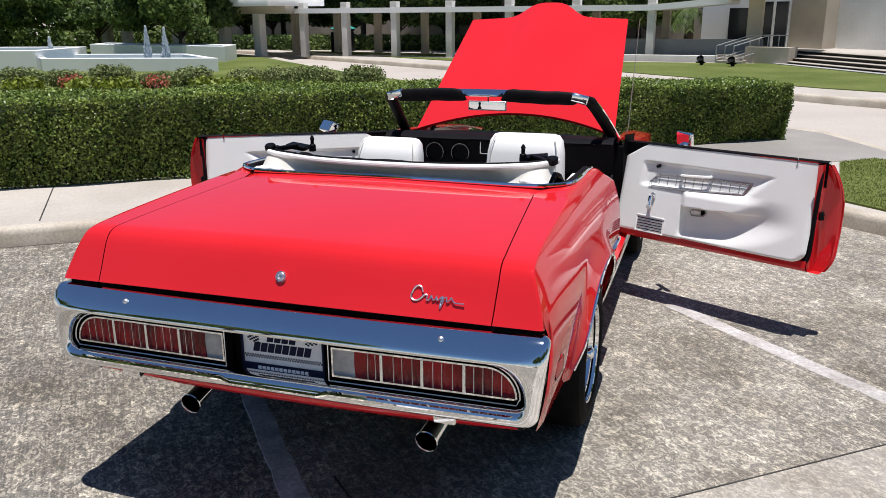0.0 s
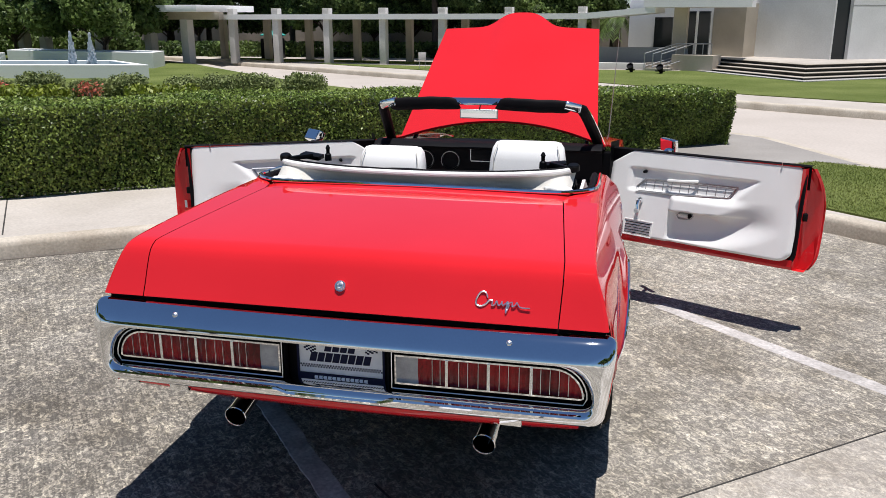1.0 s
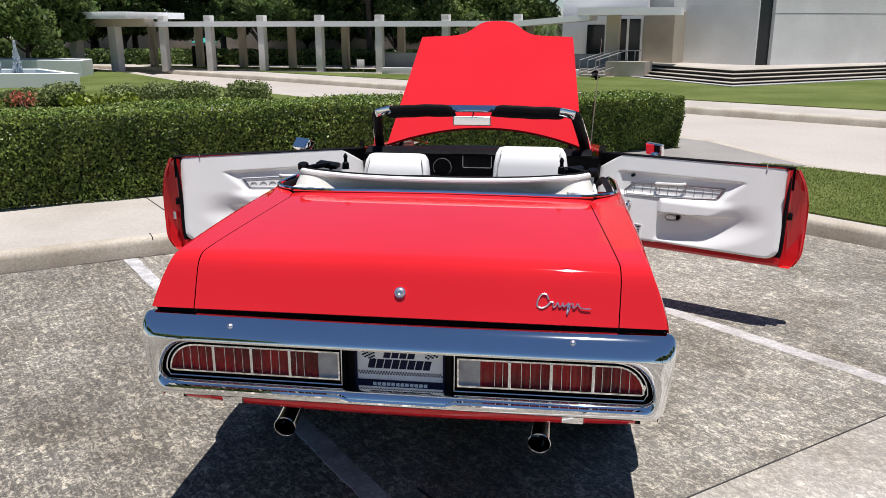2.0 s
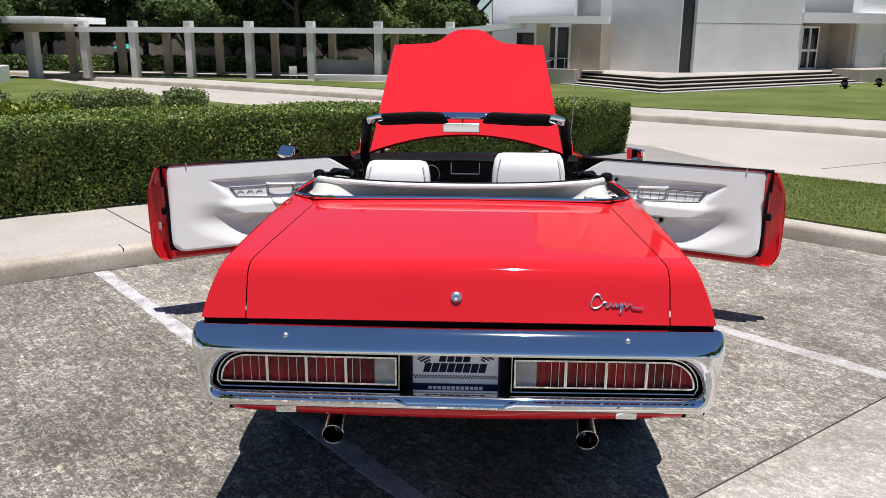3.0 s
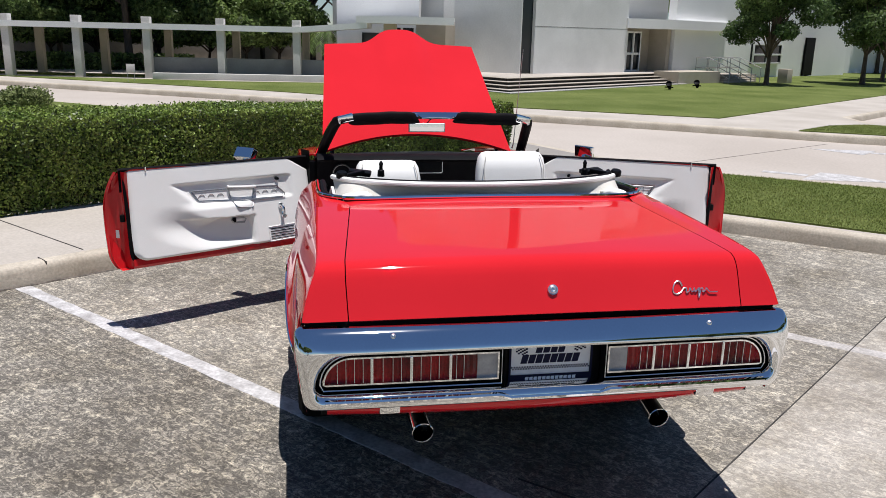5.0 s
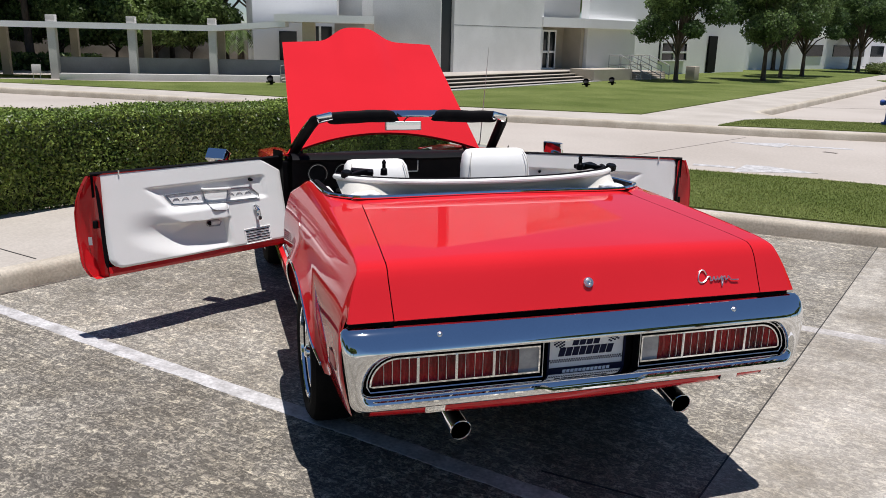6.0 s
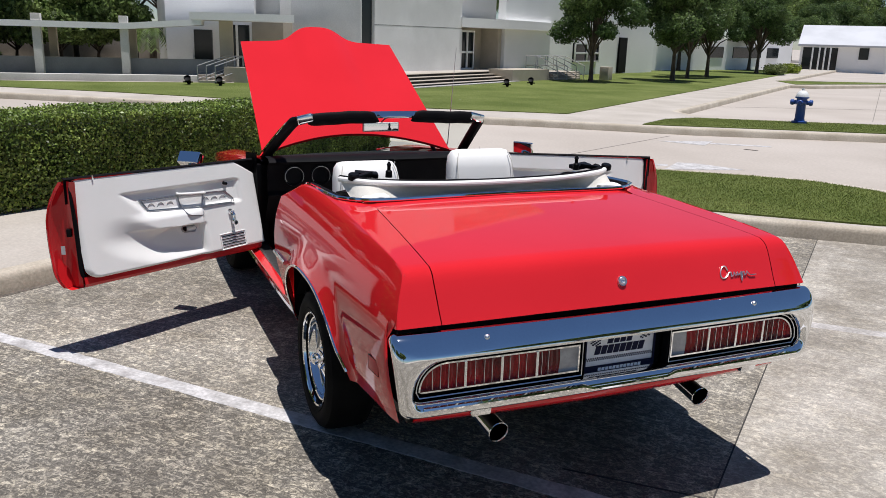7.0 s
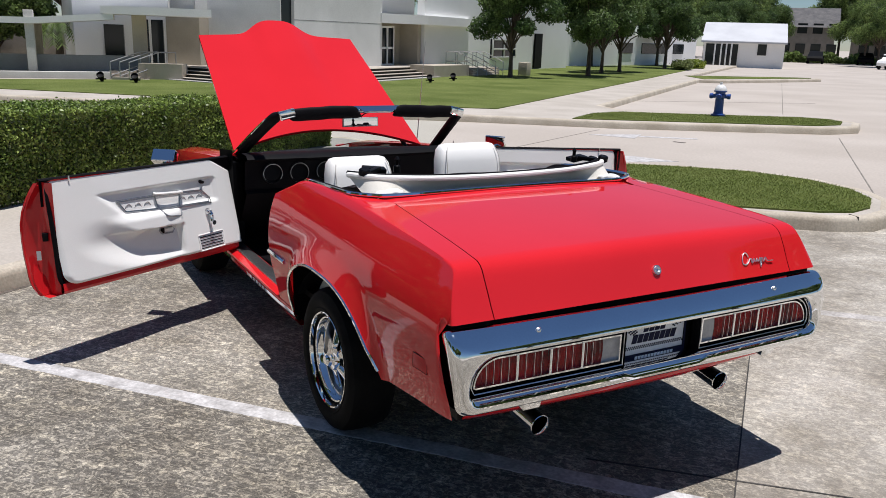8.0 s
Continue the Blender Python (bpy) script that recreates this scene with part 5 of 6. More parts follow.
rings = []
for hx, z0, z1, rt, rb, y in ((0.918, 0.580, 0.852, 0.03, 0.03, 0.10), (0.926, 0.573, 0.858, 0.03, 0.03, 0.075), (0.930, 0.568, 0.859, 0.022, 0.030, 0.052), (0.931, 0.566, 0.852, 0.022, 0.034, 0.036), (0.931, 0.567, 0.836, 0.030, 0.040, 0.016),
                              (0.928, 0.570, 0.818, 0.045, 0.042, 0.000), (0.920, 0.575, 0.801, 0.070, 0.045, -0.012), (0.905, 0.583, 0.788, 0.095, 0.045, -0.018), (0.886, 0.600, 0.780, 0.112, 0.042, -0.018), (0.868, 0.616, 0.775, 0.12, 0.035, -0.008), (0.860, 0.623, 0.772, 0.12, 0.032, 0.010), (0.855, 0.626, 0.771, 0.12, 0.03, 0.075)):
    ring = []
    for x, z in ring_loop(hx, z0, z1, rt, rb):
        # the wrapped ends taper towards their foot
        cut = max(0, min(1, (0.84 - z) / 0.25)) * max(0, min(1, (abs(x) - 0.78) / 0.12)) * max(0, y - 0.01) if hx > 0.9 else 0
        lean = 0.034 * max(0, min(1, (0.83 - z) / 0.26)) ** 1.5 * max(0, min(1, (abs(x) - 0.82) / 0.06)) * min(1, (hx - 0.86) / 0.05) if hx > 0.86 else 0
        ring.append((x * (1 - lean), bow(x, y) - cut, z))
    rings.append(ring)
bumper = part("rear_bumper", sheet(rings, True), CHROME, car, "chrome rear bumper wrapped round the tail lights", smooth=60)
part("lower_ridge", tube([(x, bow(x, -0.012), 0.603 - 0.012 * (1 if abs(x) < 0.2 else 0)) for x in [k / 20 * 0.83 for k in range(-20, 21)]], 0.010, 8), CHROME, bumper, "bright lower ridge")
for sgn in (-1, 1):
    part("bolt", lathe([(0.0, 0.007), (0.005, 0.006), (0.0085, 0.0035), (0.010, -0.002)], 14, pose(sgn * 0.592, 0.015, 0.834, 45)), BRIGHT, bumper, "domed bumper bolt")
    part("bracket", box(-0.037, 0.037, -0.010, 0.04, -0.019, 0.02, 0.005, m=pose(sgn * 0.602, 0.02, 0.560, 12)), CHROME, bumper, "square chrome bumper tab")
part("valance", sheet([[Vector((x, y + 0.05 * (abs(x) / 0.9) ** 2, z)) for x in [k / 12 * 0.82 for k in range(-12, 13)]] for y, z in ((0.06, 0.60), (0.045, 0.56), (0.05, 0.525), (0.075, 0.50), (0.16, 0.495))]), RED, car, "red valance below the bumper", smooth=50, solid=0.008)
part("floor_pan", box(-0.80, 0.80, 1.75, 4.9, 0.30, 0.34), BLACK, car, "dark underside")
part("trunk_floor", box(-0.84, 0.84, 0.12, 1.75, 0.50, 0.53), BLACK, car, "dark trunk underside")
part("fuel_tank", box(-0.5, 0.5, 0.5, 0.95, 0.38, 0.5, 0.04), BLACK, car)

# tail lights
for sgn in (-1, 1):
    tl = empty("tail_light")
    tl.parent = car

    def lamp_outline(x0, x1, z0, z1, r, y, k=8):
        pts = [(x0, z0), (x0, z1)] + [(x1 - r + r * math.sin(a), z1 - r + r * math.cos(a)) for a in [math.pi / 2 * i / k for i in range(k + 1)]] + [(x1 - 0.012, z0)]
        return [Vector((sgn * x, y + 0.012 * (x / 0.93) ** 3, z)) for x, z in pts]

    part("housing", sheet([lamp_outline(0.188, 0.857, 0.624, 0.771, 0.115, 0.015), lamp_outline(0.192, 0.854, 0.626, 0.768, 0.112, 0.06), lamp_outline(0.205, 0.845, 0.63, 0.757, 0.1, 0.062)], True), BLACK, tl, "black recessed housing")
    ring = lamp_outline(0.197, 0.846, 0.634, 0.767, 0.110, 0.018)
    part("bezel", tube(ring + ring[:2], 0.0026, 6), BRIGHT, tl, "thin chrome bezel")
    part("inner_frame", sheet([lamp_outline(0.206, 0.836, 0.648, 0.754, 0.100, 0.05), lamp_outline(0.206, 0.836, 0.648, 0.754, 0.100, 0.022), lamp_outline(0.212, 0.830, 0.654, 0.748, 0.094, 0.022), lamp_outline(0.212, 0.830, 0.654, 0.748, 0.094, 0.05)], True), CHROME, tl, "chrome lens frame")
    bm = bmesh.new()
    # ribbed lens: a pleated sheet
    rows = []
    xs = [0.285 + (0.834 - 0.285) * i / 96 for i in range(97)]
    for zf in (0, 0.25, 0.5, 0.75, 1):
        row = []
        for i, x in enumerate(xs):
            ztop = 0.748 - (0 if x < 0.742 else 0.093 - math.sqrt(max(0, 0.093 ** 2 - (x - 0.742) ** 2)))
            row.append(Vector((sgn * x, 0.036 + 0.012 * (x / 0.93) ** 3 + 0.002 * math.sin(i * math.pi / 2) - 0.006 * math.sin(math.pi * zf), 0.654 + (ztop - 0.654) * zf)))
        rows.append(row)
    part("lens", sheet(rows), LENS, tl, "ribbed red lens", smooth=25)
    part("reverse_lens", sheet([[Vector((sgn * x, 0.036 - 0.004 * math.sin(math.pi * zf), 0.654 + 0.094 * zf)) for x in (0.212, 0.245, 0.27, 0.285)] for zf in (0, 0.25, 0.5, 0.75, 1)]), CLEAR, tl, "clear reversing lens")
    for x in (0.385, 0.525, 0.665):
        part("divider", box(sgn * x - 0.0055, sgn * x + 0.0055, 0.018 + 0.012 * (x / 0.93) ** 3, 0.05 + 0.012 * (x / 0.93) ** 3, 0.651, 0.750, 0.003), CHROME, tl, "chrome divider")
    for x in (0.335, 0.362, 0.425, 0.455, 0.49, 0.56, 0.59, 0.625, 0.695, 0.725, 0.755, 0.785):
        part("rib", box(sgn * x - 0.0007, sgn * x + 0.0007, 0.025 + 0.012 * (x / 0.93) ** 3, 0.032 + 0.012 * (x / 0.93) ** 3, 0.657, 0.744 if x < 0.76 else 0.728), BRIGHT, tl)

# plate
plate = part("licence_plate", box(-0.153, 0.153, 0.066, 0.070, 0.614, 0.764, 0.0015), PLATE, car, "pale dealer plate with dark bars and a chequered strip")
part("plate_recess", box(-0.192, 0.192, 0.072, 0.083, 0.606, 0.768), BLACK, car, "black plate recess")
fr = bmesh.new()
for a in ((-0.160, -0.152, 0.606, 0.768), (0.152, 0.160, 0.606, 0.768), (-0.152, 0.152, 0.606, 0.640)):
    box(a[0], a[1], 0.060, 0.0655, a[2], a[3], 0.001, fr)
part("plate_frame", fr, INK, plate, "dark blue plate frame")


def slant_bar(bm, x, z, w, h, y=0.0655, lean=0.25):
    vs = [bm.verts.new((x + dx + lean * dz, y - e, z + dz)) for e in (0, 0.0012) for dx, dz in ((0, 0), (w, 0), (w, h), (0, h))]
    bm.faces.new(vs[4:])
    for i in range(4):
        bm.faces.new((vs[i], vs[(i + 1) % 4], vs[4 + (i + 1) % 4], vs[4 + i]))


for i in range(4):
    bm = bmesh.new()
    slant_bar(bm, -0.060 + i * 0.0285, 0.724, 0.024, 0.030)
    part("dark_bar", bm, INK, plate, smooth=0)
for i in range(8):
    bm = bmesh.new()
    slant_bar(bm, -0.116 + i * 0.0280, 0.684, 0.0245, 0.034)
    part("dark_bar", bm, INK, plate, smooth=0)
bm = bmesh.new()
for i in range(60):
    for j in range(2):
        if (i + j) % 2:
            slant_bar(bm, -0.150 + i * 0.005, 0.660 + j * 0.007, 0.005, 0.006, lean=0)
part("chequered_strip", bm, INK, plate, smooth=0)
for sx in (-1, 1):
    bm = bmesh.new()
    for i in range(6):
        for j in range(5):
            if (i + j) % 2:
                slant_bar(bm, sx * 0.112 + (i - 3) * 0.0075, 0.724 + j * 0.006 + 0.002 * i * sx, 0.0075, 0.006, lean=0)
    part("chequered_flag", bm, INK, plate, smooth=0)
for i in range(12):
    bm = bmesh.new()
    slant_bar(bm, -0.098 + i * 0.0165, 0.623, 0.0125, 0.0095, y=0.0598)
    part("pale_bar", bm, PLATE, plate, smooth=0)

# exhaust tips
for sgn in (-1, 1):
    ex = part("exhaust_tip", lathe([(0.034, 0.30), (0.040, 0.02), (0.042, 0.0), (0.040, -0.002), (0.038, 0.002), (0.036, 0.03), (0.032, 0.28), (0.0, 0.28)], 24, pose(-0.461 if sgn < 0 else 0.492, 0.146, 0.386, -83, 0, -3 * sgn)), CHROME, car, "round chrome exhaust tip")
    part("pipe", tube([(-0.455 if sgn < 0 else 0.486, 0.38, 0.42), (sgn * 0.45, 0.8, 0.42), (sgn * 0.40, 1.6, 0.36)], 0.03, 10), STEEL, ex)


# wheels
def wheel(sgn, y):
    w = empty("wheel")
    w.parent = car
    m = pose(sgn * (0.92 if y < 2 else 0.90), y, 0.335, 0, 90 * sgn, 0)
    part("tyre", lathe([(0.218, -0.020), (0.228, -0.004), (0.244, 0.003), (0.247, 0.000), (0.268, 0.006), (0.292, 0.003), (0.312, -0.010), (0.318, -0.012), (0.330, -0.032), (0.335, -0.06), (0.335, -0.17), (0.328, -0.20), (0.29, -0.225), (0.21, -0.22)], 48, m), RUBBER, w)
    part("rim", lathe([(0.226, -0.016), (0.228, -0.008), (0.222, -0.004), (0.216, -0.008), (0.213, -0.022)], 48, m), CHROME, w, "chrome wheel lip")
    part("rim_groove", lathe([(0.213, -0.020), (0.209, -0.036), (0.204, -0.038), (0.200, -0.030)], 48, m), BLACK, w, "dark groove inside the lip")
    part("rim_step", lathe([(0.201, -0.032), (0.198, -0.027), (0.192, -0.030), (0.189, -0.050), (0.184, -0.056), (0.182, -0.070)], 48, m), CHROME, w, "stepped chrome ring")
    part("rim_barrel", lathe([(0.183, -0.068), (0.180, -0.10), (0.179, -0.18)], 48, m), STEEL, w, "dull steel wheel barrel")
    part("brake_drum", lathe([(0.0, -0.125), (0.15, -0.125), (0.178, -0.14), (0.178, -0.2)], 24, m), BLACK, w)
    sp = bmesh.new()
    for k in range(5):
        a = 2 * math.pi * k / 5 + 0.3
        rows = []
        for r, hw, h, t in ((0.038, 0.022, -0.040, 0.022), (0.07, 0.026, -0.048, 0.026), (0.11, 0.033, -0.062, 0.026), (0.15, 0.042, -0.074, 0.022), (0.184, 0.054, -0.080, 0.016)):
            prof = ((-hw, h - t), (-hw * 0.92, h - t * 0.45), (-hw * 0.6, h - 0.002), (0, h + 0.004), (hw * 0.6, h - 0.002), (hw * 0.92, h - t * 0.45), (hw, h - t))
            rows.append([m @ Vector((r * math.cos(a) - px * math.sin(a), r * math.sin(a) + px * math.cos(a), pz)) for px, pz in prof])
        grid(sp, rows)
    part("spokes", sp, CHROME, w, "five chrome spokes", smooth=120, solid=0.004)
    part("hub_cap", lathe([(0.0, 0.004), (0.020, 0.002), (0.029, -0.006), (0.031, -0.022), (0.050, -0.028), (0.054, -0.05)], 24, m), CHROME, w, "chrome hub cap")
    return w


for sgn in (-1, 1):
    for y in (1.19, 4.03):
        wheel(sgn, y)

# ---- front of the car ----


def fender_top(y):
    return smooth_table(y, [(3.2, 0.985), (3.5, 0.962), (4.0, 0.915), (4.6, 0.845), (5.0, 0.765)])


def front_low(y):
    base = 0.335
    return max(base, arch(y, 4.02, 0.72, 0.43, base))


for sgn in (-1, 1):
    bm = bmesh.new()
    rows = []
    for i in range(93):
        y = 3.2 + 1.84 * i / 92
        zt, zb = fender_top(y), front_low(y)
        top = [Vector((sgn * x, y, z)) for x, z in ((lerp_table(y, [(3.2, 0.76), (5.0, 0.66)]), zt + 0.012), (lerp_table(y, [(3.2, 0.80), (5.0, 0.74)]), zt + 0.022), (side_w(y, zt), zt))]
        side = [Vector((sgn * side_w(y, z), y, z)) for z in [zt + (zb - zt) * f for f in (0.05, 0.12, 0.2, 0.3, 0.42, 0.54, 0.66, 0.78, 0.9, 1.0)]]
        rows.append(top + side)
    grid(bm, rows)
    part("front_fender", bm, RED, car, "red front fender", solid=0.01, smooth=45)
    part("inner_fender", sheet([[(sgn * x, y, z) for x, z in ((0.74, 0.95 - 0.11 * (y - 3.3)), (0.60, 0.72), (0.58, 0.5))] for y in (3.35, 4.0, 4.9)]), BLACK, car)
    part("door_pillar", box(min(sgn * 0.74, sgn * 0.85), max(sgn * 0.74, sgn * 0.85), 3.14, 3.24, 0.36, 0.96, 0.01), BLACK, car, "dark hinge pillar")
    part("latch_pillar", sheet([[(sgn * side_w(1.99, z) * f, 1.995, z) for f in (0.85, 0.93, 0.985)] for z in (0.36, 0.5, 0.65, 0.8, 0.95)]), RED_IN, car)
part("nose_panel", sheet([[Vector((x, 5.02 + 0.12 * (1 - (x / 0.8) ** 2) - dy, z)) for x in [k / 8 * 0.8 for k in range(-8, 9)]] for dy, z in ((0.05, 0.42), (0.0, 0.50), (0.0, 0.58), (0.05, 0.64), (0.2, 0.65))]), RED, car, "red nose panel", smooth=45, solid=0.01)
part("radiator_support", box(-0.7, 0.7, 4.72, 4.8, 0.4, 0.64, 0.01), BLACK, car)
eng = part("engine", box(-0.28, 0.28, 3.65, 4.45, 0.4, 0.74, 0.05), BLACK, car)
part("air_cleaner", lathe([(0.0, 0.80), (0.16, 0.80), (0.18, 0.78), (0.18, 0.74), (0.0, 0.74)], 24, pose(0, 3.8, 0)), BLACK, eng)
part("cowl", sheet([[Vector((x, y - 0.14 * (x / 0.75) ** 2 + 0.06, z)) for x in [k / 8 * 0.78 for k in range(-8, 9)]] for y, z in ((3.22, 0.985), (3.30, 0.99), (3.40, 0.985), (3.46, 0.94))]), BLACK, car, "black cowl below the windscreen", smooth=40, solid=0.01)
part("firewall", box(-0.76, 0.76, 3.38, 3.42, 0.35, 0.95), BLACK, car)

# hood, hinged at the cowl
HA = math.atan2(0.758, 1.237)
hm_ = Matrix.Translation((0, 3.43, 0.97)) @ Matrix.Rotation(HA, 4, "X")


def hood_pt(x, s):
    """x across, s from the rear edge to the front edge (0..1)."""
    half = 0.718 - 0.073 * s
    X = x * half
    front = 1.451 + 0.15 * math.exp(-(abs(X) / 0.235) ** 3.2)
    rear = 0.19 * (1 - x * x)
    crown = 0.02 * (1 - x * x) + 0.045 * s * math.exp(-(abs(X) / 0.20) ** 4)
    return hm_ @ Vector((X, rear + (front - rear) * s, crown))


hood = part("hood", sheet([[hood_pt(k / 24, s / 16) for k in range(-24, 25)] for s in range(17)]), RED, car, "red hood raised on its rear hinges", smooth=50, solid=0.02)
for sgn in (-1, 1):
    part("hinge", tube([(sgn * 0.64, 3.46, 0.93), (sgn * 0.64, 3.56, 0.98), (sgn * 0.62, 3.66, 1.08)], 0.016, 6), BLACK, hood, "black hood hinge")

part("antenna", tube([(0.78, 3.62, 0.985), (0.79, 3.62, 1.02), (0.83, 3.60, 1.75)], [0.007, 0.004, 0.0016], 6), STEEL, car, "thin steel whip antenna")

# ---- windscreen ----
ws = empty("windscreen")
ws.parent = car
head = [(-0.625, 2.70, 1.305), (-0.4, 2.685, 1.325), (0, 2.675, 1.332), (0.4, 2.685, 1.325), (0.625, 2.70, 1.305)]
part("header", tube(spline(head, 6), 0.024, 10, flat=0.8), CHROME, ws, "chrome windscreen header")
for sgn in (-1, 1):
    part("pillar", tube(spline([(sgn * 0.60, 2.69, 1.306), (sgn * 0.642, 2.74, 1.285), (sgn * 0.69, 2.98, 1.15), (sgn * 0.74, 3.26, 0.985)], 6), [0.026] * 6 + [0.034] * 13, 10), VINYL, ws, "black-trimmed windscreen pillar")
    part("pillar_trim", tube(spline([(sgn * 0.55, 2.69, 1.318), (sgn * 0.625, 2.715, 1.31), (sgn * 0.668, 2.79, 1.275), (sgn * 0.715, 3.0, 1.155), (sgn * 0.768, 3.27, 0.99)], 6), 0.014, 8), CHROME, ws, "bright outer pillar trim")
    part("latch", box(-0.052, 0.052, -0.034, 0.03, -0.026, 0.028, 0.014, seg=3, m=pose(sgn * 0.588, 2.685, 1.308, 0, 14 * sgn, 0)), CHROME, ws, "chrome header corner")
    # padded visor
    bm = bmesh.new()
    rows = []
    for i in range(25):
        f = i / 24
        plump = (1 - abs(2 * f - 1) ** 7) ** 0.5
        ring = []
        for k in range(16):
            a = 2 * math.pi * k / 16
            cz, cy = math.sin(a), math.cos(a)
            zz = 0.040 * math.copysign(abs(cz) ** 0.7, cz) * (0.72 + 0.28 * plump)
            x = 0.125 + 0.445 * f + (0.6 * zz if f < 0.15 else 0.0)
            sag = 0.002 * math.sin(f * 7 + sgn) + 0.001 * math.sin(f * 19) - 0.016 * (x / 0.6) ** 2
            ring.append((sgn * x, 2.655 + 0.018 * cy * (0.4 + 0.6 * plump) + 0.02 * (x / 0.6) ** 2, 1.320 + sag + zz))
        rows.append(ring)
    vs = grid(bm, rows, True)
    bm.faces.new(vs[0])
    bm.faces.new(vs[-1])
    part("sun_visor", bm, VINYL, ws, "black padded sun visor")
part("glass", sheet([[(x * (0.615 + 0.115 * f), 2.705 + (3.27 - 2.705) * f + 0.05 * (1 - x * x) * f, 1.31 - 0.315 * f) for x in [k / 8 for k in range(-8, 9)]] for f in (0, 0.25, 0.5, 0.75, 1)]), GLASS, ws, "clear windscreen glass")
mr = part("rear_view_mirror", box(-0.125, 0.125, -0.012, 0.014, -0.03, 0.03, 0.005, seg=3, m=pose(-0.03, 2.86, 1.232, -2.8)), STEEL, ws, "rear-view mirror in a pale frame")
part("mirror_glass", box(-0.119, 0.119, -0.015, -0.0125, -0.025, 0.025, 0.001, m=pose(-0.03, 2.86, 1.232, -2.8)), MIRROR, mr, smooth=0)
part("mirror_stem", tube([(-0.03, 2.875, 1.255), (-0.015, 2.82, 1.29), (0, 2.72, 1.32)], 0.004, 6), BLACK, mr)
bm = bmesh.new()
grid(bm, [[Vector((x, y, z)) for x in (-w, -w * 0.5, 0, w * 0.5, w)] for y, z, w in ((2.64, 1.312, 0.085), (2.636, 1.32, 0.095), (2.642, 1.335, 0.12), (2.66, 1.345, 0.125), (2.69, 1.345, 0.125))])
part("header_plate", bm, CHROME, ws, "chrome plate between the visors", smooth=60, solid=0.006)

# ---- cabin ----
part("cabin_floor", sheet([[(x, y, 0.36) for x in (-0.8, 0.8)] for y in (1.1, 3.4)]), VINYL, car, "black carpeted floor")
for sgn in (-1, 1):
    part("rear_side_panel", sheet([[Vector((sgn * (0.78 - 0.05 * f), y, 0.45 + (lerp_table(y, [(1.1, 1.05), (1.7, 1.05), (2.0, 0.95)]) - 0.45) * f)) for f in (0, 0.3, 0.6, 0.85, 1)] for y in (1.12, 1.4, 1.7, 1.9, 1.99)]), WHITE_VINYL, car, "white vinyl rear side panel", solid=0.015)
part("rear_bulkhead", box(-0.78, 0.78, 1.08, 1.1, 0.36, 1.06), BLACK, car)
dash = part("dashboard", sheet([[Vector((x, y - 0.03 * (1 - (x / 0.75) ** 2), z)) for x in [k / 10 * 0.77 for k in range(-10, 11)]] for y, z in ((3.32, 0.985), (3.05, 1.03), (2.95, 1.025), (2.92, 1.005), (2.98, 0.98), (3.0, 0.80), (2.96, 0.78), (3.1, 0.60), (3.3, 0.42))]), VINYL, car, "black padded dashboard", smooth=40)
for x, r in ((-0.60, 0.062), (-0.42, 0.062), (-0.24, 0.062)):
    part("gauge", lathe([(0.0, -0.005), (r - 0.008, -0.005), (r - 0.004, 0.012), (r + 0.004, 0.012), (r + 0.006, -0.01)], 24, pose(x, 2.955, 0.905, 85)), BLACK, dash, "round dark gauge")
    part("gauge_ring", tube([(x + r * math.cos(a), 2.942, 0.905 + r * math.sin(a)) for a in [2 * math.pi * k / 24 for k in range(25)]], 0.0025, 6), STEEL, dash, "thin steel gauge ring")
bm = bmesh.new()
for a in ((-0.10, 0.10, 0.990, 0.996), (-0.10, 0.10, 0.905, 0.911), (-0.10, -0.095, 0.905, 0.996), (0.095, 0.10, 0.905, 0.996)):
    box(a[0], a[1], 2.935, 2.945, a[2], a[3], 0, bm)
part("radio_trim", bm, CHROME, dash, "bright radio surround")
part("radio", box(-0.095, 0.095, 2.94, 2.96, 0.91, 0.99, 0.004), BLACK, dash)


def seat(x0, x1, y, z1, tilt, label):
    s = empty("front_seat")
    s.parent = car
    w, xc = x1 - x0, (x0 + x1) / 2
    rows = []
    for f, wid in ((0, 1.0), (0.4, 1.0), (0.7, 0.98), (0.86, 0.95), (0.95, 0.90), (0.99, 0.82), (1.0, 0.70)):
        z = 0.45 + (z1 - 0.45) * f
        yy = y - (1 - f) * (z1 - 0.45) * math.tan(radians(tilt)) * -1
        th = 0.075 * (1 if f < 0.9 else (1 - ((f - 0.9) / 0.1) ** 2 * 0.75))
        ring = []
        for k in range(24):
            a = 2 * math.pi * k / 24
            cx, sy = math.cos(a), math.sin(a)
            ring.append(Vector((xc + w / 2 * wid * math.copysign(abs(cx) ** 0.35, cx), yy + th * math.copysign(abs(sy) ** 0.5, sy), z)))
        rows.append(ring)
    bm = bmesh.new()
    vs = grid(bm, rows, True)
    bm.faces.new(vs[-1])
    part("backrest", bm, WHITE_VINYL, s, label, smooth=60)
    for sx in (-1, 1):
        part("piping", tube(spline([(xc + sx * w * 0.41, y - 0.080 + (1 - f) * (z1 - 0.45) * math.tan(radians(tilt)), 0.45 + (z1 - 0.45) * f) for f in (0.55, 0.7, 0.82, 0.9)] + [(xc + sx * w * 0.37, y - 0.060, z1 - 0.012)], 4), 0.0028, 5), CREAM, s, "thin grey seam piping")
    part("cushion", box(x0, x1, y - 0.02, y + 0.55, 0.42, 0.60, 0.05, seg=3), WHITE_VINYL, s)
    return s


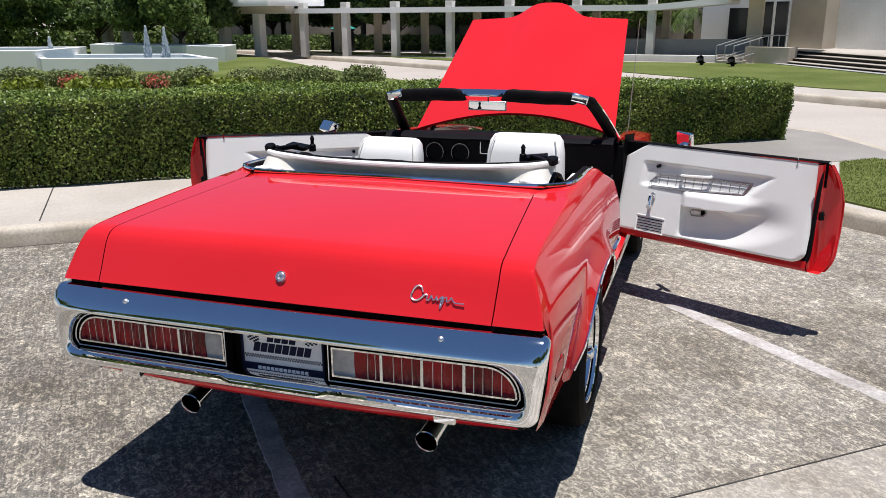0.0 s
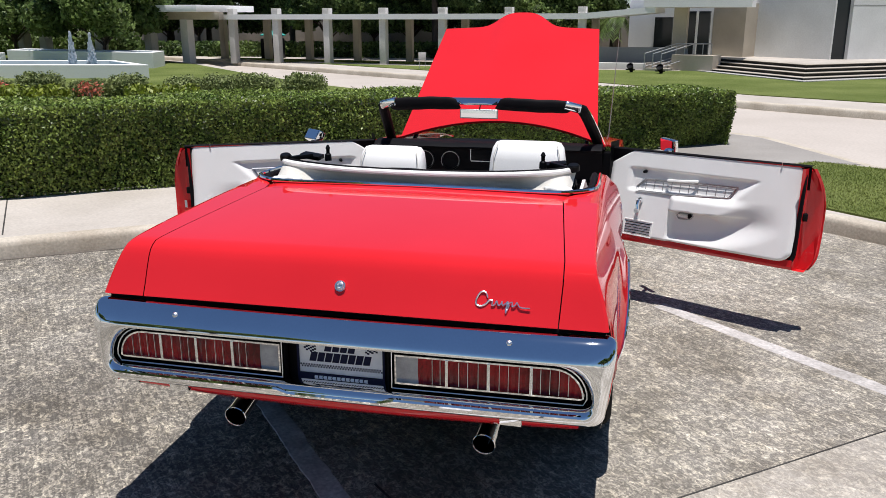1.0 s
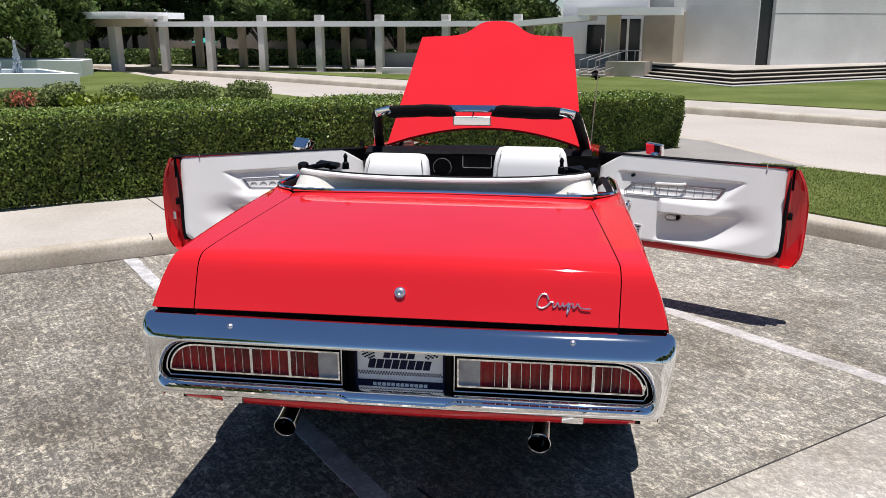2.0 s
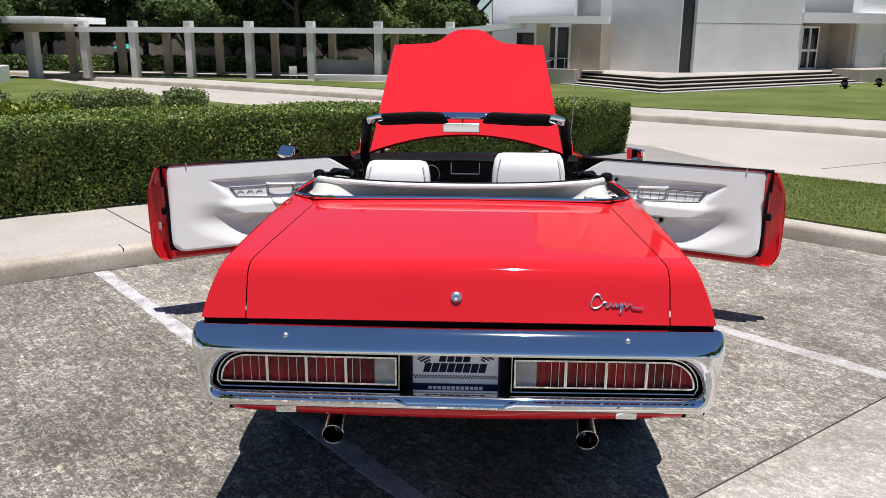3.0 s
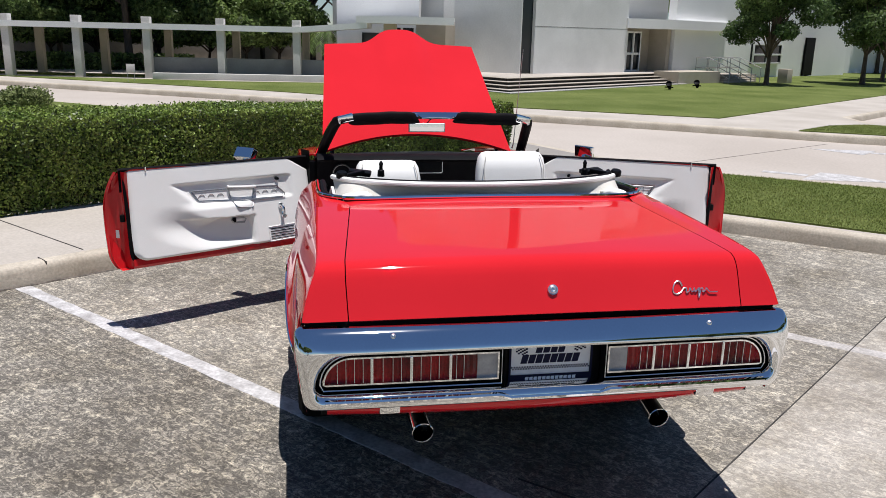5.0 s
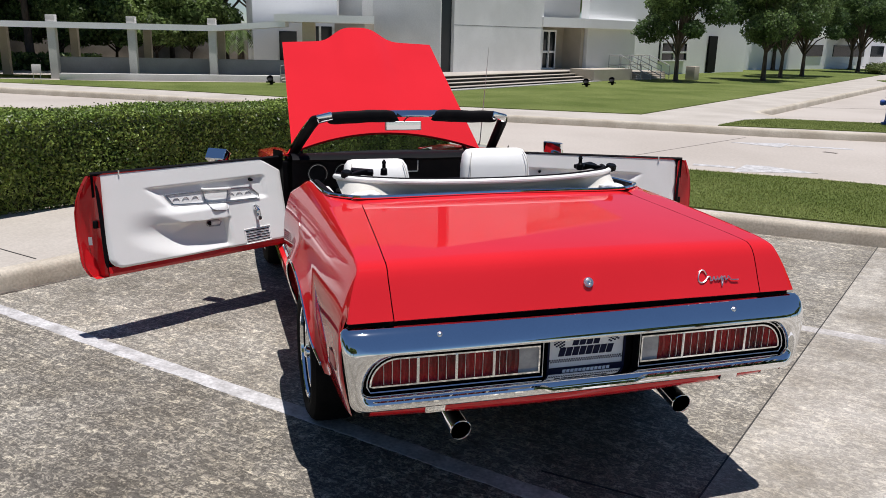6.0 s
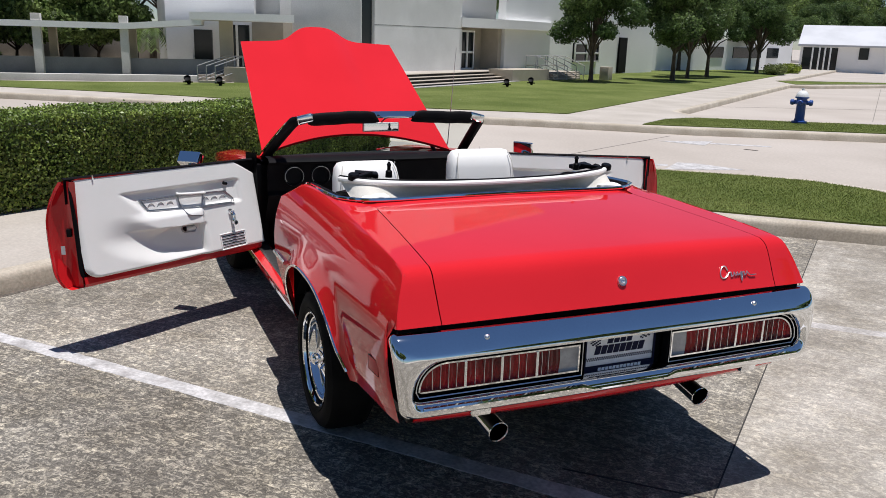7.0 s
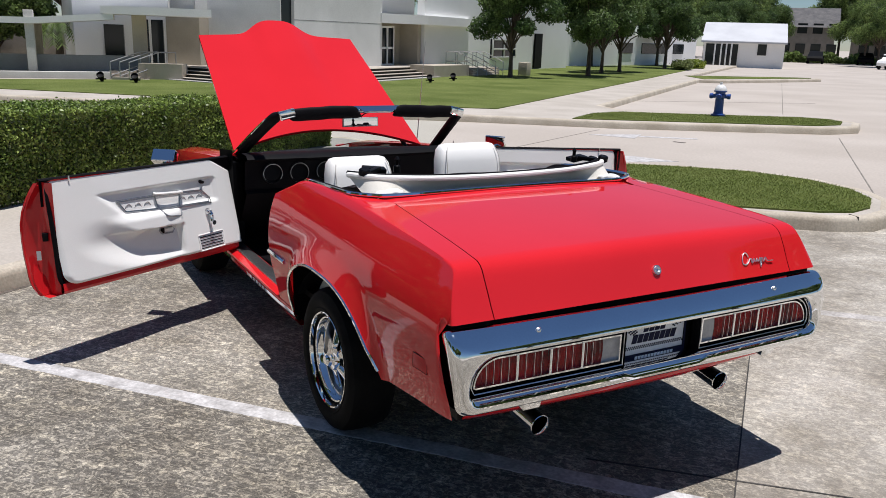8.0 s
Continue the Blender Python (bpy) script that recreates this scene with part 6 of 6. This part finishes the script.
seat(-0.585, -0.185, 2.08, 1.128, -12, "white vinyl bucket seat back, leaning")
seat(0.158, 0.605, 2.18, 1.165, -10, "white vinyl bucket seat back, tall")
part("rear_bench", box(-0.6, 0.6, 1.42, 1.6, 0.45, 0.9, 0.06, seg=3), WHITE_VINYL, car, "white rear bench")

# folded top in its well
top = empty("folded_top")
top.parent = car
rim = [(-0.735, 1.36, 1.160), (-0.70, 1.255, 1.168), (-0.60, 1.20, 1.164), (-0.35, 1.145, 1.158), (0, 1.125, 1.157), (0.35, 1.145, 1.160), (0.59, 1.20, 1.168), (0.675, 1.25, 1.174), (0.705, 1.34, 1.172)]
RIMP = spline(rim, 6)
part("rim", tube(RIMP, 0.013, 10), WHITE_VINYL, top, "white piped rim of the folded top")


def curtain(p, f):
    """The cloth hangs hollow below the rim and meets the well at its corners."""
    side = max(0, min(1, (abs(p.x) - 0.45) / 0.2))
    foot = p.y + 0.01 + (well_y(p.x) + 0.02 - p.y) * side
    return Vector((p.x * (1 - 0.02 * f), p.y + (foot - p.y) * f + 0.028 * math.sin(math.pi * f) * (1 - side), p.z - 0.005 + (1.085 - p.z) * f + 0.008 * math.sin(p.x * 9) * math.sin(math.pi * f)))


part("rear_curtain", sheet([[curtain(p, k / 8) for p in RIMP] for k in range(9)]), CREAM, top, "cream cloth panel of the folded top", solid=0.006, smooth=60)
part("binding", tube([(p.x * 0.985, p.y + 0.03, p.z + 0.004) for p in RIMP], 0.012, 6), VINYL, top, "black binding along the rim")
part("folded_cloth", sheet([[Vector((x, y, z + 0.012 * math.sin(x * 7 + y * 20) - 0.02 * (abs(x) / 0.7) ** 4)) for x in [k / 12 * 0.70 for k in range(-12, 13)]] for y, z in ((1.235, 1.115), (1.29, 1.128), (1.38, 1.122), (1.48, 1.105), (1.56, 1.07), (1.58, 1.0))]), VINYL, top, "black folded cloth and bows", solid=0.02, smooth=60)
for sgn in (-1, 1):
    part("side_arm", box(-0.075, 0.075, -0.014, 0.014, -0.010, 0.012, 0.006, m=pose(sgn * 0.645, 1.30, 1.178, 0, 4 * sgn, -38 * sgn)), BLACK, top, "black folding side arm")
    part("arm_joint", lathe([(0.0, 0.016), (0.022, 0.016), (0.027, 0.010), (0.027, -0.012), (0.0, -0.012)], 12, pose(sgn * 0.695, 1.265, 1.185, 12, 0, 0)), BLACK, top)
    part("arm_bracket", box(-0.055, 0.055, -0.03, 0.03, -0.012, 0.010, 0.006, m=pose(sgn * 0.60, 1.37, 1.178, 6, -5 * sgn, 10 * sgn)), BLACK, top)
    part("locating_pin", lathe([(0.018, 0.0), (0.016, 0.03), (0.009, 0.035), (0.009, 0.055), (0.012, 0.06), (0.005, 0.075), (0.0, 0.077)], 10, pose(0.55 if sgn > 0 else -0.50, 1.33, 1.165)), BLACK, top, "black locating pin")
    bm = bmesh.new()
    bmesh.ops.create_icosphere(bm, subdivisions=3, radius=1.0)
    for v in bm.verts:
        q = v.co.copy()
        v.co = Vector((sgn * 0.64, 1.135, 1.10)) + Vector((q.x * 0.075, q.y * 0.035, q.z * 0.026 * (1 - 0.3 * q.x * sgn))) * (1 + 0.35 * noise.noise(q * 1.7 + Vector((3 * sgn, 0, 0))))
    part("corner_fold", bm, WHITE_VINYL, top, "white folded cloth corner", smooth=70)


# ---- doors ----
def door(sgn, hinge, tip):
    """An open door: hinge and tip are plan points of its outer skin."""
    d = Vector((tip[0] - hinge[0], tip[1] - hinge[1]))
    L = d.length
    d.normalize()
    nrm = Vector((-d.y, d.x)) * (-1 if sgn < 0 else 1)

    def P(a, b, z):
        """a along the door from the hinge, b outward, z up."""
        q = Vector(hinge) + d * a + nrm * b
        return Vector((q.x, q.y, z))

    def skin(z):
        return side_w(2.5, z) - 0.932

    Z0, Z1 = 0.394, 1.0

    def tuck(g):
        """How far the free edge draws back from its fullest height."""
        return 0.058 * (1 - g / 0.4) ** 2 if g < 0.4 else 0.040 * max(0, (g - 0.82) / 0.18) ** 2

    rows = []
    for i in range(15):
        f = i / 14
        a = L * f
        zt = Z1 + 0.012 * f - (0.03 if f > 0.97 else 0)
        row = []
        for g in (0, 0.05, 0.12, 0.22, 0.34, 0.48, 0.62, 0.74, 0.82, 0.88, 0.92, 0.96, 1.0):
            z = zt + (Z0 - zt) * g
            aa = a - (tuck(g) if f > 0.9 else 0)
            row.append(P(aa, skin(z), z))
        rows.append(row)
    dob = part("door", sheet(rows), RED, car, "red door standing wide open", smooth=45, solid=0.012)

    def sub(name, bm, material, label="", smooth=35, solid=0.0):
        return part(name, bm, material, dob, label, smooth, solid)

    # shut face at the free end
    rows = []
    for z in [Z0 + (Z1 - Z0) * k / 24 for k in range(25)]:
        e = L - tuck((Z1 - z) / (Z1 - Z0))
        rows.append([P(e - 0.002, skin(z) - 0.004, z), P(e - 0.014, skin(z) - 0.020, z), P(e - 0.040, -0.034, z), P(L - 0.088, -0.050, z), P(L - 0.100, -0.066, z), P(L - 0.104, -0.098, z), P(L - 0.120, -0.13, z)])
    sub("shut_face", sheet(rows), RED, "glossy red painted shut face", smooth=45)
    rows = [[P(a, b, Z0) for b in (-0.004 + skin(Z0), -0.126)] for a in (0, L * 0.5, L - 0.052)]
    sub("bottom_edge", sheet(rows), RED_IN)
    rows = [[P(a, b, z) for b, z in ((-0.125, Z0), (-0.160, Z0 + 0.012), (-0.172, Z0 + 0.03), (-0.165, Z0 + 0.07))] for a in (0.02, L * 0.5, L - 0.11)]
    sub("lower_flange", sheet(rows), RED_IN)
    rows = [[P(a, b, Z0 + z) for b in (skin(0.7), -0.12)] for a, z in ((0.0, 0.0), (0.0, 0.65))]
    sub("hinge_face", sheet(rows), BLACK)
    sub("top_edge", sheet([[P(a, b, Z1 + 0.012 * a / L + zz) for b, zz in ((skin(Z1) + 0.014, 0.000), (skin(Z1) + 0.012, 0.004), (-0.066, 0.005), (-0.071, 0.004), (-0.076, -0.003), (-0.0725, -0.010), (-0.0720, -0.14))] for a in (0.0, L * 0.5, L - 0.085)]), VINYL, "black window slot and seal")
    sub("seal_and_shade_bar", tube(spline([P(L - 0.126, -0.150, Z0 + 0.06), P(L - 0.112, -0.138, 0.5), P(L - 0.110, -0.124, 0.7), P(L - 0.110, -0.100, 0.9), P(L - 0.116, -0.080, 0.985)], 5), 0.013, 6), VINYL)
    # added black bar: darkens the flange as the panel's shade would
    sub("seal_and_shade_bar", tube([P(L - 0.128, -0.150, Z0 + 0.052), P(L * 0.5, -0.150, Z0 + 0.048), P(0.04, -0.150, Z0 + 0.048)], 0.011, 8), VINYL, "black bar for the shade under the inner panel")
    sub("latch", box(-0.014, 0.014, -0.02, 0.02, -0.022, 0.022, 0.006, m=Matrix.Translation(P(L - 0.094, -0.07, 0.71))), BLACK, "black door latch")
    # moulded inner panel with a swept hollow under the arm rest
    A0, A1, PZ0, PZ1 = 0.0, L - 0.118, 0.450, 1.002

    def face(z):
        """Depth of the leaning inner face at a height."""
        return -0.196 + 0.124 * (z - PZ0) / (PZ1 - PZ0)

    def panel(a, z):
        """Depth of the moulded face: an upper recess, the arm rest below it and a bowl under that."""
        b = face(z)
        end = 0.80 + 1.05 * (z - 0.75) + 0.05
        b += 0.020 * ease((z - 0.735) / 0.03) * ease((0.897 - z) / 0.020) * ease((a - 0.14) / 0.03) * ease((end - a) / 0.06)
        ledge = 0.645 + 0.03 * max(0, a - 0.5)
        b -= 0.027 * ease((a - 0.449) / 0.02) * ease((1.0 - a) / 0.26) * ease((z - ledge) / 0.014) * ease((0.775 - z) / 0.06)
        rho = math.hypot((a - 0.46) / 0.73, max(0, ledge - z) / 0.23)
        b += 0.038 * ease((1 - rho) / 0.42) * ease((a - 0.452) / 0.014) * ease((ledge + 0.006 - z) / (0.012 + 0.16 * ease((a - 0.66) / 0.3)) + 0.6 * ease((a - 0.66) / 0.3))
        return b

    rows = []
    NA, NZ = 80, 110
    for i in range(NA + 1):
        a = A0 + (A1 - A0) * i / NA
        row = []
        for j in range(NZ + 1):
            u, v = i / NA, j / NZ
            z = PZ0 + (PZ1 + 0.010 * u - PZ0) * v
            # rounded outline
            zz, aa = z, a
            cu, cv = 0.07, 0.12
            du = max(0, u - (1 - cu)) / cu
            dd = max(0, cv - v) / cv
            if du > 0 and dd > 0:
                r = math.hypot(du, dd)
                k = max(du, dd) / r
                aa = A1 - cu * (A1 - A0) * (1 - du * k)
                zz = PZ0 + cv * (PZ1 - PZ0) * (1 - dd * k)
            dl, dt = max(0, 0.13 - u) / 0.13, max(0, v - 0.72) / 0.28
            if dl > 0 and dt > 0:
                zz = z - 0.10 * dl * dt
            b = panel(aa, zz)
            edge = min(u / 0.02, (1 - u) / 0.02, v / 0.03, 0.45 + (1 - v) / 0.03, 1)
            b += 0.02 * (1 - edge) ** 2
            row.append(P(aa, b, zz))
        rows.append(row)
    sub("inner_panel", sheet(rows), WHITE_VINYL, "white moulded vinyl inner panel", smooth=50)
    # framed insert with small scallops, and the pull across it
    for k_, off in ((1.0, 0.0), (0.84, 0.002)):
        fr_ = [(0.52 + (a - 0.52) * (1 - (1 - k_) * 0.25), 0.788 + (z - 0.788) * k_) for a, z in ((0.86, 0.838), (0.82, 0.770), (0.50, 0.748), (0.205, 0.738), (0.195, 0.765), (0.25, 0.818), (0.55, 0.834), (0.86, 0.838))]
        sub("insert_frame", tube([P(a, panel(a, z) - off, z) for a, z in fr_], 0.0050 if k_ == 1 else 0.003, 6), STEEL, "thin grey insert frame")
    if sgn < 0:
        for k in (0, 1, 2, 6, 7, 8):
            a = 0.275 + 0.064 * k
            z = 0.752 + 0.03 * (a - 0.25)
            sub("scallop", tube([P(a + 0.026 * math.cos(q), panel(a, z + 0.03) - 0.001, z + 0.042 * math.sin(q)) for q in [math.pi * j / 8 for j in range(9)]], 0.0022, 5), STEEL)
    else:
        for k in range(10):
            a = 0.262 + 0.058 * k
            sub("insert_rib", tube([P(a, panel(a, z) - 0.001, z) for z in (0.757 + 0.03 * (a - 0.25), 0.815 + 0.02 * (a - 0.25))], 0.0022, 5), STEEL)
        sub("insert_rail", tube([P(a, panel(a, z) - 0.001, z) for a, z in ((0.235, 0.786), (0.52, 0.796), (0.83, 0.806))], 0.0022, 5), STEEL)
    sub("pull_strap", tube(spline([P(0.60, panel(0.60, 0.846) + 0.004, 0.846), P(0.585, face(0.845) - 0.010, 0.845), P(0.43, face(0.834) - 0.010, 0.834), P(0.415, panel(0.415, 0.83) + 0.004, 0.83)], 5), 0.009, 6), WHITE_VINYL, "slim pull handle")
    if sgn < 0:
        sub("pull_cup", tube(spline([P(a, panel(a, z) - 0.003, z) for a, z in ((0.598, 0.842), (0.592, 0.775), (0.575, 0.722), (0.52, 0.708), (0.46, 0.706), (0.438, 0.76), (0.418, 0.826))], 5), 0.0045, 6), STEEL, "grey pull surround")
    along = Matrix.Rotation(math.atan2(d.y, d.x), 4, "Z")
    cup = [(0.602, 0.624), (0.590, 0.642), (0.515, 0.638), (0.496, 0.620), (0.510, 0.600), (0.585, 0.604), (0.602, 0.624)]
    sub("release_cup", tube([P(a, panel(a, z) - 0.004, z) for a, z in cup], 0.0048, 6), STEEL, "grey release surround")
    sub("release_recess", box(-0.014, 0.014, -0.004, 0.006, -0.015, 0.015, 0.003, m=Matrix.Translation(P(0.582, panel(0.582, 0.622) - 0.002, 0.622)) @ along), BLACK, "dark release hollow")
    sub("release_lever", box(-0.032, 0.032, -0.006, 0.006, -0.010, 0.010, 0.004, m=Matrix.Translation(P(0.535, panel(0.535, 0.620) - 0.004, 0.620)) @ along), WHITE_VINYL, "white release lever")
    sub("window_crank", tube(spline([P(0.244, face(0.685), 0.685), P(0.244, face(0.68) - 0.026, 0.680), P(0.244, face(0.65) - 0.028, 0.650), P(0.248, face(0.625) - 0.026, 0.625)], 4), 0.012, 8), CHROME, "chrome window crank")
    outward = (-nrm).to_3d().to_track_quat("Z", "Y").to_matrix().to_4x4()
    sub("crank_boss", lathe([(0.0, 0.02), (0.018, 0.018), (0.024, 0.0)], 14, Matrix.Translation(P(0.244, face(0.685) + 0.002, 0.685)) @ outward), CHROME)
    sub("crank_knob", tube([P(0.248, face(0.625) - 0.020, 0.625), P(0.248, face(0.625) - 0.046, 0.625)], [0.012, 0.015], 10), CHROME)
    bm = bmesh.new()
    for k in range(5):
        z = 0.476 + 0.0165 * k
        tube([P(0.168, face(z) - 0.001, z), P(0.345, face(z - 0.002) - 0.001, z - 0.002)], 0.0032, 4, bm)
    sub("speaker_slots", bm, BLACK, "dark speaker slots")
    sub("speaker_frame", tube([P(a, face(z), z) for a, z in ((0.158, 0.462), (0.158, 0.558), (0.357, 0.554), (0.357, 0.458), (0.158, 0.462))], 0.0045, 5), WHITE_VINYL)
    sub("lock_knob", lathe([(0.0, 0.014), (0.009, 0.012), (0.012, -0.02)], 14, Matrix.Translation(P(0.245, face(0.868) + 0.004, 0.868)) @ outward), BLACK, "small dark lock knob")
    sub("lock_pin", tube([P(L - 0.25, -0.080, 0.99), P(L - 0.25, -0.080, 1.018)], 0.0045, 6), CHROME)
    if sgn < 0:
        sub("sticker", sheet([[P(L - 0.062 - 0.016 * k, -0.040 - 0.016 * k, z) + Vector((-0.006, -0.004, 0)) for k in (0, 1)] for z in (0.585, 0.635)]), WHITEP, "small white sticker", smooth=0)
    # wing mirror
    a_m, b_m, z_m = (0.42, 0.03, 1.04) if sgn < 0 else (0.325, 0.055, 1.03)
    mp_ = Matrix.Translation(P(a_m, b_m, z_m)) @ pose(0, 0, 0, -34 if sgn < 0 else 5, 0, -36 if sgn < 0 else -58)
    hw, hh = (0.072, 0.040) if sgn < 0 else (0.080, 0.042)
    sub("wing_mirror", box(-hw, hw, -0.008, 0.05 if sgn < 0 else 0.020, -hh, hh, 0.007, seg=3, m=mp_), CHROME, "small rectangular chrome wing mirror")
    sub("mirror_glass", box(-hw + 0.005, hw - 0.005, -0.011, -0.0085, -hh + 0.005, hh - 0.005, 0.001, m=mp_), MIRROR, smooth=0)
    sub("mirror_stalk", tube([P(a_m, -0.01, 0.975), P(a_m, b_m * 0.6, 1.0), P(a_m, b_m + 0.01, z_m - hh + 0.01)], 0.014, 8), CHROME)
    return dob


door(-1, (-0.875, 3.20), (-2.084, 2.537))
door(1, (0.875, 3.20), (2.078, 2.594))
